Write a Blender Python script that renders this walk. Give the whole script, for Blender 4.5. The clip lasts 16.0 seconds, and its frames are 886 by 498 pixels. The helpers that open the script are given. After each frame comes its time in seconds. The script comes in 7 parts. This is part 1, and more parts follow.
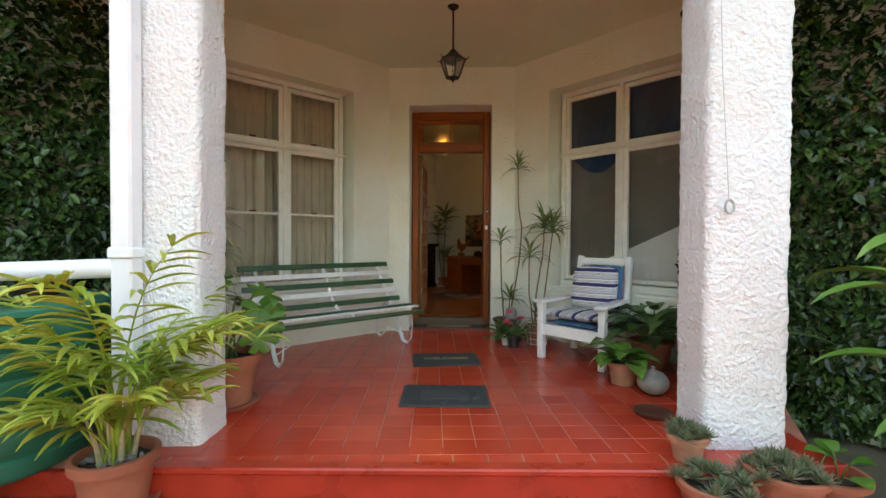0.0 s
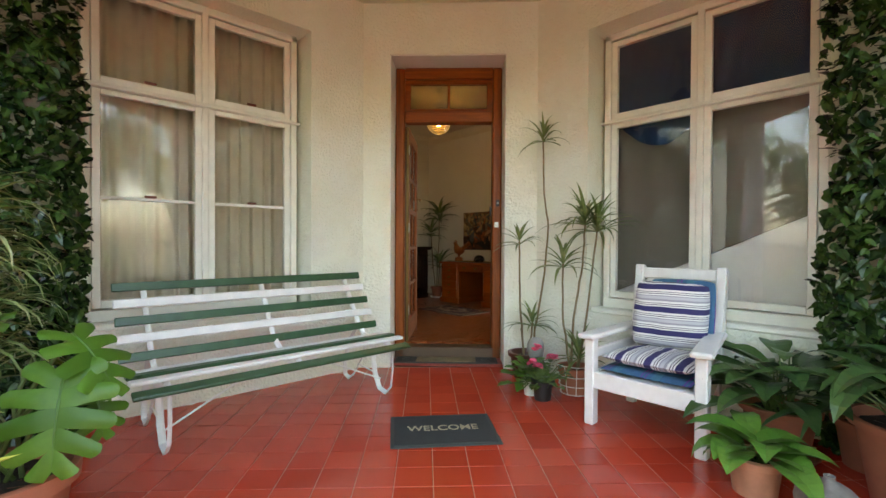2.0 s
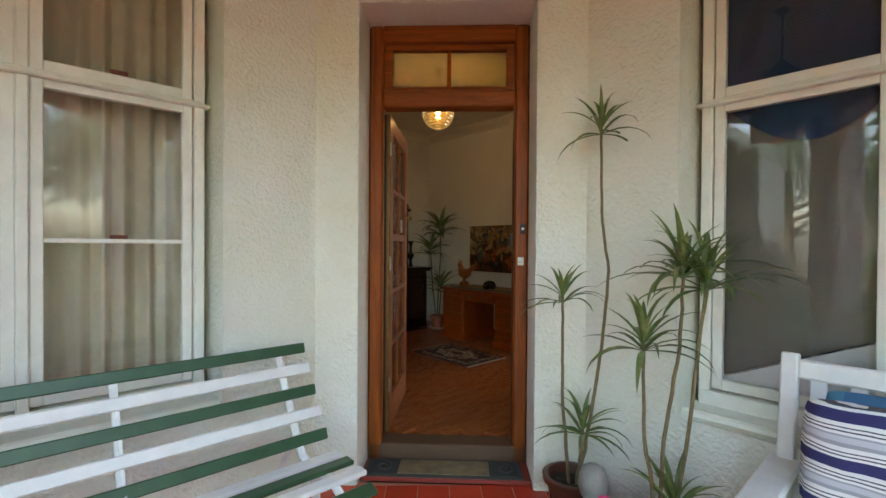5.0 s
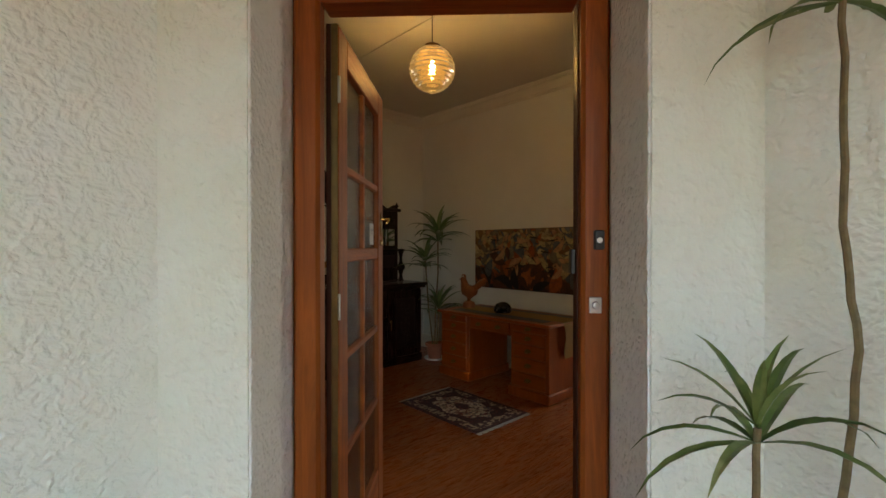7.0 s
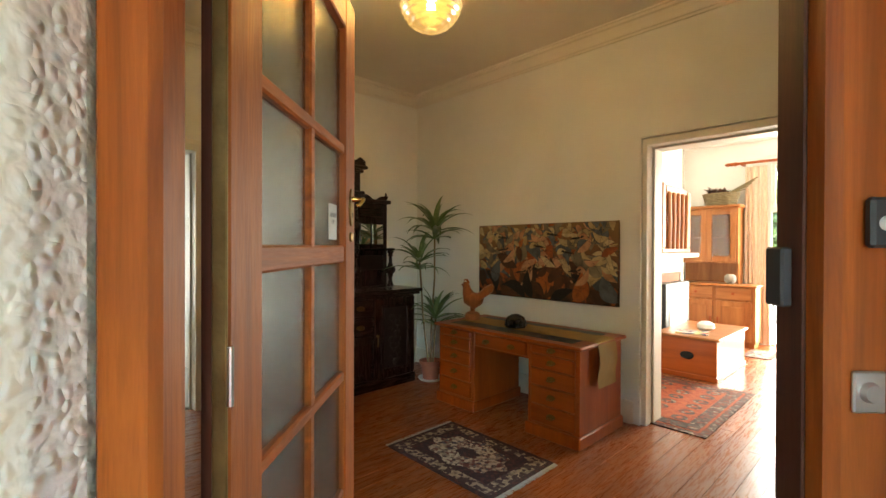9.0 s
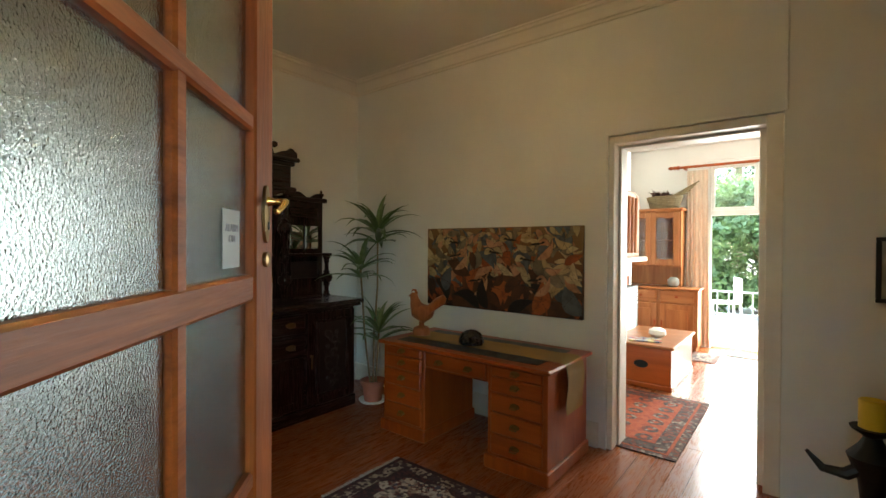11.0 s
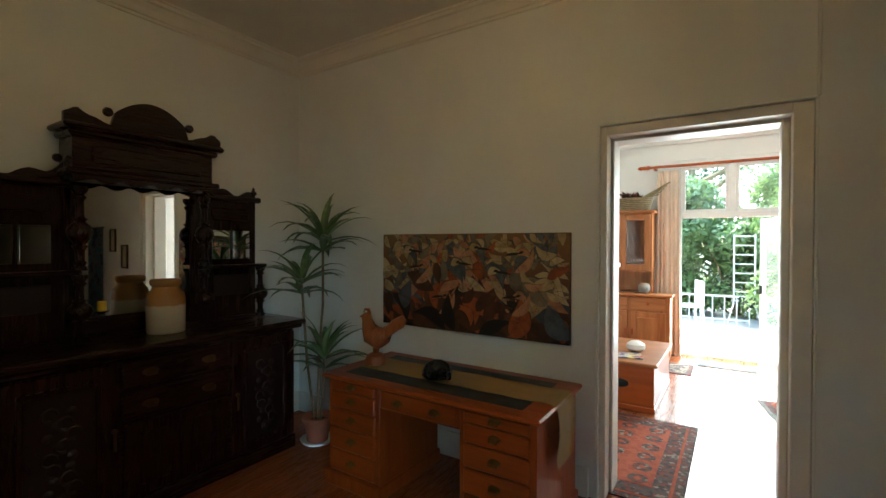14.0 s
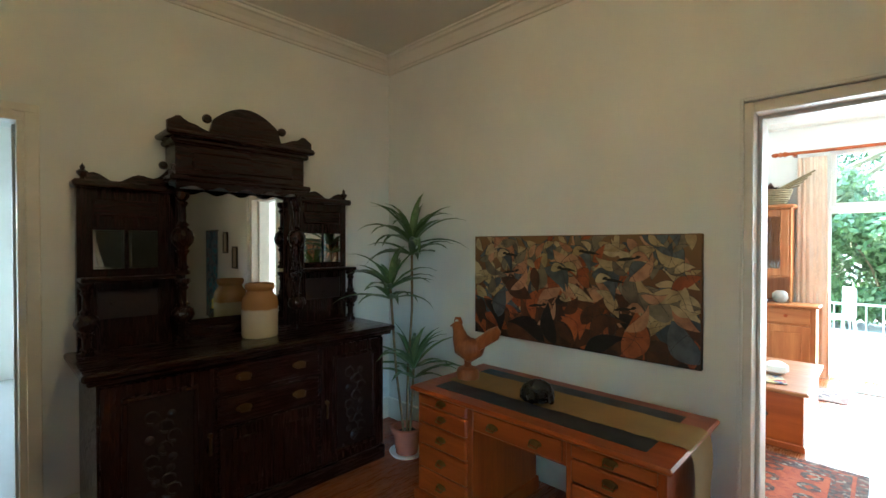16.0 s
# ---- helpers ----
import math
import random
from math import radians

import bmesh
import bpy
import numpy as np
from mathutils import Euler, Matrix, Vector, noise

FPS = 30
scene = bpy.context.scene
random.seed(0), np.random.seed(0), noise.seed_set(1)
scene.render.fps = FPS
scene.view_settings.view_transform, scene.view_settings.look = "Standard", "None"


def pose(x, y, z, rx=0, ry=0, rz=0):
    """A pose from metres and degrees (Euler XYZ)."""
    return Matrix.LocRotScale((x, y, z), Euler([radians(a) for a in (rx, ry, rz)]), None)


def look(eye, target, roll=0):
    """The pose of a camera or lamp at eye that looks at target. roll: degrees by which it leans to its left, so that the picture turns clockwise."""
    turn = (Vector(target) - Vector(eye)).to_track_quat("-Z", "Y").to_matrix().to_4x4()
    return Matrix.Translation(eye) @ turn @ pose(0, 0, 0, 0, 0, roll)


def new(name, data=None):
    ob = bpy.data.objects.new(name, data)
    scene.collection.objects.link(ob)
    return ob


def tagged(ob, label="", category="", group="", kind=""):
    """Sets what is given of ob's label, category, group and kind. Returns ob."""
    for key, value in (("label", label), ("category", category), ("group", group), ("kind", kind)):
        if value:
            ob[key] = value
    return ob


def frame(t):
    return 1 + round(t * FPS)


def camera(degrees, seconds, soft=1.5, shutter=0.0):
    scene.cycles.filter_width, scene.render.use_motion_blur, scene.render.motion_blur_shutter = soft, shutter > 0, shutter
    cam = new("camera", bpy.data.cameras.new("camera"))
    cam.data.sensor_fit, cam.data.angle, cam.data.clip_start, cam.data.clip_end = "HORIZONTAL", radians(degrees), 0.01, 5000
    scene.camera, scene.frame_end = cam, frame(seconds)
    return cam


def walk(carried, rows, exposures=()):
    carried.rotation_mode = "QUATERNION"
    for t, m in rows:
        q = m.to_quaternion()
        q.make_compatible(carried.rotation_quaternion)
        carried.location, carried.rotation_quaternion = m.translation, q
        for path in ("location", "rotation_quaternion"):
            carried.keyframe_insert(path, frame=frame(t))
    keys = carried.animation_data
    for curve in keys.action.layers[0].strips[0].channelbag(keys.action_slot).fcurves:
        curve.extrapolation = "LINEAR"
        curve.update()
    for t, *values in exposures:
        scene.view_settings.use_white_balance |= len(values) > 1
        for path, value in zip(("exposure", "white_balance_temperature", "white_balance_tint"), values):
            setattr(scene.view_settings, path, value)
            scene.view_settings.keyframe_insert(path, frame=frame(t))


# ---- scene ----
cam = camera(89.0, 16.0)
PATH = [
    (0, (0.864, 0.832, 1.098), (2.211, 2.31, 1.064), 0.3),
    (0.5, (1.193, 1.173, 1.101), (2.546, 2.646, 1.065), 0.2),
    (1, (1.507, 1.493, 1.088), (2.868, 2.959, 1.056), 0.3),
    (1.5, (1.725, 1.786, 1.066), (3.097, 3.241, 1.044), 0.3),
    (2, (1.881, 1.971, 1.096), (3.251, 3.428, 1.073), 0.3),
    (2.5, (1.985, 2.072, 1.105), (3.353, 3.531, 1.086), 0.4),
    (3, (2.081, 2.155, 1.122), (3.448, 3.615, 1.106), 0.4),
    (3.5, (2.213, 2.262, 1.128), (3.574, 3.727, 1.115), 0.4),
    (4, (2.417, 2.443, 1.174), (3.775, 3.911, 1.159), 0.5),
    (4.5, (2.655, 2.722, 1.265), (4.012, 4.191, 1.249), 0.5),
    (4.7, (2.75, 2.821, 1.326), (4.103, 4.294, 1.308), 0.5),
    (6.8, (3.756, 3.909, 1.461), (5.11, 5.381, 1.446), 0.0),
    (7, (3.847, 4.0, 1.458), (5.202, 5.471, 1.448), -0.0),
    (7.5, (4.005, 4.195, 1.442), (5.364, 5.663, 1.431), 0.0),
    (8, (4.145, 4.404, 1.44), (5.507, 5.868, 1.426), -0.1),
    (8.5, (4.264, 4.546, 1.437), (5.631, 6.006, 1.423), 0.0),
    (9, (4.399, 4.666, 1.449), (5.776, 6.116, 1.438), 0.2),
    (11.5, (4.731, 5.114, 1.521), (6.344, 6.297, 1.501), 0.2),
    (12, (4.81, 5.188, 1.529), (6.462, 6.315, 1.508), 0.1),
    (12.5, (4.912, 5.276, 1.536), (6.59, 6.363, 1.513), 0.2),
    (13, (5.005, 5.351, 1.55), (6.693, 6.424, 1.526), 0.2),
    (13.5, (5.078, 5.387, 1.566), (6.763, 6.465, 1.543), 0.1),
    (14, (5.124, 5.422, 1.579), (6.801, 6.512, 1.559), 0.2),
    (14.5, (5.191, 5.479, 1.576), (6.825, 6.633, 1.555), 0.1),
    (15, (5.239, 5.544, 1.575), (6.811, 6.78, 1.555), 0.1),
    (15.5, (5.29, 5.581, 1.586), (6.786, 6.909, 1.564), 0.0),
    (16, (5.319, 5.611, 1.603), (6.75, 7.009, 1.579), -0.0),
]
EXPOSURES = [(0, 3.22, 9200, 8), (1.5, 3.86, 9100, 9), (3.5, 4.0, 8200, 8), (4.5, 3.86, 7800, 8), (7, 3.58, 7900, 9), (7.5, 3.75, 7600, 9), (8, 4.05, 7500, 8), (8.5, 4.58, 7600, 5), (9, 5.1, 7300, 0), (11.5, 4.48, 6000, -4), (12.5, 4.25, 5800, -4), (14, 4.15, 5600, -6), (15, 4.5, 5350, -8), (16, 5.05, 5000, -10)]
walk(cam, [(t, look(eye, target, roll)) for t, eye, target, roll in PATH], EXPOSURES)


# ---- world, sun and large lights ----
world = bpy.data.worlds.new("sky")
scene.world = world
world.use_nodes = True
wn = world.node_tree.nodes
sky = wn.new("ShaderNodeTexSky")
sky.sky_type = "NISHITA"
sky.sun_disc = False
sky.sun_elevation, sky.sun_rotation = radians(52), radians(60)
sky.air_density, sky.dust_density = 1.0, 3.0
world.node_tree.links.new(sky.outputs[0], wn["Background"].inputs[0])
wn["Background"].inputs[1].default_value = 0.15

sun_data = bpy.data.lights.new("sun", "SUN")
sun_data.energy, sun_data.angle, sun_data.color = 0.8, radians(12), (1.0, 0.95, 0.88)
sun = new("sun", sun_data)
sun.matrix_world = look((30, 17, 44), (0, 0, 0))


# ---- lamps: the sky at the openings, and the pendant's bulb ----
def lamp(name, kind, m, watts, col, w=0.1, h=0.1):
    data = bpy.data.lights.new(name, kind)
    data.energy, data.color = watts, col
    if kind == "AREA":
        data.shape, data.size, data.size_y = "RECTANGLE", w, h
    else:
        data.shadow_soft_size = 0.03
    ob = new(name, data)
    ob.matrix_world = m
    return ob


lamp("garden_door_daylight", "AREA", look((11.715, 5.47, 1.40), (8.0, 5.47, 1.0)), 7.5, (1.0, 0.98, 0.95), 1.1, 2.4)
lamp("passage_daylight", "AREA", look((4.9, 12.3, 1.4), (5.0, 8.0, 1.2)), 1.0, (0.95, 0.98, 1.0), 0.9, 1.8)
lamp("pendant_bulb", "POINT", pose(5.936, 6.379, 2.68), 1.6, (1.0, 0.66, 0.32))


# ---- mesh and material helpers ----
class Mesh:
    """Gathers vertices and faces for one mesh."""

    def __init__(self):
        self.v, self.f = [], []

    def add(self, verts, faces, m=None):
        n = len(self.v)
        self.v += [tuple(m @ Vector(p)) for p in verts] if m is not None else [tuple(p) for p in verts]
        self.f += [tuple(n + i for i in f) for f in faces]
        return self

    def box(self, x0, x1, y0, y1, z0, z1, r=0.0, m=None):
        """A box with its edges cut by r."""
        x0, x1, y0, y1, z0, z1 = min(x0, x1), max(x0, x1), min(y0, y1), max(y0, y1), min(z0, z1), max(z0, z1)
        if r <= 0:
            v = [(x, y, z) for x in (x0, x1) for y in (y0, y1) for z in (z0, z1)]
            return self.add(v, [(0, 1, 3, 2), (4, 6, 7, 5), (0, 4, 5, 1), (2, 3, 7, 6), (0, 2, 6, 4), (1, 5, 7, 3)], m)
        r = min(r, (x1 - x0) * 0.45, (y1 - y0) * 0.45, (z1 - z0) * 0.45)
        lo, hi = (x0, y0, z0), (x1, y1, z1)
        v, idx = [], {}
        for c in range(8):
            s = [(c >> a) & 1 for a in range(3)]
            for a in range(3):
                p = [(hi[k] if s[k] else lo[k]) + (0 if k == a else (-r if s[k] else r)) for k in range(3)]
                idx[c, a] = len(v)
                v.append(p)
        f = []
        for a in range(3):
            b, d = (a + 1) % 3, (a + 2) % 3
            for s in (0, 1):
                ring = [sum(q << k for k, q in ((a, s), (b, i), (d, j))) for i, j in ((0, 0), (1, 0), (1, 1), (0, 1))]
                face = [idx[c, a] for c in ring]
                f.append(face if s else face[::-1])
            for i in (0, 1):
                for j in (0, 1):
                    c0 = (i << b) | (j << d)
                    c1 = c0 | (1 << a)
                    q = [idx[c0, b], idx[c1, b], idx[c1, d], idx[c0, d]]
                    f.append(q if i == j else q[::-1])
        for c in range(8):
            q = [idx[c, a] for a in range(3)]
            f.append(q if bin(c).count("1") % 2 else q[::-1])
        return self.add(v, f, m)

    def tube(self, path, radii, sides=8, cap=True, squash=1.0):
        """A round bar along a path."""
        pts = [Vector(p) for p in path]
        if not hasattr(radii, "__len__"):
            radii = [radii] * len(pts)
        n0, side = len(self.v), None
        for i, p in enumerate(pts):
            t = (pts[min(i + 1, len(pts) - 1)] - pts[max(i - 1, 0)]).normalized()
            if side is None:
                side = t.orthogonal().normalized()
            side = (side - t * side.dot(t)).normalized()
            up = t.cross(side)
            for k in range(sides):
                a = 2 * math.pi * k / sides
                self.v.append(tuple(p + radii[i] * (math.cos(a) * side + squash * math.sin(a) * up)))
        for i in range(len(pts) - 1):
            for k in range(sides):
                a, b = n0 + i * sides + k, n0 + i * sides + (k + 1) % sides
                self.f.append((a, b, b + sides, a + sides))
        if cap:
            self.f.append(tuple(n0 + k for k in range(sides))[::-1])
            self.f.append(tuple(n0 + (len(pts) - 1) * sides + k for k in range(sides)))
        return self

    def lathe(self, profile, sides=24, m=None, cx=0.0, cy=0.0):
        """A turned shape from (radius, height) pairs, closed where the radius is 0."""
        v, f = [], []
        for r, z in profile:
            for k in range(sides):
                a = 2 * math.pi * k / sides
                v.append((cx + r * math.cos(a), cy + r * math.sin(a), z))
        for i in range(len(profile) - 1):
            for k in range(sides):
                a, b = i * sides + k, i * sides + (k + 1) % sides
                f.append((a, b, b + sides, a + sides))
        f.append(tuple(range(sides))[::-1])
        f.append(tuple((len(profile) - 1) * sides + k for k in range(sides)))
        return self.add(v, f, m)

    def prism(self, outline, depth, m=None):
        """An outline in x and z pushed out along +y by depth."""
        n = len(outline)
        v = [(x, 0, z) for x, z in outline] + [(x, depth, z) for x, z in outline]
        f = [tuple(range(n)), tuple(range(n, 2 * n))[::-1]]
        f += [(i, i + n, (i + 1) % n + n, (i + 1) % n) for i in range(n)]
        return self.add(v, f, m)

    def blade(self, base, heading, lift, length, width, droop=1.0, fold=0.15, n=6, tip=0.02, widest=0.35):
        """A strap leaf: rises by lift (degrees), turns to heading and droops."""
        p, a = Vector(base), radians(lift)
        h = radians(heading)
        out, side = Vector((math.cos(h), math.sin(h), 0)), Vector((-math.sin(h), math.cos(h), 0))
        n0 = len(self.v)
        for i in range(n + 1):
            s = i / n
            w = width * 0.5 * (0.45 + 0.55 * min(1, s / widest) if s < widest else (1 - ((s - widest) / (1 - widest)) ** 1.6) + tip)
            d = out * math.cos(a) + Vector((0, 0, 1)) * math.sin(a)
            nrm = Vector((0, 0, 1)) * math.cos(a) - out * math.sin(a)
            self.v += [tuple(p + side * w + nrm * w * fold * 2), tuple(p), tuple(p - side * w + nrm * w * fold * 2)]
            p = p + d * (length / n)
            a -= radians(droop * 90 / n) * (0.4 + 1.2 * s)
        for i in range(n):
            q = n0 + 3 * i
            self.f += [(q, q + 1, q + 4, q + 3), (q + 1, q + 2, q + 5, q + 4)]
        return self

    def data(self, name):
        me = bpy.data.meshes.new(name)
        me.from_pydata(self.v, [], self.f)
        me.update()
        return me


def part(name, mesh, material, parent=None, label="", smooth=False, m=None):
    """Links a mesh as one object, under a thing or a part where one is given."""
    ob = new(name, mesh.data(name) if isinstance(mesh, Mesh) else mesh)
    if not ob.data.materials:
        ob.data.materials.append(material)
    if smooth:
        ob.data.polygons.foreach_set("use_smooth", [True] * len(ob.data.polygons))
        ob.data.set_sharp_from_angle(angle=radians(40))
    if m is not None:
        ob.matrix_basis = m
    ob.parent = parent
    if label:
        ob["label"] = label
    return ob


def thing(name, m, label, category, group="", kind=""):
    ob = new(name)
    ob.empty_display_size = 0.1
    ob.matrix_basis = m
    return tagged(ob, label, category, group, kind)


def structure(name, mesh, material, label, category="", smooth=False, m=None):
    return tagged(part(name, mesh, material, None, "", smooth, m), label, category or name.split("_")[0], kind="structure")


class Nodes:
    """A principled material with short calls for its nodes."""

    def __init__(self, name):
        self.mat = bpy.data.materials.new(name)
        self.mat.use_nodes = True
        self.n, self.l = self.mat.node_tree.nodes, self.mat.node_tree.links
        self.p = self.n["Principled BSDF"]

    def node(self, kind, **inputs):
        nd = self.n.new(kind)
        for k, val in inputs.items():
            key = k.replace("_", " ")
            if hasattr(val, "is_output"):
                self.l.new(val, nd.inputs[key])
            else:
                nd.inputs[key].default_value = val
        return nd

    def coord(self, which="Object", scale=(1, 1, 1), turn=(0, 0, 0), move=(0, 0, 0)):
        tc = self.n.new("ShaderNodeTexCoord")
        mp = self.node("ShaderNodeMapping", Vector=tc.outputs[which], Scale=scale, Rotation=turn, Location=move)
        return mp.outputs[0]

    def noise(self, vec, scale, detail=3.0, rough=0.55, distortion=0.0):
        return self.node("ShaderNodeTexNoise", Vector=vec, Scale=scale, Detail=detail, Roughness=rough, Distortion=distortion).outputs["Fac"]

    def ramp(self, fac, stops, mode="LINEAR"):
        nd = self.n.new("ShaderNodeValToRGB")
        nd.color_ramp.interpolation = mode
        el = nd.color_ramp.elements
        while len(el) < len(stops):
            el.new(0.5)
        for e, (pos, col) in zip(el, stops):
            e.position = pos
            e.color = (*col, 1) if hasattr(col, "__len__") else (col, col, col, 1)
        self.l.new(fac, nd.inputs[0])
        return nd.outputs[0]

    def mix(self, a, b, fac, mode="MIX"):
        nd = self.n.new("ShaderNodeMix")
        nd.data_type, nd.blend_type = "RGBA", mode
        for sock, val in ((nd.inputs[0], fac), (nd.inputs[6], a), (nd.inputs[7], b)):
            if hasattr(val, "is_output"):
                self.l.new(val, sock)
            elif hasattr(val, "__len__"):
                sock.default_value = (*val, 1)
            else:
                sock.default_value = val
        return nd.outputs[2]

    def math(self, op, a, b=0.0, c=0.0):
        nd = self.n.new("ShaderNodeMath")
        nd.operation = op
        for sock, val in zip(nd.inputs, (a, b, c)):
            if hasattr(val, "is_output"):
                self.l.new(val, sock)
            else:
                sock.default_value = val
        return nd.outputs[0]

    def bump(self, height, strength=0.3, distance=0.01, normal=None):
        nd = self.node("ShaderNodeBump", Height=height, Strength=strength, Distance=distance)
        if normal is not None:
            self.l.new(normal, nd.inputs["Normal"])
        return nd.outputs[0]

    def done(self, color=None, rough=None, normal=None, **more):
        for key, val in (("Base Color", color), ("Roughness", rough), ("Normal", normal), *((k.replace("_", " "), v) for k, v in more.items())):
            if val is None:
                continue
            if hasattr(val, "is_output"):
                self.l.new(val, self.p.inputs[key])
            elif hasattr(val, "__len__"):
                self.p.inputs[key].default_value = (*val, 1) if len(val) == 3 and "Color" in key else val
            else:
                self.p.inputs[key].default_value = val
        return self.mat


def plain(name, col, rough=0.5, vary=0.12, scale=6.0, bump=0.15, fine=120.0, metal=0.0, spec=0.5):
    """A plain surface with stains at one scale and grain at another."""
    k = Nodes(name)
    c = k.coord()
    big, small = k.noise(c, scale, 4), k.noise(c, fine, 2)
    lo, hi = [v * (1 - vary) for v in col], [min(1, v * (1 + vary)) for v in col]
    colour = k.mix(k.ramp(big, [(0.3, lo), (0.7, hi)]), [v * 0.85 for v in col], k.math("MULTIPLY", small, vary))
    rg = k.ramp(big, [(0.3, max(0, rough - 0.08)), (0.7, min(1, rough + 0.08))])
    return k.done(colour, rg, k.bump(small, bump, 0.002), Metallic=metal, Specular_IOR_Level=spec)


def wood(name, dark, light, rough=0.4, axis=0, ring=18.0, coat=0.0):
    """Sawn wood with its grain along one axis."""
    k = Nodes(name)
    sc = [1.0, 1.0, 1.0]
    sc[axis] = 0.07
    c = k.coord(scale=sc)
    oi = k.n.new("ShaderNodeObjectInfo")
    c2 = k.node("ShaderNodeVectorMath", Vector=c)
    k.l.new(oi.outputs["Random"], c2.inputs[1])
    g = k.noise(c2.outputs[0], ring, 6, 0.65, 0.6)
    f = k.noise(c2.outputs[0], ring * 9, 3, 0.7)
    h = k.noise(k.coord(), 2.2, 3)
    mid = [(a + b) / 2 for a, b in zip(dark, light)]
    col = k.mix(k.ramp(g, [(0.36, dark), (0.5, mid), (0.63, light)]), dark, k.math("MULTIPLY", f, 0.55))
    col = k.mix(col, [v * 0.72 for v in mid], k.ramp(h, [(0.45, 0.0), (0.75, 0.5)]))
    return k.done(col, k.ramp(f, [(0.3, rough - 0.06), (0.7, rough + 0.1)]), k.bump(f, 0.12, 0.002), Coat_Weight=coat, Coat_Roughness=0.15, Specular_IOR_Level=0.3)


def stucco(name, col, lump=55.0, depth=0.008, strength=0.9, warm=(0.9, 0.86, 0.72), blobs=False):
    """Rough-cast plaster: flicked lumps under many coats of paint."""
    k = Nodes(name)
    c = k.coord("Object")
    warp = k.node("ShaderNodeTexNoise", Vector=c, Scale=14.0, Detail=2.0)
    cw = k.mix(c, warp.outputs["Color"], 0.03)
    lumps = k.ramp(k.noise(cw, lump, 1.5, 0.5, 0.0), [(0.30, 0.0), (0.72, 1.0)])
    if blobs:
        vo = k.node("ShaderNodeTexVoronoi", Vector=cw, Scale=lump)
        lumps = k.mix(lumps, k.ramp(vo.outputs["Distance"], [(0.05, 1.0), (0.62, 0.0)], "EASE"), 0.65)
    big = k.noise(c, lump * 0.35, 3)
    h = k.math("ADD", k.math("MULTIPLY", lumps, 0.7), k.math("MULTIPLY", big, 0.7))
    n = k.bump(h, strength, depth)
    stain = k.noise(c, 1.3, 5, 0.6)
    colour = k.mix(col, [a * b for a, b in zip(col, warm)], k.ramp(stain, [(0.4, 0.0), (0.75, 0.7)]))
    return k.done(colour, 0.75, n)


def leafy(name, dark, light, rough=0.35, edge=None, thin=0.0):
    """Leaves: each its own shade, some light through them."""
    k = Nodes(name)
    g = k.n.new("ShaderNodeNewGeometry")
    mid = [(a + b) / 2 for a, b in zip(dark, light)]
    col = k.ramp(g.outputs["Random Per Island"], [(0.0, dark), (0.6, mid), (1.0, light)])
    v = k.noise(k.coord(), 35, 3)
    col = k.mix(col, dark, k.ramp(v, [(0.4, 0.0), (0.8, 0.6)]))
    if edge:
        col = k.mix(col, edge, k.ramp(k.noise(k.coord(), 9, 3), [(0.58, 0.0), (0.72, 0.8)]))
    mat = k.done(col, rough, k.bump(v, 0.2, 0.002), Subsurface_Weight=0.12, Subsurface_Scale=0.01, Subsurface_Radius=(0.4, 0.8, 0.2), Specular_IOR_Level=0.4)
    if thin:
        back = k.node("ShaderNodeBsdfTranslucent", Color=k.mix(col, (0.30, 0.42, 0.05), 0.35))
        both = k.node("ShaderNodeMixShader", Fac=thin)
        k.l.new(k.p.outputs[0], both.inputs[1])
        k.l.new(back.outputs[0], both.inputs[2])
        k.l.new(both.outputs[0], k.n["Material Output"].inputs["Surface"])
    return mat


def glass(name, rough=0.0, tint=(1, 1, 1), bumpy=0.0):
    k = Nodes(name)
    nrm = k.bump(k.noise(k.coord(), 290, 1.5), bumpy, 0.0016) if bumpy else None
    return k.done(tint, rough, nrm, Transmission_Weight=1.0, IOR=1.45)


def emitter(name, col, strength):
    k = Nodes(name)
    return k.done((0.8, 0.8, 0.8), 0.5, None, Emission_Color=(*col, 1), Emission_Strength=strength)


# ---- materials ----
M_STUCCO = stucco("porch_stucco", (0.80, 0.815, 0.71), 52, 0.009, 0.9)
M_PILLAR = stucco("pillar_stucco", (0.80, 0.805, 0.79), 44, 0.012, 1.0, (0.95, 0.94, 0.88))
M_REVEAL = stucco("reveal_stucco", (0.80, 0.80, 0.74), 52, 0.010, 0.9, (0.95, 0.94, 0.86), True)
M_CEIL = plain("ceiling_paint", (0.66, 0.695, 0.51), 0.8, 0.05, 2, 0.1)
M_ROOM = plain("room_paint", (0.76, 0.77, 0.73), 0.7, 0.05, 1.5, 0.25, 60)
M_ROOMCEIL = plain("room_ceiling_paint", (0.73, 0.715, 0.64), 0.8, 0.04, 1.5, 0.1)
M_WHITE = plain("white_gloss_paint", (0.82, 0.81, 0.76), 0.35, 0.05, 8, 0.2)
M_CREAM = plain("cream_gloss_paint", (0.74, 0.71, 0.62), 0.4, 0.06, 8, 0.2)
M_TEAK = wood("stained_door_wood", (0.16, 0.034, 0.004), (0.38, 0.094, 0.010), 0.42, 2, 22, 0.0)
M_TEAKX = wood("stained_rail_wood", (0.16, 0.034, 0.004), (0.38, 0.094, 0.010), 0.42, 0, 22, 0.0)
M_TILE_BED = plain("tile_grout", (0.50, 0.20, 0.13), 0.7, 0.2, 6, 0.3)
M_GLASS = glass("window_glass")
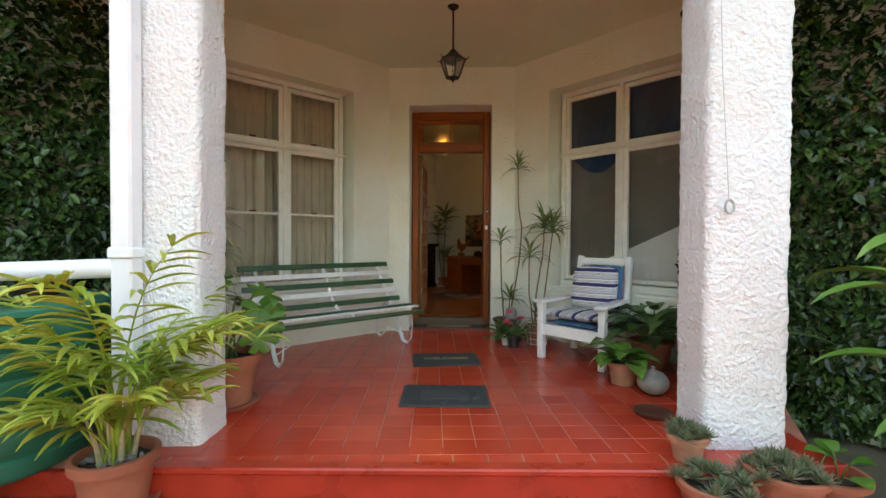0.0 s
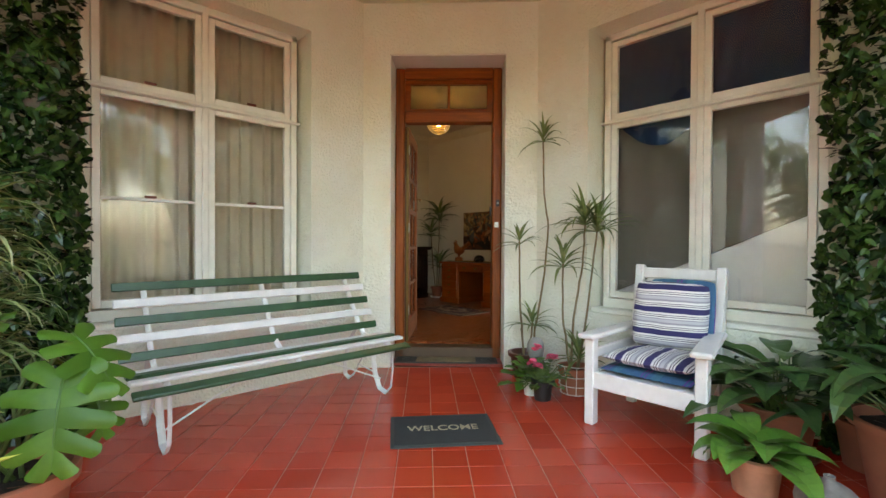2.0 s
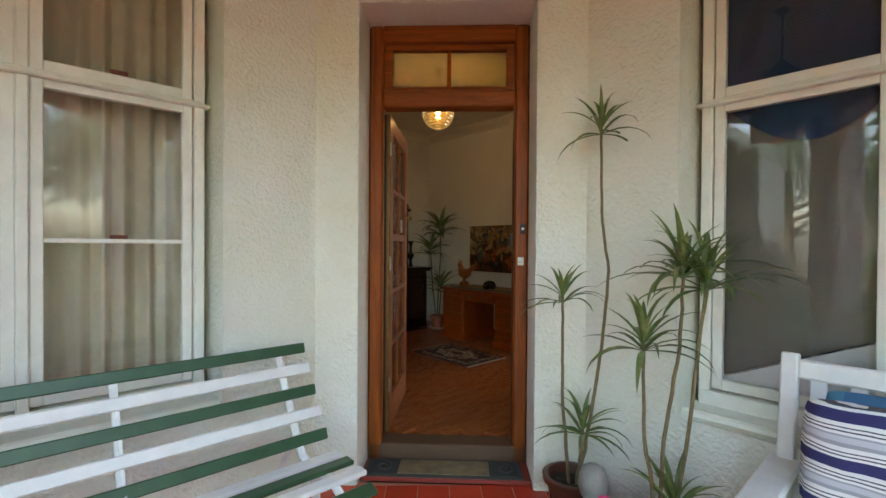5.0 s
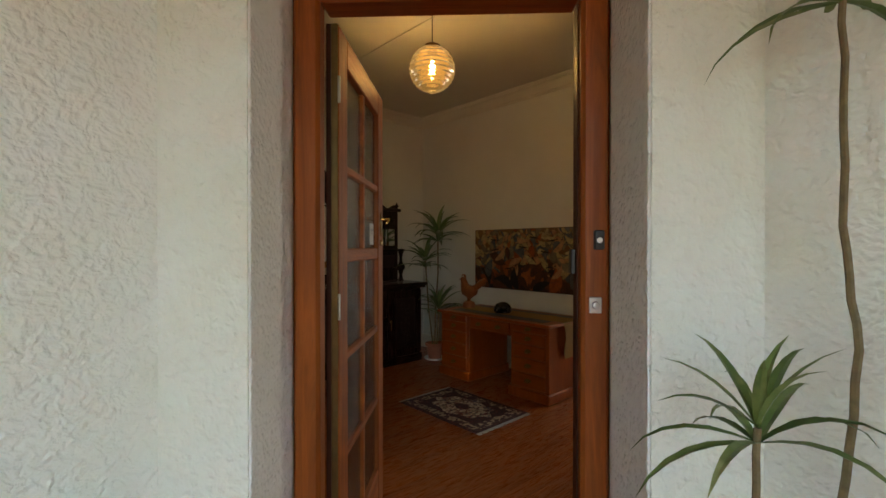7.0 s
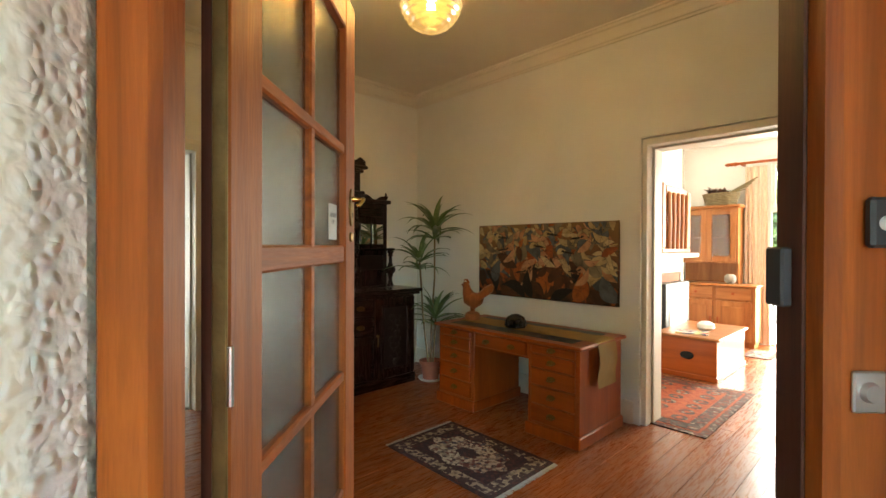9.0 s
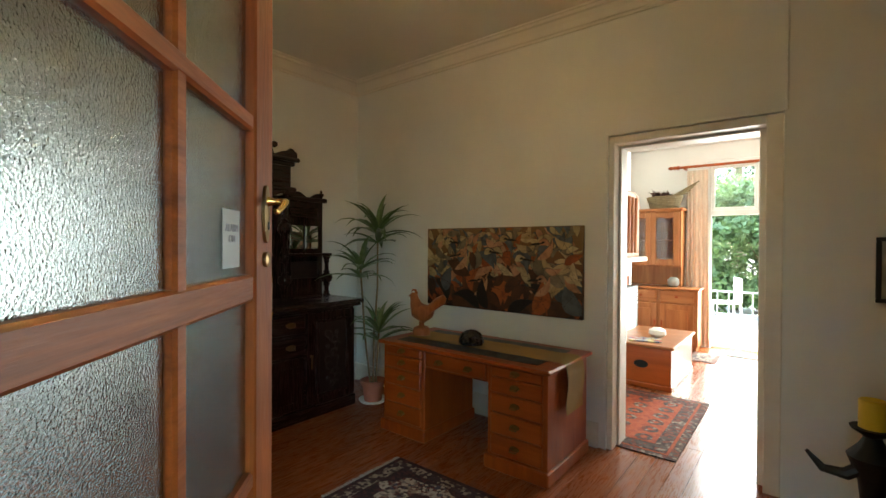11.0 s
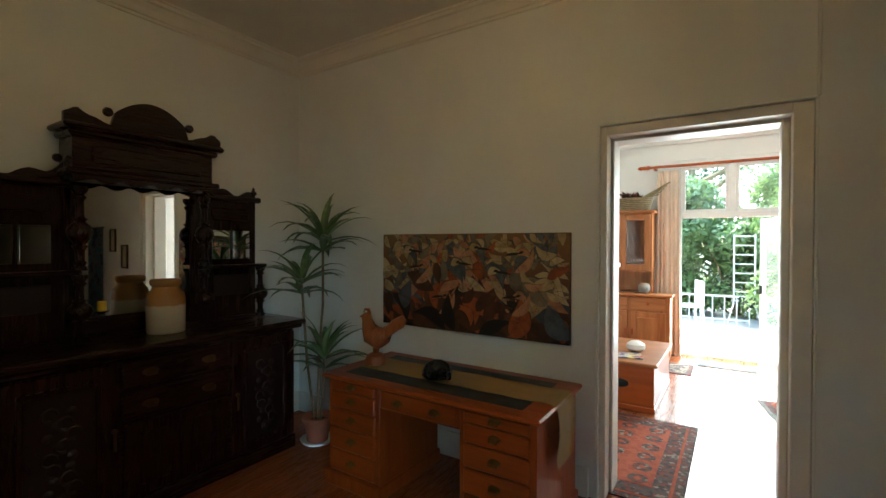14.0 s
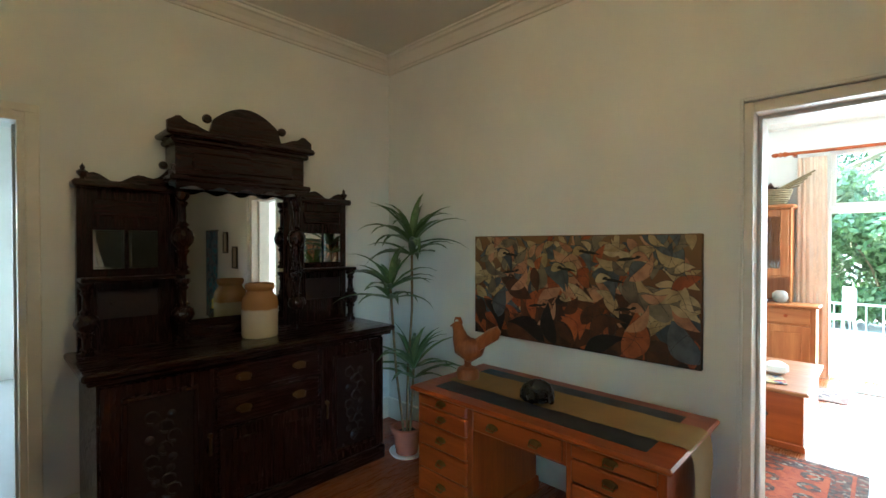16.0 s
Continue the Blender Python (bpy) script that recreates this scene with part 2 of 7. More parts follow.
# ---- frames of reference ----
DOOR = pose(4.819, 5.028, 0, 0, 0, -45)      # door wall: x to the right, y into the house, y = 0 on the frame's face
FRONT = pose(2.246, 2.530, 0, 0, 0, -42.4)   # porch edge: x to the right, y into the porch
FLOOR_IN, CEIL_IN, CEIL_OUT = 0.13, 3.134, 3.20
LW_Y, RW_X = 5.355, 5.17                     # faces of the two window walls
WEST_END, SOUTH_END = -5.0, -5.0

# ---- structure: porch walls, with openings through them ----
def wall_x(x0, x1, y0, y1, z0, z1, holes=()):
    """A wall along x with holes (x0, x1, z0, z1)."""
    mb, x = Mesh(), x0
    for a, b, lo, hi in sorted(holes):
        mb.box(x, a, y0, y1, z0, z1)
        if lo > z0:
            mb.box(a, b, y0, y1, z0, lo)
        if hi < z1:
            mb.box(a, b, y0, y1, hi, z1)
        x = b
    return mb.box(x, x1, y0, y1, z0, z1)


LWIN = (2.13, 3.60, 0.56, 2.80)
RWIN = (2.33, 3.80, 0.56, 2.80)
structure("wall_north", wall_x(WEST_END, 4.094, LW_Y, LW_Y + 0.30, -0.3, 3.2, [LWIN]), M_STUCCO, "white rough-cast plaster wall around a sash window")
structure("wall_east", wall_x(SOUTH_END, 4.277, 0, 0.30, -0.3, 3.2, [RWIN]), M_STUCCO, "white rough-cast plaster wall around a casement window",
          m=Matrix(((0, 1, 0, RW_X), (1, 0, 0, 0), (0, 0, 1, 0), (0, 0, 0, 1))))
# the door wall: local x to the right, y into the house
dw = Mesh()
dw.add([(-0.744, -0.282, -0.3), (-0.508, -0.282, -0.3), (-0.508, 0.14, -0.3), (-1.05, 0.14, -0.3)] + [(-0.744, -0.282, 3.2), (-0.508, -0.282, 3.2), (-0.508, 0.14, 3.2), (-1.05, 0.14, 3.2)], [(0, 1, 5, 4), (1, 2, 6, 5), (2, 3, 7, 6), (3, 0, 4, 7), (4, 5, 6, 7)])
dw.add([(0.508, -0.282, -0.3), (0.779, -0.283, -0.3), (1.05, 0.14, -0.3), (0.508, 0.14, -0.3)] + [(0.508, -0.282, 3.2), (0.779, -0.283, 3.2), (1.05, 0.14, 3.2), (0.508, 0.14, 3.2)], [(0, 1, 5, 4), (1, 2, 6, 5), (2, 3, 7, 6), (3, 0, 4, 7), (4, 5, 6, 7)])
dw.box(-0.508, 0.508, -0.282, 0.14, 2.757, 3.2)
structure("wall_door", dw, M_STUCCO, "white rough-cast wall with a deep door recess", m=DOOR)
rv = Mesh()
rv.box(-0.508, -0.500, -0.279, 0.0, 0.0, 2.752, 0.002).box(0.500, 0.508, -0.279, 0.0, 0.0, 2.752, 0.002).box(-0.5, 0.5, -0.279, 0.0, 2.744, 2.754, 0.002)
structure("trim_recess", rv, M_REVEAL, "grey-green rough plaster lining the door recess", "trim", m=DOOR)
# inner leaf of the door wall and the hall's walls
il = Mesh()
il.box(-1.35, -0.52, 0.14, 0.20, -0.1, 3.2).box(0.52, 1.30, 0.14, 0.20, -0.1, 3.2).box(-0.52, 0.52, 0.14, 0.20, 2.755, 3.2)
structure("wall_inner", il, M_ROOM, "cream painted plaster wall beside the front door", m=DOOR)
structure("ceiling_porch", Mesh().add([tuple(FRONT @ Vector((-3.2, -0.1, 3.2))), tuple(FRONT @ Vector((3.2, -0.1, 3.2))), (7.5, 3.6, 3.2), (6.0, 6.0, 3.2), (3.0, 7.5, 3.2)], [(0, 1, 2, 3, 4)]).add(
    [tuple(FRONT @ Vector((-3.2, -0.1, 3.35))), tuple(FRONT @ Vector((3.2, -0.1, 3.35))), (7.5, 3.6, 3.35), (6.0, 6.0, 3.35), (3.0, 7.5, 3.35)], [(4, 3, 2, 1, 0)]), M_CEIL, "cream painted porch ceiling")
structure("trim_beam", Mesh().box(-2.6, 2.6, 0.14, 0.56, 2.78, 3.195, 0.01), M_PILLAR, "white rough-cast beam over the porch pillars", "beam", m=FRONT)
# unseen slab, added to keep the sun off the porch front
structure("roof_slab", Mesh().box(2.0, 13, 3.0, 14, 3.36, 3.6).box(5.3, 13, -5, 3.0, 3.36, 3.6).box(-5, 2.0, 5.5, 14, 3.36, 3.6), M_CEIL, "unseen flat slab above the house, added to block the sun", "roof")

# hall: dresser wall, painting wall with doorway, south end with stairs
PX, DY = 7.745, 8.625
structure("wall_dresser", wall_x(3.6, PX, DY, DY + 0.2, -0.1, CEIL_IN, [(4.62, 5.46, -0.1, 2.25)]), M_ROOM, "cream plaster wall behind the dresser")
SWAP = Matrix(((0, 1, 0, 0), (1, 0, 0, 0), (0, 0, 1, 0), (0, 0, 0, 1)))
structure("wall_painting", wall_x(5.115, DY + 0.2, PX, PX + 0.24, -0.1, CEIL_IN, [(5.125, 6.075, -0.1, 2.248)]), M_ROOM, "cream plaster wall with a doorway to the living room", m=SWAP)
structure("wall_stairs", Mesh().box(PX - 0.012, PX + 0.24, -2.0, 5.115, -0.1, CEIL_IN), M_ROOM, "cool white plaster wall along the stair hall")
structure("wall_south", Mesh().box(5.4, PX + 0.3, -2.2, -2.0, -0.1, CEIL_IN), M_ROOM, "white plaster wall at the end of the stair hall")
structure("wall_west", Mesh().box(3.75, 3.9, 6.2, 8.7, -0.1, CEIL_IN), M_ROOM, "cream plaster side wall of the hall")
structure("ceiling_hall", Mesh().add([(3.7, 6.3, CEIL_IN), (5.4, 4.6, CEIL_IN), (5.4, -2.1, CEIL_IN), (PX + 0.1, -2.1, CEIL_IN), (PX + 0.1, DY + 0.1, CEIL_IN), (3.7, DY + 0.1, CEIL_IN)], [(0, 1, 2, 3, 4, 5)]).box(
    6.02, 6.04, 4.0, DY, CEIL_IN - 0.008, CEIL_IN + 0.002), M_ROOMCEIL, "cream board ceiling with a cover strip")


def cornice(path):
    """A stepped plaster cornice along points under the ceiling; the room lies to the right of the path."""
    mb = Mesh()
    prof = [(0.0, -0.115), (0.012, -0.115), (0.016, -0.098), (0.028, -0.094), (0.05, -0.06), (0.075, -0.035), (0.095, -0.030), (0.10, -0.012), (0.115, -0.010), (0.118, 0.0), (0.0, 0.0)]
    for (x0, y0), (x1, y1) in zip(path, path[1:]):
        d = Vector((x1 - x0, y1 - y0, 0))
        ln = d.length
        d.normalize()
        n = Vector((d.y, -d.x, 0))
        k = len(prof)
        v = [tuple(Vector((x0, y0, CEIL_IN)) + n * a + d * (a if x0 != path[0][0] or y0 != path[0][1] else 0) + Vector((0, 0, b))) for a, b in prof]
        v += [tuple(Vector((x1, y1, CEIL_IN)) + n * a - d * (a if (x1, y1) != path[-1] else 0) + Vector((0, 0, b))) for a, b in prof]
        mb.add(v, [(i, (i + 1) % k, (i + 1) % k + k, i + k) for i in range(k)] + [tuple(range(k))[::-1], tuple(range(k, 2 * k))])
    return mb


structure("trim_cornice", cornice([(3.9, DY - 0.002), (PX - 0.002, DY - 0.002), (PX - 0.002, 5.15)]), M_ROOMCEIL, "moulded white plaster cornice", "cornice")
structure("trim_cover_strip", Mesh().box(PX - 0.022, PX - 0.002, 5.108, 5.122, 2.25, CEIL_IN - 0.11, 0.003), M_ROOM, "thin vertical cover strip above the doorway", "trim")
bb = Mesh()
for y0, y1 in ((6.12, DY),):
    bb.box(PX - 0.022, PX - 0.002, y0, y1, FLOOR_IN, FLOOR_IN + 0.17, 0.004)
bb.box(5.56, PX - 0.024, DY - 0.022, DY - 0.002, FLOOR_IN, FLOOR_IN + 0.17, 0.004)
structure("baseboard", bb, M_CREAM, "cream painted skirting board")

# interior floor
M_FLOORWOOD = wood("floor_boards", (0.22, 0.060, 0.017), (0.34, 0.100, 0.028), 0.27, 0, 14, 0.1)
fl = Mesh()
fl.add([(x, y, z) for z in (-0.1, FLOOR_IN - 0.024) for x, y in ((5.42, 4.62), (5.42, -2.2), (12.0, -2.2), (12.0, 9.0), (3.6, 9.0), (3.6, 6.45))], [(0, 1, 2, 3, 4, 5)[::-1], (6, 7, 8, 9, 10, 11)] + [(i, (i + 1) % 6, (i + 1) % 6 + 6, i + 6) for i in range(6)])
hall_floor = structure("floor", fl, M_FLOORWOOD, "varnished timber floor of hall and living room")

# ---- ground outside ----
M_GROUND = plain("garden_soil", (0.10, 0.085, 0.05), 0.9, 0.4, 3, 0.6, 40)
structure("ground", Mesh().add([(-300, -300, -0.30), (300, -300, -0.30), (300, 300, -0.30), (-300, 300, -0.30)], [(0, 1, 2, 3)]), M_GROUND, "dark garden soil and litter around the house")
pf = Mesh().box(-2.35, 2.0, 0.02, 0.9, -0.29, -0.003, 0, FRONT)
pf.add([(0.3, 4.25, -0.0025), (3.735, 1.20, -0.0025), (5.2, 1.72, -0.0025), (5.2, 4.31, -0.0025), (4.12, 5.39, -0.0025), (0.3, 5.39, -0.0025)], [(0, 1, 2, 3, 4, 5)])
porch_floor = structure("floor_porch", pf, M_TILE_BED, "mortar bed of the red tiled porch")
M_REDPAINT = plain("red_floor_paint", (0.44, 0.038, 0.018), 0.3, 0.2, 4, 0.2)
structure("trim_step", Mesh().box(-1.35, 1.75, -0.045, 0.04, -0.03, 0.004, 0.008).box(-2.35, 2.0, -0.02, 0.02, -0.30, -0.03, 0.004), M_REDPAINT, "red painted porch step with rounded nosing", "step", m=FRONT)
structure("trim_slab_edge", Mesh().box(1.97, 2.13, 0.022, 1.1, -0.29, -0.001, 0.006), M_REDPAINT, "red painted edge of the porch slab", "kerb", m=FRONT)
landing = structure("floor_landing", Mesh().box(-3.2, 2.75, -3.6, -0.022, -0.28, -0.155), M_TILE_BED, "bed of the red tiled landing below the porch step", m=FRONT)

# ---- pillars ----
def pillar(a0, a1, b0, b1):
    """A square pillar with lumpy rough-cast faces and soft corners."""
    mb, step, r = Mesh(), 0.022, 0.03
    cx, cy, hx, hy = (a0 + a1) / 2, (b0 + b1) / 2, (a1 - a0) / 2, (b1 - b0) / 2
    ring = []
    for (sx, sy, ex, ey) in ((-1, -1, 1, -1), (1, -1, 1, 1), (1, 1, -1, 1), (-1, 1, -1, -1)):
        n = max(4, int((abs(ex - sx) * hx + abs(ey - sy) * hy) / step))
        ring += [(cx + hx * (sx + (ex - sx) * i / n), cy + hy * (sy + (ey - sy) * i / n)) for i in range(n)]
    rows = int(2.8 / step)
    for j in range(rows + 1):
        z = 2.8 * j / rows
        for x, y in ring:
            d = Vector((x - cx, y - cy, 0))
            ax, ay = hx - abs(d.x), hy - abs(d.y)
            cut = max(0, r - ax - ay) * 0.6
            p = Vector((x * 1.0, y, z))
            k = 0.006 * noise.noise(p * 22) + 0.005 * noise.noise(p * 48 + Vector((7, 3, 1))) + 0.008 * noise.noise(p * 4)
            out = Vector((d.x / hx if ax < 1e-4 else 0, d.y / hy if ay < 1e-4 else 0, 0))
            q = p + out * k - d.normalized() * cut
            mb.v.append(tuple(q))
    n = len(ring)
    mb.f += [(j * n + i, j * n + (i + 1) % n, (j + 1) * n + (i + 1) % n, (j + 1) * n + i) for j in range(rows) for i in range(n)]
    return mb


for nm, (a0, a1) in (("pillar_1", (-1.55, -1.165)), ("pillar_2", (1.515, 1.965))):
    structure(nm, pillar(a0, a1, 0.19, 0.51), M_PILLAR, "white rough-cast square porch pillar", "pillar", True, FRONT)

# ---- windows ----
M_SASH = plain("cream_window_paint", (0.80, 0.795, 0.70), 0.38, 0.06, 10, 0.2)
M_BRASSTAG = plain("brown_catch", (0.16, 0.04, 0.02), 0.4, 0.2)


def window(name, m, glassx, bar, label):
    """Local x along the wall, y into the house with 0 on the frame's face, z up. glassx: two panes' x ranges, low to high."""
    w = tagged(new(name), label, "window", kind="structure")
    w.matrix_basis = m
    (a0, a1), (b0, b1) = glassx
    L, R = a0 - 0.10, b1 + 0.10
    fr = Mesh()
    fr.box(L, a0 - 0.05, -0.02, 0.08, 0.58, 2.79, 0.006).box(b1 + 0.05, R, -0.02, 0.08, 0.58, 2.79, 0.006)
    fr.box(L, R, -0.02, 0.08, 2.745, 2.80, 0.006).box(L, R, -0.025, 0.08, 0.58, 0.66, 0.006)
    fr.box(a1 + 0.045, b0 - 0.045, -0.022, 0.08, 0.64, 2.77, 0.006)
    fr.box(L + 0.02, R - 0.02, -0.03, 0.08, 2.082, 2.104, 0.006).box(L - 0.02, R + 0.02, -0.05, 0.01, 2.07, 2.088, 0.006)
    part("window_frame", fr, M_SASH, w)
    part("window_sill", Mesh().box(L - 0.04, R + 0.04, -0.16, 0.02, 0.545, 0.59, 0.01), M_SASH, w)
    for x0, x1 in glassx:
        for z0, z1 in ((0.722, 2.035), (2.155, 2.689)):
            s = Mesh()
            s.box(x0 - 0.045, x0, -0.008, 0.035, z0 - 0.05, z1 + 0.045, 0.004).box(x1, x1 + 0.045, -0.008, 0.035, z0 - 0.05, z1 + 0.045, 0.004)
            s.box(x0, x1, -0.008, 0.035, z0 - 0.05, z0, 0.004).box(x0, x1, -0.008, 0.035, z1, z1 + 0.045, 0.004)
            if bar and z0 < 1:
                s.box(x0, x1, -0.004, 0.03, 1.372, 1.392, 0.003)
            sash = part("sash", s, M_SASH, w)
            pn = part("pane", Mesh().box(x0, x1, 0.010, 0.014, z0, z1), M_GLASS, sash)
            pn.visible_shadow = False
            if bar:
                xm = (x0 + x1) / 2
                part("catch", Mesh().box(xm - 0.035, xm + 0.035, -0.014, -0.006, (1.392 if z0 < 1 else z0), (1.41 if z0 < 1 else z0 + 0.02), 0.003), M_BRASSTAG, sash, "dark brown window catch")
    return w


window("window_1", pose(0, 5.555, 0), ((2.257, 2.802), (2.936, 3.463)), True, "cream painted sash window with four panes and drawn curtains")
window("window_2", Matrix(((0, 1, 0, 5.405), (1, 0, 0, 0), (0, 0, 1, 0), (0, 0, 0, 1))), ((2.455, 2.990), (3.126, 3.671)), False, "cream painted casement window beside the stairs")

# room behind the curtains
M_CURTAIN = plain("beige_curtain_cloth", (0.66, 0.59, 0.43), 0.9, 0.1, 5, 0.3, 300)
structure("wall_bedroom", Mesh().box(0.6, 4.3, 7.0, 7.1, 0, 3.1).box(0.6, 0.7, 5.7, 7.0, 0, 3.1).box(0.6, 4.3, 5.66, 7.1, -0.05, 0.0).box(0.6, 4.3, 5.66, 7.1, 3.1, 3.15), M_ROOM, "plain walls of the curtained room", "wall")


def curtain(name, x0, x1, y, z0, z1, folds, amp, seed, label, m=None, gather=0.0):
    rnd = random.Random(seed)
    ph = [rnd.uniform(0, 6.28) for _ in range(4)]
    mb, nx, nz = Mesh(), folds * 10, 16
    for j in range(nz + 1):
        z = z0 + (z1 - z0) * j / nz
        for i in range(nx + 1):
            s = i / nx
            w = 2 * math.pi * folds * s
            am = amp * (0.75 + 0.35 * math.sin(3.1 * s * folds / 3 + ph[0]))
            k = 1 - gather * (1 - j / nz) * 0.25
            x = x0 + (x1 - x0) * (s * k + 0.006 * math.sin(w * 0.5 + ph[1]))
            mb.v.append((x, y + am * math.sin(w + ph[2] + 0.5 * math.sin(w * 0.37 + ph[3])) * (0.6 + 0.4 * (1 - j / nz)), z))
    n = nx + 1
    mb.f += [(j * n + i, j * n + i + 1, (j + 1) * n + i + 1, (j + 1) * n + i) for j in range(nz) for i in range(nx)]
    ob = part(name, mb, M_CURTAIN, None, "", True, m)
    return tagged(ob, label, "curtain")


tagged(curtain("curtain", 2.14, 2.86, 5.74, 0.35, 2.78, 7, 0.042, 3, "beige gathered curtain drawn behind the sash window"), group="porch window curtains")
tagged(curtain("curtain", 2.88, 3.62, 5.74, 0.35, 2.78, 8, 0.040, 5, "beige gathered curtain drawn behind the sash window"), group="porch window curtains")
# ---- front door ----
fd = tagged(new("door_1"), "stained hardwood front door standing open, with reeded glass panes and a transom light", "door", kind="structure")
fd.matrix_basis = DOOR
f = Mesh()
f.box(-0.500, -0.412, 0.0, 0.070, 0.0, 2.745, 0.012).box(0.412, 0.500, 0.0, 0.085, 0.0, 2.745, 0.012)
part("door_frame", f, M_TEAK, fd)
f = Mesh().box(-0.412, 0.412, 0.0, 0.11, 2.64, 2.745, 0.006).box(-0.412, 0.412, 0.002, 0.11, 2.235, 2.345, 0.008).box(-0.012, 0.012, 0.03, 0.07, 2.345, 2.64, 0.003)
f.box(-0.412, -0.36, 0.03, 0.08, 2.345, 2.64, 0.003).box(0.36, 0.412, 0.03, 0.08, 2.345, 2.64, 0.003).box(-0.36, 0.36, 0.03, 0.08, 2.60, 2.64, 0.003).box(-0.36, 0.36, 0.03, 0.08, 2.345, 2.37, 0.003)
part("transom", f, M_TEAKX, fd)
for x0, x1 in ((-0.36, -0.012), (0.012, 0.36)):
    part("pane", Mesh().box(x0, x1, 0.048, 0.052, 2.37, 2.60), glass("frosted_transom", 0.16, (0.50, 0.42, 0.31)), fd)
M_STONE = plain("threshold_wood", (0.10, 0.055, 0.03), 0.5, 0.2, 8, 0.3)
part("threshold", Mesh().box(-0.5, 0.5, 0.0, 0.16, 0.0, FLOOR_IN - 0.01, 0.008), M_STONE, fd, "worn dark wooden threshold")
M_REEDED = glass("stippled_glass", 0.08, (0.55, 0.60, 0.60), 0.55)
# the leaf, swung back square to the frame; its own x runs from the hinge to the lock
LEAF = pose(-0.405, 0.125, 0, 0, 0, 89.3)
W, Z0, Z1 = 0.81, FLOOR_IN + 0.012, 2.225
leaf = Mesh()
leaf.box(0.0, 0.115, -0.022, 0.022, Z0, Z1, 0.004).box(W - 0.115, W, -0.022, 0.022, Z0, Z1, 0.004)
leaf = part("door_leaf", leaf, M_TEAK, fd, m=LEAF)
rails = Mesh().box(0.115, W - 0.115, -0.022, 0.022, Z1 - 0.11, Z1, 0.004).box(0.115, W - 0.115, -0.022, 0.022, Z0, Z0 + 0.20, 0.004)
zs = [Z0 + 0.20, 0.69, 1.05, 1.425, 1.745, Z1 - 0.11]
for z in zs[1:-1]:
    rails.box(0.115, W - 0.115, -0.018, 0.018, z - (0.026 if z == 1.425 else 0.016), z + (0.026 if z == 1.425 else 0.016), 0.005)
rails.box(W / 2 - 0.016, W / 2 + 0.016, -0.0165, 0.0165, Z0 + 0.2, Z1 - 0.11, 0.005)
part("rail", rails, M_TEAKX, leaf)
M_BRONZE = plain("tarnished_bronze", (0.16, 0.10, 0.035), 0.4, 0.3, 14, 0.4, metal=0.8)
M_EDGE = wood("dark_rebate_wood", (0.030, 0.008, 0.004), (0.085, 0.024, 0.010), 0.4, 2, 16)
part("weather_strip", Mesh().box(-0.006, 0.0, -0.020, 0.004, Z0, Z1, 0.002), M_BRONZE, leaf, "tarnished bronze weather strip on the hinge edge")
part("hinge_edge", Mesh().box(-0.003, 0.0, 0.005, 0.021, Z0, Z1), M_EDGE, leaf, "dark stained hinge edge")
part("rebate", Mesh().box(0.407, 0.4125, 0.038, 0.088, FLOOR_IN, 2.232, 0.002), M_EDGE, fd, "dark stained door rebate")
for z0, z1 in zip(zs, zs[1:]):
    for x0, x1 in ((0.115, W / 2 - 0.016), (W / 2 + 0.016, W - 0.115)):
        part("pane", Mesh().box(x0 - 0.005, x1 + 0.005, -0.003, 0.003, z0 + 0.01, z1 - 0.01), M_REEDED, leaf)
M_BRASS = plain("aged_brass", (0.19, 0.12, 0.05), 0.36, 0.15, 20, 0.1, metal=1.0)
M_STEEL = plain("dull_steel", (0.45, 0.44, 0.42), 0.35, 0.15, 20, 0.1, metal=1.0)
M_BLACK = plain("black_plastic", (0.02, 0.02, 0.02), 0.4, 0.1)
h = Mesh()
h.lathe([(0.0, -0.002), (0.022, 0.0), (0.022, 0.006), (0.0, 0.008)], 20, pose(W - 0.058, -0.022, 1.572, 90, 0, 0) @ Matrix.Diagonal((0.9, 2.7, 1, 1)))
part("door_plate", h, M_BRASS, leaf, "long oval dull metal lock plate", True)
M_GOLDEN = plain("polished_brass", (0.55, 0.36, 0.10), 0.25, 0.15, 20, 0.1, metal=1.0)
h = Mesh().tube([(W - 0.058, -0.028, 1.598), (W - 0.058, -0.044, 1.598), (W - 0.058, -0.058, 1.598), (W - 0.062, -0.064, 1.597), (W - 0.078, -0.066, 1.592), (W - 0.100, -0.065, 1.580), (W - 0.122, -0.063, 1.572), (W - 0.132, -0.062, 1.575)], [0.011, 0.006, 0.007, 0.008, 0.0065, 0.0055, 0.006, 0.004], 10)
part("door_handle", h, M_GOLDEN, leaf, "polished brass lever handle", True)
part("keyhole", Mesh().box(W - 0.060, W - 0.056, -0.0315, -0.029, 1.540, 1.556), M_BLACK, leaf)
part("lock", Mesh().lathe([(0.0, 0), (0.016, 0.0), (0.016, 0.007), (0.009, 0.010), (0.0, 0.010)], 16, pose(W - 0.058, -0.022, 1.478, 90, 0, 0)), M_BRASS, leaf, "round brass cylinder lock", True)
M_PAPER = plain("paper", (0.42, 0.43, 0.41), 0.8, 0.05, 10)
part("note", Mesh().box(W - 0.240, W - 0.160, -0.006, -0.005, 1.468, 1.570), M_PAPER, leaf, "white paper note with handwriting")
M_INK = plain("pencil_ink", (0.27, 0.27, 0.28), 0.8)


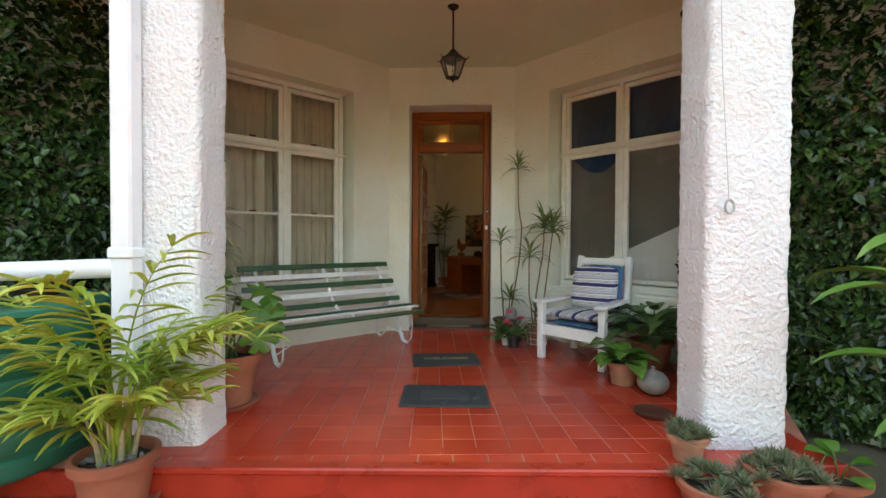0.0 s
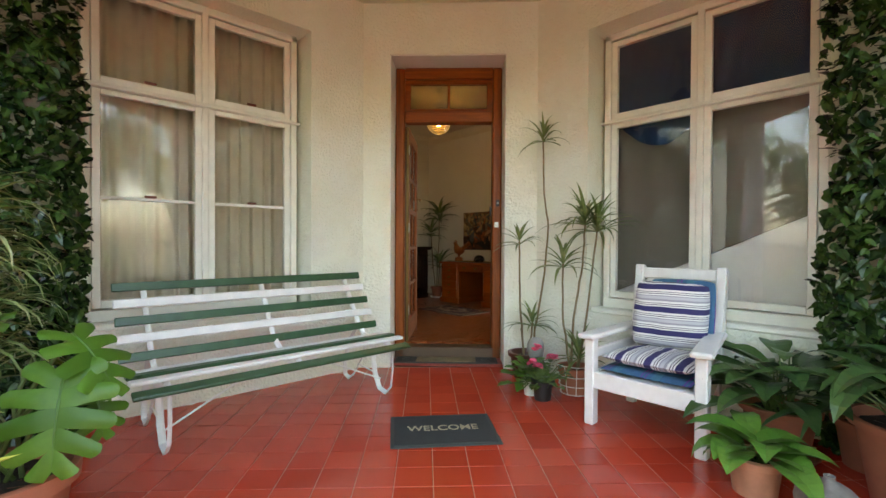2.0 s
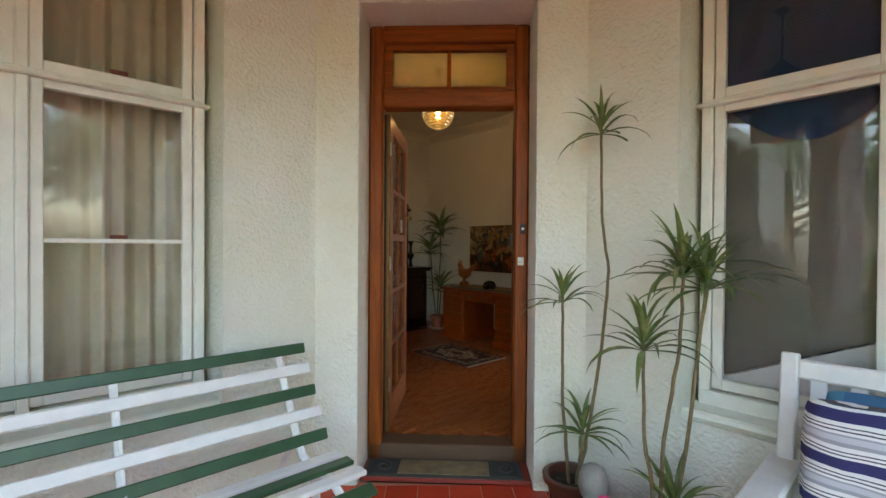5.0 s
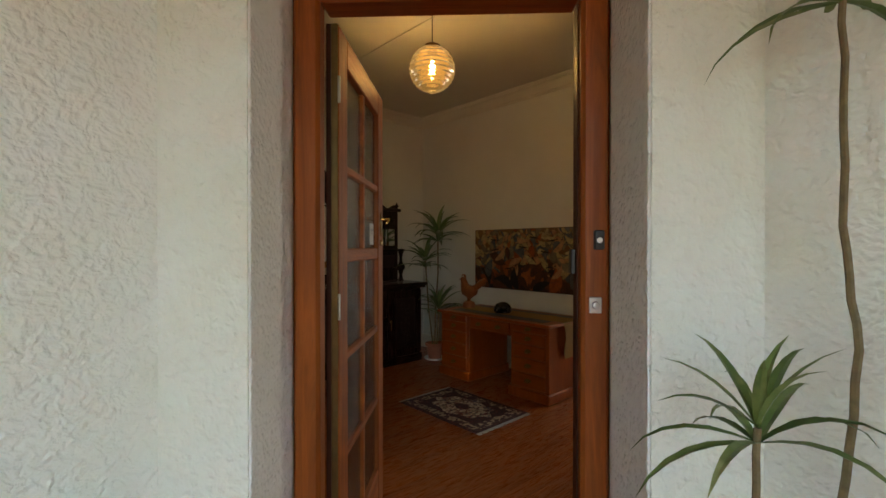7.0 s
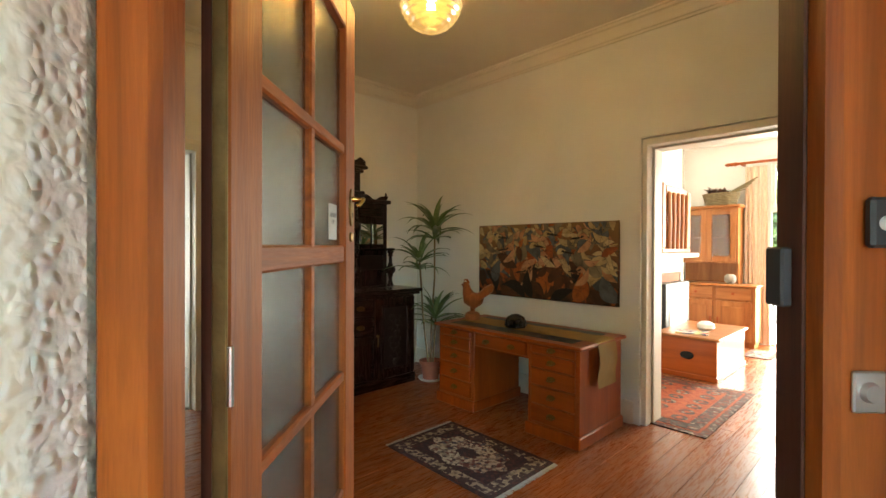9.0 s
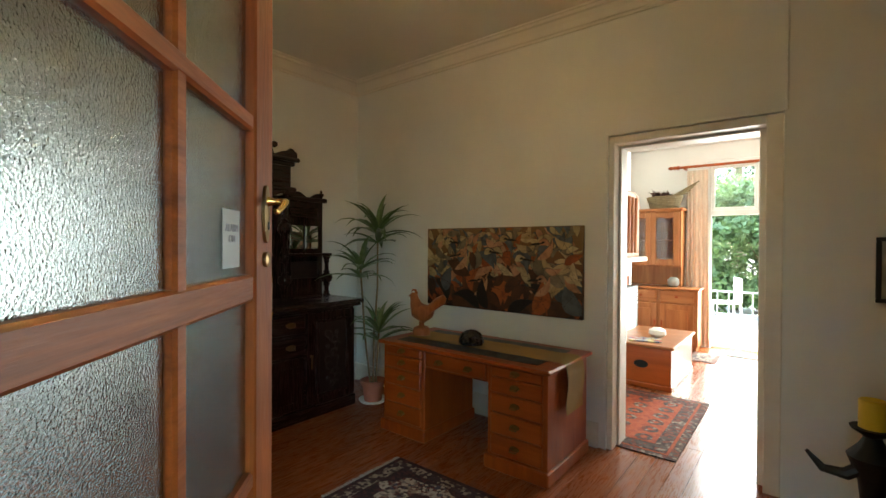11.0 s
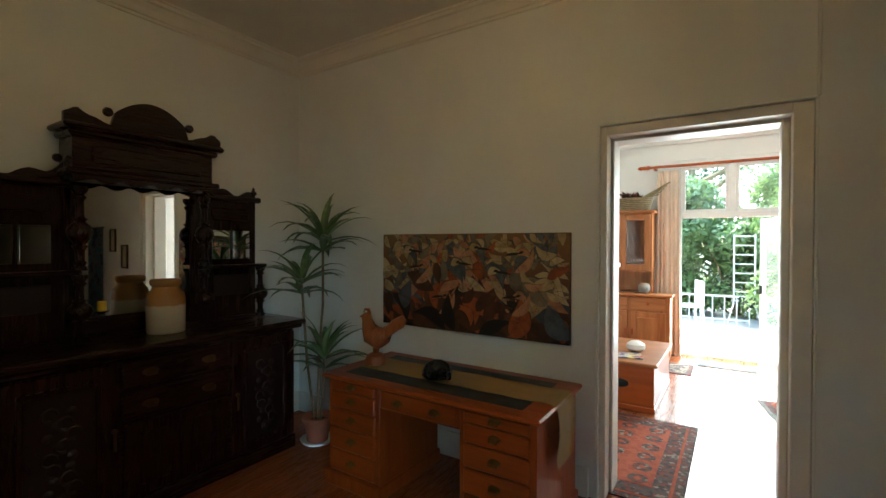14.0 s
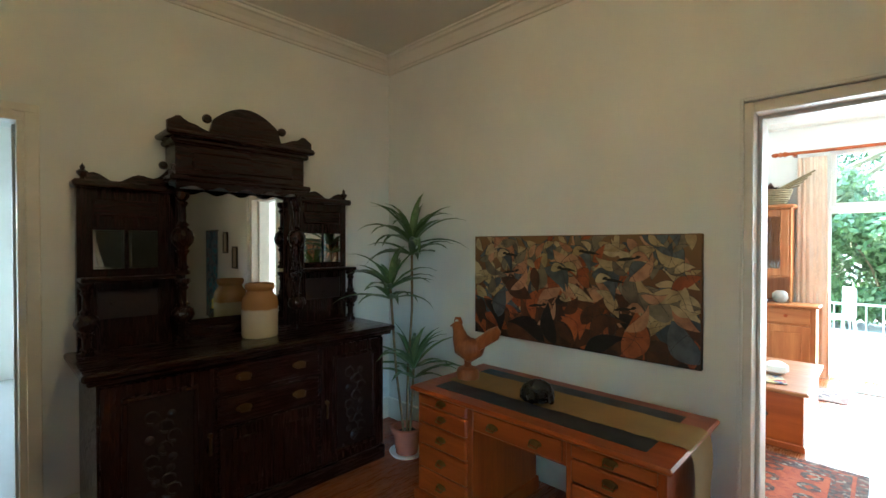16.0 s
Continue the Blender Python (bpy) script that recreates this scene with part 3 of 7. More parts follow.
def writing(name, body, size, m, material, parent, align="CENTER", thick=0.0005, bold=0.0):
    c = bpy.data.curves.new(name, "FONT")
    c.body, c.size, c.align_x, c.align_y, c.extrude = body, size, align, "CENTER", thick
    c.offset = bold
    tmp = new(name, c)
    me = bpy.data.meshes.new_from_object(tmp.evaluated_get(bpy.context.evaluated_depsgraph_get()))
    bpy.data.objects.remove(tmp)
    me.materials.clear()
    return part(name, me, material, parent, m=m)


writing("lettering", "ALARM\nON", 0.019, pose(W - 0.200, -0.007, 1.528, 90, 0, 0), M_INK, leaf)
for z in (0.45, 1.25, 2.0):
    part("hinge", Mesh().tube([(-0.002, -0.024, z - 0.045), (-0.002, -0.024, z + 0.045)], 0.005, 10), M_STEEL, leaf, "dark steel butt hinge")
bell = Mesh().box(0.447, 0.479, -0.014, 0.0, 1.449, 1.509, 0.004)
bellp = part("doorbell", bell, M_BLACK, fd, "black doorbell with a round white button")
part("button", Mesh().lathe([(0, 0), (0.009, 0), (0.008, 0.004), (0, 0.005)], 16, pose(0.463, -0.014, 1.478, 90, 0, 0)), M_WHITE, bellp, smooth=True)
lp = part("strike_plate", Mesh().box(0.434, 0.472, -0.006, 0.0, 1.252, 1.302, 0.002), M_STEEL, fd, "square steel bell push plate")
part("push", Mesh().lathe([(0, 0), (0.013, 0), (0.010, 0.006), (0, 0.007)], 16, pose(0.453, -0.006, 1.277, 90, 0, 0)), M_STEEL, lp, smooth=True)
part("lock_case", Mesh().box(0.393, 0.408, 0.056, 0.090, 1.37, 1.45, 0.003), M_BLACK, fd, "black rim lock keeper")

# doorway linings
def casing(name, m, w, h, depth, label, top=2.222):
    """A painted lining with stops: local x across the opening from its middle, y through the wall."""
    mb = Mesh()
    for s in (-1, 1):
        mb.box(s * (w / 2), s * (w / 2 + 0.03), -0.012, depth + 0.012, FLOOR_IN - 0.02, h, 0.003)
        mb.box(s * (w / 2 + 0.028), s * (w / 2 + 0.085), -0.018, 0.0, FLOOR_IN - 0.02, top, 0.004)
        mb.box(s * (w / 2 - 0.012), s * (w / 2), depth * 0.55, depth * 0.8, FLOOR_IN - 0.02, h, 0.002)
    mb.box(-w / 2 - 0.03, w / 2 + 0.03, -0.012, depth + 0.012, h, top, 0.003).box(-w / 2 - 0.085, w / 2 + 0.085, -0.018, 0.0, top - 0.002, top + 0.04, 0.004)
    return structure(name, mb, M_CREAM, label, "door frame", m=m)


M_BEIGE = plain("beige_frame_paint", (0.80, 0.76, 0.67), 0.45, 0.06, 7, 0.3)
df = Mesh().box(PX + 0.018, PX + 0.252, 5.127, 5.205, FLOOR_IN - 0.02, 2.245, 0.004).box(PX + 0.110, PX + 0.256, 5.205, 5.240, FLOOR_IN - 0.02, 2.205, 0.005)
df.box(PX + 0.018, PX + 0.252, 6.035, 6.073, FLOOR_IN - 0.02, 2.245, 0.004).box(PX + 0.110, PX + 0.256, 6.017, 6.035, FLOOR_IN - 0.02, 2.205, 0.004)
df.box(PX + 0.018, PX + 0.252, 5.205, 6.035, 2.195, 2.245, 0.004).box(PX + 0.110, PX + 0.256, 5.24, 6.017, 2.178, 2.197, 0.004)
structure("trim_doorway_1", df, M_BEIGE, "worn beige painted frame set in the living room doorway", "door frame")
structure("trim_bead", Mesh().box(PX - 0.010, PX + 0.004, 6.068, 6.084, FLOOR_IN, 2.26, 0.003).box(PX - 0.010, PX + 0.004, 5.118, 6.068, 2.246, 2.26, 0.003), M_ROOM, "thin plaster bead round the doorway", "trim")
casing("trim_doorway_2", pose(5.04, DY, 0), 0.80, 2.20, 0.20, "cream painted lining of the passage doorway", 2.246)

# ---- living room shell ----
LX = 11.75
M_LIV = plain("living_paint", (0.80, 0.78, 0.73), 0.7, 0.04, 2, 0.2)
structure("wall_garden", wall_x(2.5, 8.0, LX, LX + 0.22, -0.1, 3.0, [(4.86, 6.08, 0.0, 2.68)]), M_LIV, "white living room wall around the garden doors", m=SWAP)
structure("wall_fireplace", Mesh().box(7.98, 10.50, 6.72, 7.4, -0.1, 3.0).box(10.50, LX, 7.1, 7.4, -0.1, 3.0), M_LIV, "white chimney breast and alcove wall", "wall")
structure("wall_living", Mesh().box(7.98, LX, 2.4, 2.5, -0.1, 3.0), M_LIV, "white far wall of the living room")
structure("ceiling_living", Mesh().box(7.9, LX + 0.1, 2.4, 7.4, 3.0, 3.1), M_LIV, "white living room ceiling")
structure("trim_living_cornice", Mesh().box(LX - 0.07, LX - 0.002, 2.5, 7.1, 2.90, 2.998, 0.02), M_LIV, "white cornice above the garden doors", "cornice")
# passage behind the second doorway
structure("wall_passage", Mesh().box(4.2, 4.3, DY + 0.2, 12.5, -0.1, 3.0).box(5.75, 5.85, DY + 0.2, 12.5, -0.1, 3.0).box(5.15, 5.85, 12.4, 12.5, -0.1, 3.0).box(4.2, 5.15, 12.4, 12.5, 2.1, 3.0), M_LIV, "white passage walls", "wall")
structure("ceiling_passage", Mesh().box(4.2, 5.85, DY + 0.2, 12.5, 3.0, 3.1), M_LIV, "white passage ceiling")
structure("floor_passage", Mesh().box(4.2, 5.85, DY + 0.15, 14.5, -0.1, FLOOR_IN - 0.004), plain("grey_passage_boards", (0.40, 0.39, 0.38), 0.4, 0.1, 4, 0.2), "pale grey passage floor")
# white paint with a little shade put into its colour
M_SHADOWED = plain("shaded_door_white", (0.76, 0.76, 0.74), 0.4, 0.05, 8, 0.2)
pd3 = tagged(new("door_3"), "white glazed passage door with small panes", "door", kind="structure")
gr = Mesh().box(4.30, 4.40, 12.42, 12.46, FLOOR_IN, 2.1, 0.004).box(5.05, 5.15, 12.42, 12.46, FLOOR_IN, 2.1, 0.004).box(4.40, 5.05, 12.42, 12.46, FLOOR_IN, 0.55, 0.004).box(4.40, 5.05, 12.42, 12.46, 2.0, 2.1, 0.004)
part("door_frame", gr, M_SHADOWED, pd3)
for k in range(1, 6):
    part("glazing_bar", Mesh().box(4.40, 5.05, 12.43, 12.45, 0.55 + 0.242 * k - 0.012, 0.55 + 0.242 * k + 0.012), M_SHADOWED, pd3)
for k in (1, 2):
    part("glazing_bar", Mesh().box(4.40 + 0.217 * k - 0.012, 4.40 + 0.217 * k + 0.012, 12.428, 12.452, 0.55, 2.0), M_SHADOWED, pd3)
pn = part("pane", Mesh().box(4.40, 5.05, 12.438, 12.442, 0.55, 2.0), M_GLASS, pd3)
pn.visible_shadow = False
# ---- porch things ----
M_GREEN = plain("dark_green_paint", (0.035, 0.095, 0.045), 0.35, 0.2, 10, 0.2)
M_IRON = plain("white_iron_paint", (0.78, 0.78, 0.74), 0.4, 0.08, 12, 0.2)
M_SLATW = plain("white_slat_paint", (0.82, 0.81, 0.77), 0.4, 0.06, 12, 0.2)


def garden_bench():
    b = thing("garden_bench", pose(0, 0, 0), "long slatted garden bench painted green and white on white iron legs", "bench")
    slats = ((4.55, 0.352, 1, 20), (4.635, 0.396, 0, 0), (4.74, 0.402, 1, 0), (4.845, 0.392, 0, 0), (4.965, 0.455, 1, 72), (5.03, 0.548, 0, 72), (5.09, 0.640, 1, 72), (5.155, 0.735, 0, 72), (5.215, 0.828, 1, 72))
    for y, z, green, tilt in slats:
        part("slat", Mesh().box(-0.845, 0.845, -0.026 if tilt == 72 else -0.031, 0.026 if tilt == 72 else 0.031, -0.011, 0.011, 0.005), M_GREEN if green else M_SLATW, b, "dark green painted slat" if green else "white painted slat", m=pose(3.115, y, z, tilt))
    prof = [(y, z) for y, z, g, t in slats]
    for x in (2.43, 3.14, 3.82):
        path = [(x, y + (0.0 if z < 0.42 else 0.018), z - (0.016 if z < 0.42 else 0.0)) for y, z in prof]
        if x != 3.14:
            path = [(x, 4.545, 0.34), *path[1:4], (x, 4.93, 0.40), *path[4:]]
        part("frame_strap", Mesh().tube(path, 0.018, 6, True, 0.35), M_IRON, b)
        if x == 3.14:
            continue
        loop = [(x, 4.56, 0.335), (x, 4.55, 0.20), (x, 4.57, 0.07), (x, 4.63, 0.012), (x, 4.71, 0.03), (x, 4.765, 0.12), (x, 4.80, 0.26), (x, 4.82, 0.38)]
        part("front_leg", Mesh().tube(loop, 0.019, 6, True, 0.35), M_IRON, b)
        loop = [(x, 4.86, 0.375), (x, 4.95, 0.20), (x, 5.06, 0.06), (x, 5.13, 0.012), (x, 5.19, 0.03), (x, 5.20, 0.14), (x, 5.14, 0.30), (x, 5.03, 0.43)]
        part("back_leg", Mesh().tube(loop, 0.017, 6, True, 0.35), M_IRON, b)
        part("tie_rod", Mesh().tube([(x, 4.70, 0.10), (3.14 + (x - 3.14) * 0.12, 4.76, 0.375)], 0.006, 6), M_IRON, b)
        part("cross_rod", Mesh().tube([(x, 4.76, 0.13), (x, 5.0, 0.15)], 0.006, 6), M_IRON, b)
    return b


garden_bench()


def stripes(name, seq, period, axis, base):
    """Woven cotton with stripes: seq of (start, colour) over one period along an axis."""
    k = Nodes(name)
    sp = k.n.new("ShaderNodeSeparateXYZ")
    wob = k.node("ShaderNodeTexNoise", Vector=k.coord(), Scale=7.0)
    k.l.new(k.mix(k.coord(), wob.outputs["Color"], 0.012), sp.inputs[0])
    s = k.math("FRACT", k.math("MULTIPLY", sp.outputs[axis], 1 / period))
    col = k.ramp(s, seq, "CONSTANT")
    weave = k.noise(k.coord(), 420, 1)
    return k.done(k.mix(col, base, k.math("MULTIPLY", weave, 0.12)), 0.9, k.bump(k.noise(k.coord(), 25, 3), 0.35, 0.01))


NAVY, OFFW, GREY, DGREY = (0.018, 0.016, 0.11), (0.80, 0.79, 0.76), (0.34, 0.34, 0.37), (0.07, 0.065, 0.08)
SEQ = [(0.0, NAVY), (0.24, OFFW), (0.30, DGREY), (0.33, OFFW), (0.38, DGREY), (0.41, OFFW), (0.50, GREY), (0.58, (0.55, 0.55, 0.58)), (0.70, GREY), (0.74, OFFW), (0.80, DGREY), (0.83, OFFW), (0.88, DGREY), (0.91, OFFW)]
M_STRIPE_Z = stripes("striped_cushion_cloth", SEQ, 0.135, 2, (0.3, 0.3, 0.36))
M_STRIPE_Y = stripes("striped_seat_cloth", SEQ, 0.165, 1, (0.3, 0.3, 0.36))
BL, TQ, MG = (0.045, 0.14, 0.25), (0.07, 0.22, 0.30), (0.20, 0.06, 0.30)
M_BLUE = stripes("blue_check_cloth", [(0.0, BL), (0.3, TQ), (0.5, BL), (0.62, MG), (0.66, BL), (0.72, MG), (0.76, BL)], 0.22, 1, (0.03, 0.2, 0.45))


def cushion(mb, hx, hy, hz, m, seed, n=14, pinch=0.12):
    """A stuffed cushion, pinched at its corners, with creases."""
    for side in (1, -1):
        n0 = len(mb.v)
        for j in range(n + 1):
            for i in range(n + 1):
                a, b = 2 * i / n - 1, 2 * j / n - 1
                edge = (1 - abs(a) ** 2.4) * (1 - abs(b) ** 2.4)
                q = 1 - pinch * (abs(a) * abs(b)) ** 2 * 0.5
                x, y = a * hx * (1 - pinch * 0.35 * (1 - b * b) * abs(a) ** 4), b * hy * (1 - pinch * 0.35 * (1 - a * a) * abs(b) ** 4)
                z = hz * edge ** 0.52 * (1 + 0.16 * noise.noise(Vector((a * 2 + seed, b * 2, side)))) + 0.004 * noise.noise(Vector((a * 6 + seed, b * 6, 3)))
                mb.v.append(tuple(m @ Vector((x * q, y * q, side * z))))
        for j in range(n):
            for i in range(n):
                q = (n0 + j * (n + 1) + i, n0 + j * (n + 1) + i + 1, n0 + (j + 1) * (n + 1) + i + 1, n0 + (j + 1) * (n + 1) + i)
                mb.f.append(q if side > 0 else q[::-1])
    return mb


def porch_chair():
    c = thing("armchair", pose(0, 0, 0), "white painted wooden porch armchair with flat arms", "chair")
    y0, y1, back = 2.735, 3.355, 2.84
    for y, yaw in ((y0, 10.0), (y1, 0.0)):
        side = pose(4.44, y, 0, 0, 0, yaw)
        part("front_leg", Mesh().box(4.405, 4.470, y - 0.03, y + 0.03, 0.0, 0.525, 0.006), M_SLATW, c)
        part("back_leg", Mesh().box(-0.03, 0.03, -0.028, 0.028, 0.0, 0.965, 0.006), M_SLATW, c, m=pose(5.00, back if yaw else y, 0.0, 0, 8.5, 0))
        part("armrest", Mesh().box(-0.08, 0.64, -0.055, 0.055, 0.525, 0.556, 0.010), M_SLATW, c, m=side)
        part("side_rail", Mesh().box(0.03, 0.58, -0.016, 0.016, 0.24, 0.325, 0.004), M_SLATW, c, m=side)
        part("arm_slat", Mesh().box(0.03, 0.61, -0.012, 0.012, 0.40, 0.455, 0.004), M_SLATW, c, m=side)
    part("front_rail", Mesh().box(4.412, 4.442, y0 + 0.03, y1 - 0.03, 0.225, 0.325, 0.005), M_SLATW, c)
    part("seat", Mesh().add([(x, y, z) for z in (0.300, 0.322) for x, y in ((4.44, y0 + 0.03), (5.03, back + 0.03), (5.03, y1 - 0.03), (4.44, y1 - 0.03))], [(3, 2, 1, 0), (4, 5, 6, 7), (0, 1, 5, 4), (1, 2, 6, 5), (2, 3, 7, 6), (3, 0, 4, 7)]), M_SLATW, c)
    part("top_rail", Mesh().box(-0.022, 0.022, back + 0.026, y1 - 0.026, 0.87, 0.945, 0.008), M_SLATW, c, m=pose(5.00, 0, 0, 0, 8.5, 0))
    part("back_rail", Mesh().box(-0.018, 0.018, back + 0.026, y1 - 0.026, 0.40, 0.47, 0.006), M_SLATW, c, m=pose(5.00, 0, 0, 0, 8.5, 0))
    for i in range(4):
        y = back + 0.08 + i * 0.115
        part("back_slat", Mesh().box(-0.008, 0.008, y - 0.025, y + 0.025, 0.46, 0.88, 0.003), M_SLATW, c, m=pose(5.00, 0, 0, 0, 8.5, 0))


porch_chair()
tagged(part("seat_pad", cushion(Mesh(), 0.295, 0.27, 0.025, pose(4.72, 3.05, 0.347), 2), M_BLUE, smooth=True), "turquoise and blue checked seat pad under a cushion", "cushion")
tagged(part("seat_cushion", cushion(Mesh(), 0.29, 0.275, 0.048, pose(4.70, 3.045, 0.415, 0, 2, 0), 5, 16, 0.2), M_STRIPE_Y, smooth=True), "navy and white striped seat cushion on the armchair", "cushion")
tagged(part("back_pad", cushion(Mesh(), 0.245, 0.235, 0.045, pose(4.985, 3.035, 0.665, 0, 98 - 180, 0), 9, 16, 0.4), M_BLUE, smooth=True), "blue and turquoise checked cushion behind a striped one", "cushion")
tagged(part("back_cushion", cushion(Mesh(), 0.245, 0.255, 0.095, pose(4.875, 3.06, 0.655, 5, 104 - 180, 3), 12, 18, 0.42), M_STRIPE_Z, smooth=True), "plump navy and white striped cushion leaning on the chair back", "cushion")

# mats
M_RUBBER = plain("dark_grey_mat", (0.035, 0.038, 0.036), 0.9, 0.35, 12, 0.8, 220)
M_MATEDGE = plain("mat_rubber_edge", (0.05, 0.055, 0.05), 0.8, 0.2)
M_TAN = plain("tan_fibre", (0.20, 0.15, 0.08), 0.95, 0.3, 15, 0.8, 260)
M_GOLD = plain("faded_gold_lettering", (0.46, 0.39, 0.24), 0.9, 0.2)


def mat_thing(name, m, w, d, label, inner=None, t=0.012):
    b = thing(name, m, label, "door mat")
    part("base", Mesh().box(-w / 2, w / 2, -d / 2, d / 2, 0.001, t * 0.7, 0.004), M_MATEDGE, b)
    part("top_face", Mesh().box(-w / 2 + 0.02, w / 2 - 0.02, -d / 2 + 0.02, d / 2 - 0.02, 0.002, t, 0.004), inner or M_RUBBER, b)
    return b


m1 = mat_thing("welcome_mat", pose(3.69, 3.885, 0, 0, 0, -37), 0.615, 0.44, "dark grey door mat lettered WELCOME on red tiles")
writing("lettering", "WELCOME", 0.086, pose(0, 0.01, 0.0125) @ Matrix.Diagonal((1, 1.15, 1, 1)), M_GOLD, m1, bold=0.0012)
m2 = mat_thing("patterned_mat", pose(3.02, 3.17, 0, 0, 0, -43), 0.615, 0.45, "grey rubber mat with a raised scroll border")
for k in range(12):
    a = k * math.pi / 6
    part("scroll", Mesh().tube([(0.25 * math.cos(a) + 0.022 * math.cos(q), 0.165 * math.sin(a) + 0.022 * math.sin(q), 0.014) for q in [i * 0.8 for i in range(7)]], 0.005, 5), M_MATEDGE, m2)
part("panel", Mesh().box(-0.17, 0.17, -0.095, 0.095, 0.010, 0.016, 0.004), M_MATEDGE, m2)
mat_thing("landing_mat", FRONT @ pose(-0.02, -0.36, -0.15), 0.62, 0.42, "dark ribbed mat below the porch step")
M_STEPRED = plain("red_sill_paint", (0.26, 0.04, 0.025), 0.4, 0.2)
structure("trim_sill_step", Mesh().box(-0.499, 0.499, -0.235, -0.002, 0.0, 0.026, 0.006), M_STEPRED, "low red painted step in the door recess", "step", m=DOOR)
m3 = mat_thing("sill_mat", DOOR @ pose(-0.01, -0.125, 0.027), 0.93, 0.215, "narrow door mat with a tan centre and carved dark ends")
part("centre", Mesh().box(-0.27, 0.27, -0.085, 0.085, 0.008, 0.0145, 0.003), M_TAN, m3, "worn tan fibre centre")
for sx in (-0.36, 0.36):
    part("scroll", Mesh().tube([(sx + 0.045 * math.cos(q) * (0.4 + q / 9), 0.05 * math.sin(q) * (0.4 + q / 9), 0.014) for q in [i * 0.6 for i in range(14)]], 0.006, 5), M_MATEDGE, m3)

# pots and plants
M_TERRA = plain("terracotta", (0.36, 0.12, 0.065), 0.75, 0.2, 7, 0.3, 90)
M_TERRA2 = plain("pale_terracotta", (0.48, 0.21, 0.12), 0.8, 0.25, 9, 0.3, 90)
M_BROWNPOT = plain("brown_glazed_pot", (0.10, 0.035, 0.02), 0.35, 0.25, 9, 0.2)
M_SOIL = plain("potting_soil", (0.035, 0.026, 0.02), 0.95, 0.5, 30, 0.9, 90)
M_STEM = plain("plant_stem", (0.20, 0.15, 0.07), 0.8, 0.3, 40, 0.6, 150)
M_GREENSTEM = plain("green_stem", (0.10, 0.16, 0.04), 0.5, 0.3, 30, 0.2)
M_DRAC = leafy("dracaena_leaf", (0.06, 0.12, 0.03), (0.22, 0.28, 0.09), 0.4, (0.40, 0.40, 0.18), 0.15)
M_PALM = leafy("palm_leaf", (0.20, 0.33, 0.035), (0.50, 0.56, 0.11), 0.4, (0.48, 0.48, 0.11), 0.3)
M_MONST = leafy("monstera_leaf", (0.045, 0.135, 0.014), (0.095, 0.230, 0.028), 0.42, None, 0.2)
M_DARKLEAF = leafy("dark_broad_leaf", (0.022, 0.062, 0.018), (0.085, 0.165, 0.045), 0.34)
M_BRIGHT = leafy("bright_broad_leaf", (0.05, 0.15, 0.02), (0.14, 0.28, 0.05), 0.3)
M_SUCC = leafy("grey_succulent_leaf", (0.10, 0.135, 0.07), (0.23, 0.25, 0.13), 0.6, (0.22, 0.13, 0.09))
M_IVY = leafy("ivy_leaf", (0.006, 0.022, 0.008), (0.075, 0.150, 0.035), 0.27, (0.10, 0.17, 0.045))
M_STALK = plain("pale_cane", (0.38, 0.33, 0.18), 0.6, 0.25, 25, 0.4)
M_PEBBLE = plain("grey_pebble", (0.22, 0.21, 0.19), 0.7, 0.4, 20, 0.4)


def pot_parts(t, r0, r1, h, mat, rim=0.035, saucer=False, soil=None):
    """A tapered pot with a rim, soil and perhaps a saucer; base at the thing's origin."""
    z = 0.02 if saucer else 0.0
    pr = [(0.0, z), (r0, z), (r0 + (r1 - r0) * 0.8, z + h - rim), (r1 + 0.012, z + h - rim + 0.002), (r1 + 0.016, z + h - 0.004), (r1 + 0.010, z + h), (r1 - 0.008, z + h), (r1 - 0.02, z + h - 0.05), (0.0, z + h - 0.05)]
    part("pot", Mesh().lathe(pr, 28), mat, t, smooth=True)
    s = Mesh()
    for j in range(5):
        for i in range(20):
            rr, a = (r1 - 0.022) * (j / 4), i * math.pi / 10
            s.v.append((rr * math.cos(a), rr * math.sin(a), z + h - 0.045 + 0.012 * noise.noise(Vector((rr * 30, a * 3, h)))))
    s.f += [(j * 20 + i, j * 20 + (i + 1) % 20, (j + 1) * 20 + (i + 1) % 20, (j + 1) * 20 + i) for j in range(4) for i in range(20)]
    part("soil", s, soil or M_SOIL, t)
    if saucer:
        part("saucer", Mesh().lathe([(0.0, 0.0), (r0 + 0.03, 0.0), (r0 + 0.055, 0.03), (r0 + 0.048, 0.032), (r0 + 0.025, 0.012), (0.0, 0.012)], 28), mat, t, smooth=True)
    return z + h - 0.045


def head(mb, p, n, length, width, rnd, lift=(15, 80), droop=1.0):
    for i in range(n):
        mb.blade(p, i * 137.5 + rnd.uniform(-20, 20), rnd.uniform(*lift), length * rnd.uniform(0.75, 1.1), width, droop * rnd.uniform(0.6, 1.3), 0.2)


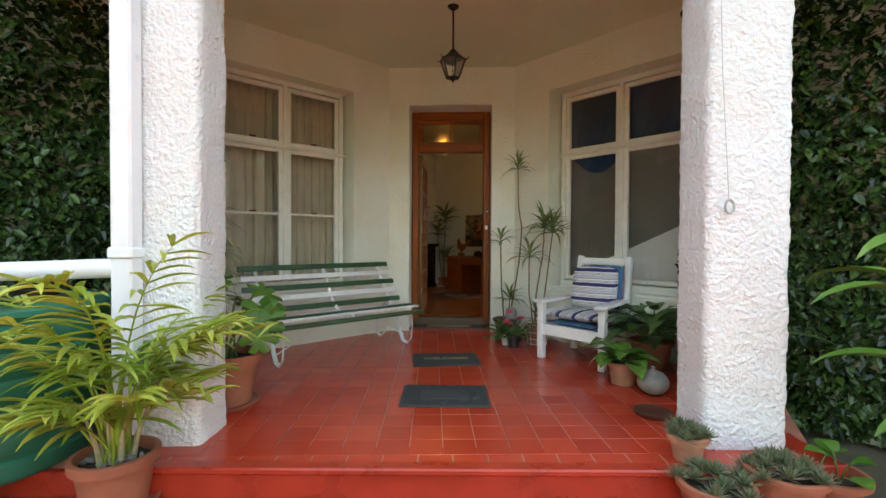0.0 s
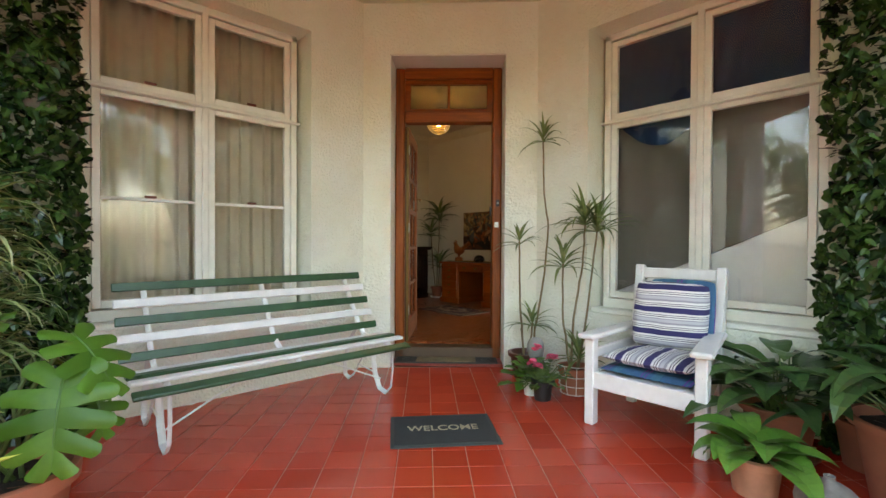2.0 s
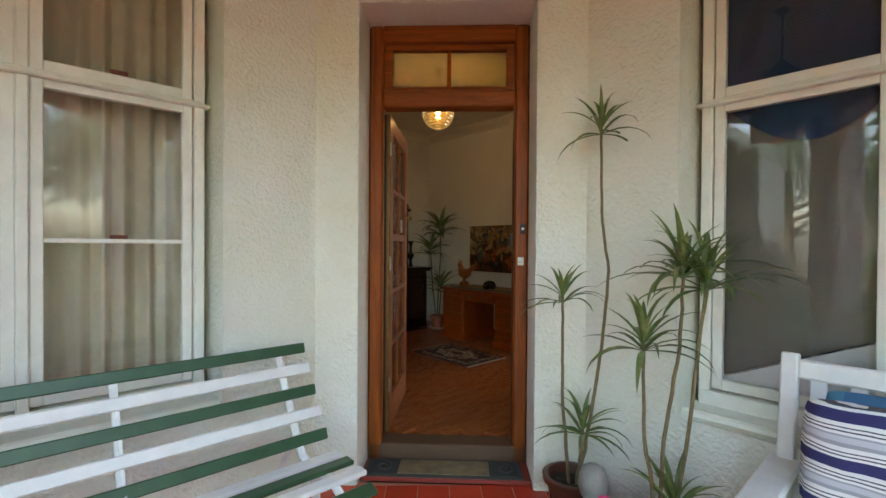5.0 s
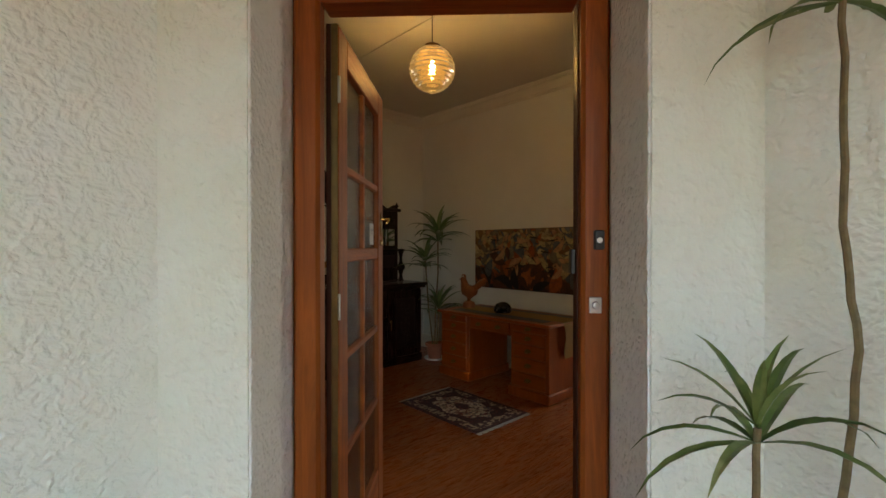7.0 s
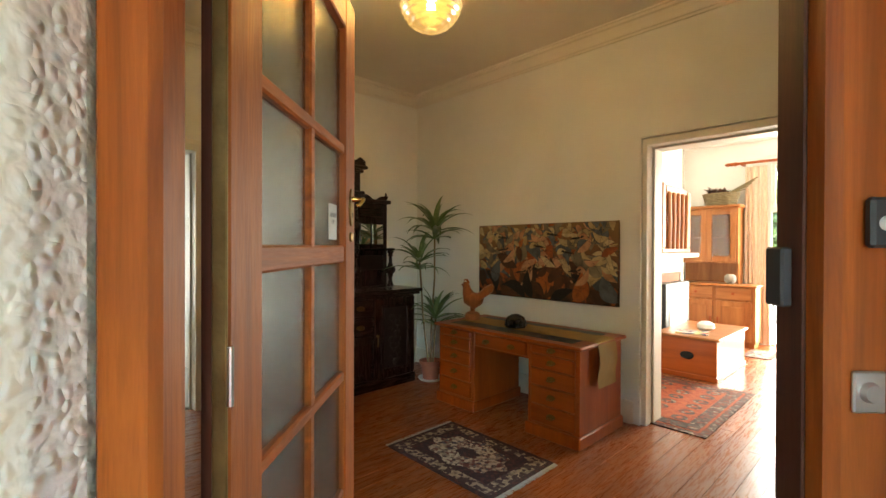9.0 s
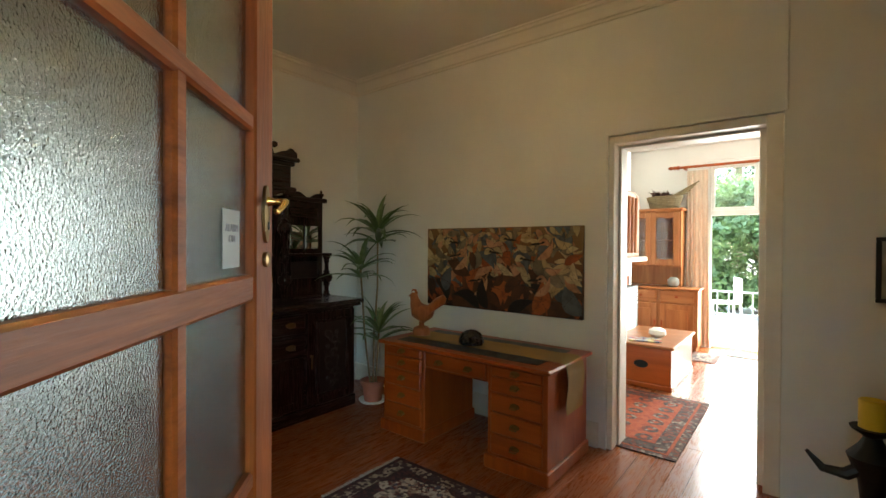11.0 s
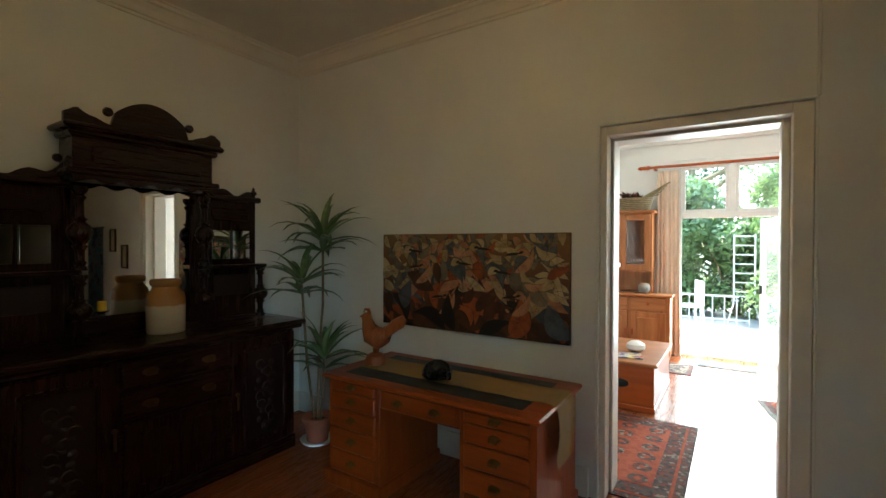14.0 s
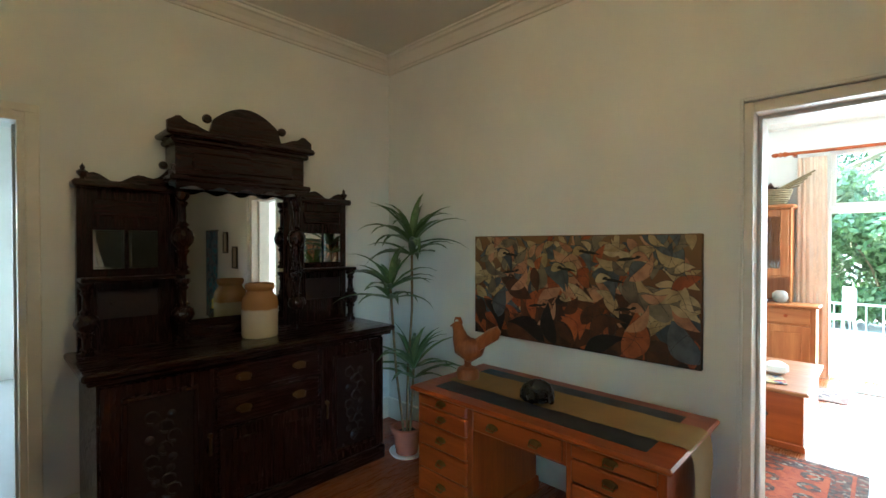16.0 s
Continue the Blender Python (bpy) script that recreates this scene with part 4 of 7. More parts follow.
def dracaena(x, y, stems, seed, label, r0, r1, h, mat, wire=False):
    rnd = random.Random(seed)
    t = thing("dracaena_plant", pose(x, y, 0), label, "potted plant")
    top = pot_parts(t, r0, r1, h, mat)
    for path, n, ln in stems:
        pts = [Vector(p) for p in path]
        fine = []
        for a, b in zip(pts, pts[1:]):
            for i in range(6):
                q = a.lerp(b, i / 6)
                fine.append(q + Vector((0.008 * noise.noise(q * 14), 0.008 * noise.noise(q * 14 + Vector((5, 5, 5))), 0)))
        fine.append(pts[-1])
        part("stem", Mesh().tube(fine, [0.0095 - 0.003 * i / len(fine) for i in range(len(fine))], 7), M_STEM, t, smooth=True)
        mb = Mesh()
        head(mb, fine[-1] - Vector((0, 0, 0.03)), n // 2, ln, ln * 0.085, rnd, (0, 40), 1.1)
        head(mb, fine[-1], n - n // 2, ln * 0.85, ln * 0.085, rnd, (35, 85), 0.8)
        part("leaf_head", mb, M_DRAC, t)
    if wire:
        wm = Mesh()
        for k in range(10):
            a = k * math.pi / 5
            wm.tube([(r0 * 1.12 * math.cos(a), r0 * 1.12 * math.sin(a), 0.005), (r1 * 1.16 * math.cos(a), r1 * 1.16 * math.sin(a), h + 0.02)], 0.003, 5)
        for z in (0.01, h * 0.35, h * 0.7, h + 0.02):
            rr = (r0 + (r1 - r0) * z / h) * 1.14
            wm.tube([(rr * math.cos(q * math.pi / 12), rr * math.sin(q * math.pi / 12), z) for q in range(25)], 0.003, 5)
        wm.tube([(-0.02 + 0.05 * math.cos(q), -r1 * 1.2, 0.10 + 0.04 * math.sin(q)) for q in [i * 0.5 for i in range(13)]], 0.004, 5)
        part("wire_basket", wm, M_IRON, t, "rusty white wire basket")
    return t


def loc(x, y, *pts):
    return [(a - x, b - y, c) for a, b, c in pts]


dracaena(4.93, 4.21, [(loc(4.93, 4.21, (4.96, 4.19, 0.16), (5.02, 4.16, 0.50), (5.075, 4.13, 0.85), (5.08, 4.10, 1.25), (5.04, 4.12, 1.55), (5.03, 4.12, 1.97)), 18, 0.27),
                      (loc(4.93, 4.21, (4.92, 4.22, 0.16), (4.91, 4.25, 0.55), (4.87, 4.23, 0.80), (4.85, 4.22, 1.12)), 18, 0.27),
                      (loc(4.93, 4.21, (4.93, 4.18, 0.16), (4.95, 4.16, 0.45)), 24, 0.27)], 3, "tall dracaena with bare crooked stems in a brown pot", 0.095, 0.13, 0.21, M_BROWNPOT)
dracaena(4.87, 3.72, [(loc(4.87, 3.72, (4.86, 3.75, 0.16), (4.88, 3.74, 0.55), (4.93, 3.70, 0.95), (4.96, 3.70, 1.27)), 26, 0.36),
                      (loc(4.87, 3.72, (4.89, 3.71, 0.16), (4.93, 3.66, 0.60), (5.00, 3.62, 1.22)), 26, 0.36),
                      (loc(4.87, 3.72, (4.84, 3.74, 0.16), (4.83, 3.80, 0.55), (4.86, 3.82, 0.95)), 22, 0.32),
                      (loc(4.87, 3.72, (4.86, 3.70, 0.16), (4.87, 3.69, 0.28)), 18, 0.32)], 8, "variegated dracaena in a woven brown pot inside a wire basket", 0.09, 0.12, 0.20, M_TERRA, True)


def broad_leaf(mb, base, heading, lift, stalk, length, width, droop, rnd, n=6):
    """A stalk and an oval leaf: gives the stalk's path."""
    h, a = radians(heading), radians(lift)
    d = Vector((math.cos(h) * math.cos(a), math.sin(h) * math.cos(a), math.sin(a)))
    p = Vector(base)
    tip = p + d * stalk
    mb.blade(tip, heading + rnd.uniform(-15, 15), lift * 0.35, length, width, droop, 0.12, n, 0.0, 0.42)
    return [tuple(p), tuple(p + d * stalk * 0.5 + Vector((0, 0, 0.02))), tuple(tip)]


def leafy_pot(name, x, y, z, label, pot, n, stalk, size, mat, seed, lift=(30, 80), droop=0.9, saucer=False):
    rnd = random.Random(seed)
    t = thing(name, pose(x, y, z), label, "potted plant")
    top = pot_parts(t, *pot, saucer=saucer)
    leaves = Mesh()
    for i in range(n):
        a = rnd.uniform(0, 6.28)
        base = (0.4 * pot[0] * math.cos(a), 0.4 * pot[0] * math.sin(a), top)
        path = broad_leaf(leaves, base, i * 137.5 + rnd.uniform(-25, 25), rnd.uniform(*lift), stalk * rnd.uniform(0.6, 1.15), size[0] * rnd.uniform(0.7, 1.15), size[1] * rnd.uniform(0.8, 1.1), droop * rnd.uniform(0.6, 1.3), rnd)
        part("stalk", Mesh().tube(path, 0.004, 5), M_GREENSTEM, t)
    part("foliage", leaves, mat, t)
    return t


# flowers by the door
M_PINK = leafy("pink_petal", (0.75, 0.06, 0.16), (0.85, 0.20, 0.30), 0.6)
M_WCUP = plain("white_plastic_pot", (0.72, 0.72, 0.70), 0.5, 0.1)
leafy_pot("geranium_pot", 4.60, 3.92, 0, "bushy green geranium in a small white pot", (0.045, 0.055, 0.11, M_WCUP), 60, 0.16, (0.085, 0.08), M_MONST, 21, (5, 85), 0.5)
fp = leafy_pot("begonia_pot", 4.575, 3.80, 0, "pink flowering begonia in a black plastic pot", (0.055, 0.07, 0.14, M_BLACK), 55, 0.17, (0.07, 0.045), M_DARKLEAF, 22, (10, 85), 0.5, False)
rnd = random.Random(4)
for cx, cy, cz in ((-0.03, 0.03, 0.36), (0.05, -0.06, 0.29), (0.07, -0.02, 0.28), (-0.06, 0.0, 0.24), (-0.07, 0.04, 0.26)):
    fm = Mesh()
    for i in range(14):
        fm.blade((cx, cy, cz), i * 137, rnd.uniform(-10, 70), 0.04, 0.04, 0.6, 0.1, 3, 0.3, 0.6)
    part("blossom", fm, M_PINK, fp, "bright pink blossom")
M_STATUE = plain("weathered_stone", (0.26, 0.24, 0.21), 0.85, 0.3, 14, 0.5)
st = Mesh().lathe([(0.0, 0.0), (0.075, 0.0), (0.08, 0.05), (0.07, 0.14), (0.045, 0.19), (0.038, 0.21), (0.055, 0.235), (0.066, 0.275), (0.064, 0.32), (0.05, 0.355), (0.025, 0.372), (0.0, 0.375)], 20)
for i, p in enumerate(st.v):
    q = Vector(p)
    st.v[i] = tuple(q + Vector((-0.012, -0.006, 0)) * max(0, noise.noise(q * 30)) + Vector((0.006 * noise.noise(q * 18), 0, 0)))
tagged(part("stone_bust", st, M_STATUE, smooth=True, m=pose(4.80, 4.02, 0)), "weathered grey stone bust among the pots", "statue")

# pots beside the armchair
leafy_pot("orchid_pot", 4.26, 2.47, 0, "fleshy bright green plant in a round terracotta pot", (0.085, 0.105, 0.17, M_TERRA2), 20, 0.10, (0.26, 0.15), M_BRIGHT, 31, (30, 84), 1.15)
gourd = Mesh()
for j in range(13):
    for i in range(24):
        a, b = i * math.pi / 12, -math.pi / 2 + math.pi * j / 12
        r = 0.115 * math.cos(b) * (1 + 0.05 * math.sin(a * 2 + 1))
        gourd.v.append((r * 1.15 * math.cos(a), r * math.sin(a), 0.085 + 0.085 * math.sin(b) + (0.035 if j == 12 else 0)))
gourd.f += [(j * 24 + i, j * 24 + (i + 1) % 24, (j + 1) * 24 + (i + 1) % 24, (j + 1) * 24 + i) for j in range(12) for i in range(24)]
gourd.lathe([(0.022, 0.155), (0.018, 0.185), (0.020, 0.196), (0.0, 0.196)], 12)
tagged(part("stone_gourd", gourd, M_STATUE, smooth=True, m=pose(4.19, 2.21, 0, 0, 0, 20)), "squat grey stone gourd on the tiles", "ornament")
leafy_pot("aspidistra_pot", 4.62, 1.95, 0, "big broad-leaved plant in a large terracotta pot", (0.17, 0.24, 0.36, M_TERRA), 30, 0.28, (0.42, 0.12), M_DARKLEAF, 33, (25, 82), 0.9)
leafy_pot("peace_lily_pot", 4.80, 2.48, 0, "dark glossy leafy plant in a terracotta pot on a saucer", (0.13, 0.17, 0.24, M_TERRA), 40, 0.30, (0.34, 0.15), M_DARKLEAF, 35, (15, 80), 0.8, True)
leafy_pot("strap_leaf_pot", 4.95, 2.12, 0, "arching strap-leaved plant in a terracotta pot", (0.12, 0.16, 0.24, M_TERRA), 26, 0.10, (0.62, 0.055), M_DARKLEAF, 36, (45, 85), 1.0)
dk = thing("fallen_saucer", FRONT @ pose(1.46, 0.66, 0), "dark brown clay saucer lying on the tiles", "saucer")
part("dish", Mesh().lathe([(0, 0), (0.09, 0), (0.12, 0.03), (0.112, 0.032), (0.085, 0.010), (0, 0.010)], 24), M_BROWNPOT, dk, smooth=True)


def monstera_leaf(mb, base, heading, tilt, size, seed):
    """A heart-shaped leaf: fingers joined along the midrib and parted by slits towards the rim."""
    m = pose(*base, 0, 0, heading) @ pose(0, 0, 0, 0, tilt, 0)
    rnd = random.Random(seed)
    fingers, nu, nv = 5, 7, 4

    def point(q, u, side):
        mid = 0.02 + 0.90 * (q / fingers) ** 1.15
        th = radians(158 - 152 * (q / fingers) ** 0.9)
        rx, ry = 0.36 + 0.66 * math.cos(th), 0.54 * math.sin(th) + 0.01
        x, y = mid + (rx - mid) * u, ry * u
        z = -0.30 * x * x + 0.16 * y - 0.42 * y * y
        return x * size, side * y * size, z * size

    for side in (1, -1):
        for k in range(fingers):
            slit, n0 = rnd.uniform(0.22, 0.32), len(mb.v)
            for i in range(nu + 1):
                for j in range(nv + 1):
                    u, w = i / nu, 2 * j / nv - 1
                    gap = max(0.0, u - slit) / (1 - slit)
                    if k == 0 and w < 0 or k == fingers - 1 and w > 0:
                        gap *= 0.15
                    v = 0.5 + 0.5 * w * (1 - 0.46 * gap ** 0.6)
                    x, y, z = point(k + v, u * (1 - 0.10 * u * w * w), side)
                    mb.v.append(tuple(m @ Vector((x, y, z - 0.035 * size * w * w * u))))
            for i in range(nu):
                for j in range(nv):
                    q = n0 + i * (nv + 1) + j
                    f = (q, q + 1, q + nv + 2, q + nv + 1)
                    mb.f.append(f if side < 0 else f[::-1])
    mb.tube([tuple(m @ Vector((x * size, 0, -0.30 * x * x * size + 0.001))) for x in (0.0, 0.3, 0.6, 0.9)], [0.005, 0.004, 0.003, 0.001], 5)


mp = thing("monstera_pot", pose(1.825, 4.02, 0), "young monstera with split leaves in a terracotta pot", "potted plant")
mtop = pot_parts(mp, 0.15, 0.205, 0.33, M_TERRA, 0.06, True)
for i, (dx, dy, z, hd, tl, sz) in enumerate(((0.16, -0.14, 0.66, -112, 56, 0.30), (0.19, -0.05, 0.78, -52, 34, 0.26), (0.0, 0.10, 0.84, -150, 38, 0.18), (0.24, -0.10, 0.60, -70, 56, 0.18), (-0.12, -0.02, 0.52, 190, 42, 0.20), (0.10, 0.14, 0.70, 20, 30, 0.20))):
    mm = Mesh()
    monstera_leaf(mm, (dx, dy, z), hd, tl, sz, i)
    part("leaf", mm, M_MONST, mp, smooth=True)
    part("stalk", Mesh().tube([(0.02 * i - 0.04, 0.01, mtop), (dx * 0.4, dy * 0.4, (z + mtop) / 2 + 0.05), (dx, dy, z)], 0.008, 6), M_GREENSTEM, mp)


def areca(x, y, z):
    rnd = random.Random(17)
    t = thing("areca_palm", FRONT @ pose(x, y, z), "yellow-green areca palm in a terracotta pot with pebbles", "potted plant")
    top = pot_parts(t, 0.128, 0.168, 0.24, M_TERRA, 0.05, True)
    for i in range(26):
        a, r = rnd.uniform(0, 6.28), rnd.uniform(0.03, 0.13)
        s = rnd.uniform(0.012, 0.028)
        part("pebble", Mesh().lathe([(0, -s * 0.6), (s * 0.8, -s * 0.4), (s, 0), (s * 0.7, s * 0.4), (0, s * 0.55)], 7, pose(r * math.cos(a), r * math.sin(a), top + 0.012, 10 * i, 0, 30 * i) @ Matrix.Diagonal((1, rnd.uniform(0.6, 1), 1, 1))), M_PEBBLE, t, smooth=True)
    for i in range(9):
        a, r = i * 2.4, 0.018 + 0.006 * i
        part("stalk", Mesh().tube([(r * math.cos(a), r * math.sin(a), top - 0.02), (1.3 * r * math.cos(a), 1.3 * r * math.sin(a), top + 0.10), (2.0 * r * math.cos(a), 2.0 * r * math.sin(a), top + 0.24)], [0.014, 0.012, 0.006], 7), M_STALK, t, "pale cane stalk", True)
    for i in range(22):
        hd = i * 137.5 + rnd.uniform(-20, 20)
        h = radians(hd)
        out, side = Vector((math.cos(h), math.sin(h), 0)), Vector((-math.sin(h), math.cos(h), 0))
        p = Vector((rnd.uniform(-0.05, 0.05), rnd.uniform(-0.05, 0.05), top))
        ln, a = (rnd.uniform(0.80, 1.18), radians(rnd.uniform(72, 88))) if i < 15 else (rnd.uniform(0.50, 0.72), radians(rnd.uniform(58, 80)))
        path, n = [], 18
        bow = rnd.uniform(3.5, 7.5)
        for k in range(n + 1):
            path.append(p.copy())
            p = p + (out * math.cos(a) + Vector((0, 0, 1)) * math.sin(a)) * (ln / n)
            a -= radians(bow) * (0.2 + 1.5 * k / n)
        fr = Mesh()
        fr.tube(path, [0.008 - 0.0065 * k / n for k in range(n + 1)], 5)
        for k in range(7, n + 1):
            s = (k - 7) / (n - 7)
            for sd in (1, -1):
                hd2 = math.degrees(math.atan2(*(out * (0.55 + 0.6 * s) + side * sd * 0.8).yx))
                fr.blade(path[k], hd2 + rnd.uniform(-6, 6), rnd.uniform(0, 35), (0.29 - 0.12 * s) * rnd.uniform(0.9, 1.1), 0.032, rnd.uniform(0.35, 0.9), 0.35, 5, 0.01, 0.45)
        part("frond", fr, M_PALM, t)


areca(-1.40, -0.10, -0.15)
# succulents and the plants outside the pillars
def rosettes(mb, spots, size, seed):
    rnd = random.Random(seed)
    for x, y, z in spots:
        for i in range(40):
            mb.blade((x, y, z), i * 137.5, 5 + 78 * (i / 40), size * rnd.uniform(0.8, 1.15) * (1 - 0.35 * i / 40), size * 0.12, -0.35, 0.3, 3, 0.05, 0.3)


def succulents(name, m, pot, spread, n, label, seed):
    rnd = random.Random(seed)
    t = thing(name, m, label, "potted plant")
    top = pot_parts(t, *pot)
    mb = Mesh()
    rosettes(mb, [(1.1 * spread * math.sqrt(k / n) * math.cos(k * 2.4), spread * math.sqrt(k / n) * math.sin(k * 2.4), top + 0.06 - 0.05 * (k / n) + rnd.uniform(-0.01, 0.02)) for k in range(n)], 0.085, seed)
    part("foliage", mb, M_SUCC, t)


succulents("succulent_pot", FRONT @ pose(1.37, 0.09, 0), (0.065, 0.085, 0.13, M_TERRA2), 0.10, 9, "grey-green succulents in a pale clay pot on the step", 1)
succulents("succulent_bowl", FRONT @ pose(1.36, -0.16, -0.15), (0.12, 0.15, 0.17, M_TERRA), 0.16, 12, "clump of grey-green spiky succulents below the step", 2)
succulents("succulent_bowl", FRONT @ pose(1.72, -0.10, -0.15), (0.13, 0.16, 0.20, M_TERRA), 0.17, 13, "clump of grey-green spiky succulents below the step", 3)
leafy_pot("young_plant_pot", *(FRONT @ Vector((2.02, 0.02, -0.15))), "two pale green broad leaves in a low clay pot", (0.12, 0.16, 0.13, M_TERRA), 5, 0.13, (0.13, 0.13), M_BRIGHT, 41, (40, 85), 0.6)
rnd = random.Random(6)
bg = thing("banana_plant", FRONT @ pose(2.45, -0.35, -0.30), "large arching leaves of a garden plant beside the porch", "plant")
for i, (hd, z, ln) in enumerate(((190, 1.25, 0.75), (170, 1.05, 0.7), (200, 0.9, 0.6), (150, 0.75, 0.6), (215, 1.45, 0.6), (180, 0.55, 0.5), (120, 1.1, 0.7), (60, 1.2, 0.8), (10, 1.0, 0.8))):
    lm = Mesh()
    lm.blade((0.1 * math.cos(radians(hd)), 0.1 * math.sin(radians(hd)), z), hd, 35, ln, 0.16, 1.0, 0.18, 9, 0.0, 0.4)
    part("leaf", lm, M_BRIGHT, bg)
part("stem", Mesh().tube([(0, 0, 0), (0.02, 0, 0.6), (0, 0.02, 1.45)], [0.05, 0.04, 0.02], 9), M_GREENSTEM, bg, smooth=True)

M_SPIDER = leafy("spider_plant_leaf", (0.12, 0.19, 0.05), (0.38, 0.44, 0.20), 0.5, (0.46, 0.46, 0.28))
sp = thing("spider_plant", pose(1.64, 4.36, 0), "trailing pale green spider plant in a tall pot stand", "potted plant")
part("stand", Mesh().lathe([(0.0, 0), (0.10, 0.0), (0.08, 0.04), (0.05, 0.10), (0.05, 0.60), (0.09, 0.64), (0.13, 0.82), (0.11, 0.82), (0.0, 0.79)], 20), M_TERRA, sp, smooth=True)
mb = Mesh()
rnd = random.Random(9)
for i in range(420):
    a = rnd.uniform(0, 6.28)
    z = rnd.choice((1.16, 1.05, 0.9, 0.72, 0.55)) + rnd.uniform(-0.08, 0.10)
    r = rnd.uniform(0.02, 0.14)
    mb.blade((r * math.cos(a), r * math.sin(a), z), math.degrees(a) + rnd.uniform(-35, 35), rnd.uniform(15, 75), rnd.uniform(0.24, 0.42), 0.022, rnd.uniform(1.2, 2.0), 0.2, 6)
part("foliage", mb, M_SPIDER, sp)


# ivy on the two walls beyond the windows
def ivy(name, n, box_, seed, label, m):
    """A mat of small pointed leaves over a wall: local x along the wall, y out of it, z up."""
    rng = np.random.default_rng(seed)
    x0, x1, z1, depth = box_
    x = rng.uniform(x0, x1, n)
    z = rng.uniform(-0.25, z1, n)
    lump = np.array([noise.noise(Vector((a * 1.7, 0, b * 1.7))) + 0.5 * noise.noise(Vector((a * 5, 2, b * 5))) for a, b in zip(x, z)])
    edge = np.minimum(1, np.maximum(0.15, (x1 - x) / 0.15))
    y = depth * (0.55 + 0.45 * lump) * edge * rng.uniform(0.55, 1.1, n) + 0.02
    keep = (z < z1 - 0.12 + 0.25 * lump) & (x < x1 - 0.03 + 0.06 * lump)
    x, y, z = x[keep], y[keep], z[keep]
    k = len(x)
    s = rng.uniform(0.026, 0.055, k)
    # leaf: five points, folded on its midrib, hanging tip down
    shape = np.array([(0, 0.0, 0.5), (0.42, 0.12, 0.15), (0.30, 0.10, -0.45), (0, 0.02, -1.0), (-0.30, 0.10, -0.45), (-0.42, 0.12, 0.15)])
    shape[:, 2] += 0.3
    yaw, tilt, roll = rng.uniform(-0.9, 0.9, k), rng.uniform(0.25, 1.35, k), rng.uniform(-0.9, 0.9, k)
    p = shape[None] * s[:, None, None] * 1.25
    cr, sr = np.cos(roll)[:, None], np.sin(roll)[:, None]
    p = np.stack([p[..., 0] * cr - p[..., 2] * sr, p[..., 1], p[..., 0] * sr + p[..., 2] * cr], -1)
    ct, stt = np.cos(tilt)[:, None], np.sin(tilt)[:, None]
    p = np.stack([p[..., 0], p[..., 1] * ct - p[..., 2] * stt, p[..., 1] * stt + p[..., 2] * ct], -1)
    cy, sy = np.cos(yaw)[:, None], np.sin(yaw)[:, None]
    p = np.stack([p[..., 0] * cy - p[..., 1] * sy, p[..., 0] * sy + p[..., 1] * cy, p[..., 2]], -1)
    p += np.stack([x, y, z], -1)[:, None]
    base = np.arange(k)[:, None] * 6
    faces = np.concatenate([base + np.array([0, 3, 2, 1]), base + np.array([0, 5, 4, 3])])
    me = bpy.data.meshes.new(name)
    me.from_pydata(p.reshape(-1, 3).tolist(), [], faces.tolist())
    return tagged(part(name, me, M_IVY, m=m), label, "ivy", kind="stuff")


LEFTWALL = Matrix(((1, 0, 0, 0), (0, -1, 0, LW_Y), (0, 0, 1, 0), (0, 0, 0, 1)))
RIGHTWALL = Matrix(((0, -1, 0, RW_X), (1, 0, 0, 0), (0, 0, 1, 0), (0, 0, 0, 1)))
ivy("ivy_wall", 34000, (-2.2, 2.19, 3.15, 0.26), 5, "dense dark green ivy covering the house wall", LEFTWALL)
ivy("ivy_wall", 34000, (-2.2, 2.39, 3.15, 0.26), 6, "dense dark green ivy covering the house wall", RIGHTWALL)

# water tank, pipes, lantern and cord
M_TANK = plain("green_tank_plastic", (0.012, 0.16, 0.10), 0.4, 0.12, 4, 0.15)
tk = thing("water_tank", FRONT @ pose(-2.22, 0.10, -0.15), "ribbed dark green plastic water tank", "water tank")
pr = [(0.0, 0.12), (0.42, 0.12)]
for i in range(6):
    z = 0.14 + i * 0.125
    pr += [(0.46 + 0.012 * i, z), (0.475 + 0.012 * i, z + 0.02), (0.475 + 0.012 * i, z + 0.085), (0.462 + 0.012 * i, z + 0.10)]
pr += [(0.54, 0.88), (0.56, 0.90), (0.56, 0.925), (0.50, 0.93), (0.0, 0.935)]
part("body", Mesh().lathe(pr, 48), M_TANK, tk, smooth=True)
part("lid", Mesh().lathe([(0.0, 0.93), (0.30, 0.93), (0.30, 0.955), (0.27, 0.965), (0.0, 0.97)], 32), M_BLACK, tk, "black round lid", True)
for a in (0.6, 2.2, 3.8, 5.4):
    part("foot", Mesh().box(-0.05, 0.05, -0.05, 0.05, 0.0, 0.13, 0.008), M_BLACK, tk, m=pose(0.36 * math.cos(a), 0.36 * math.sin(a), 0))
M_PVC = plain("white_pipe", (0.80, 0.81, 0.82), 0.35, 0.05, 6, 0.1)
dp = thing("downpipe", FRONT @ pose(0, 0, 0), "white square downpipe with a sloping branch over the tank", "pipe")
part("pipe", Mesh().box(-1.555, -1.445, 0.075, 0.175, -0.15, 3.1, 0.012), M_PVC, dp)
part("branch", Mesh().tube([(-1.50, 0.125, 0.955), (-2.0, 0.12, 0.935), (-3.0, 0.10, 0.90)], 0.05, 14), M_PVC, dp, smooth=True)
part("collar", Mesh().box(-1.565, -1.435, 0.065, 0.18, 1.0, 1.06, 0.01), M_PVC, dp)
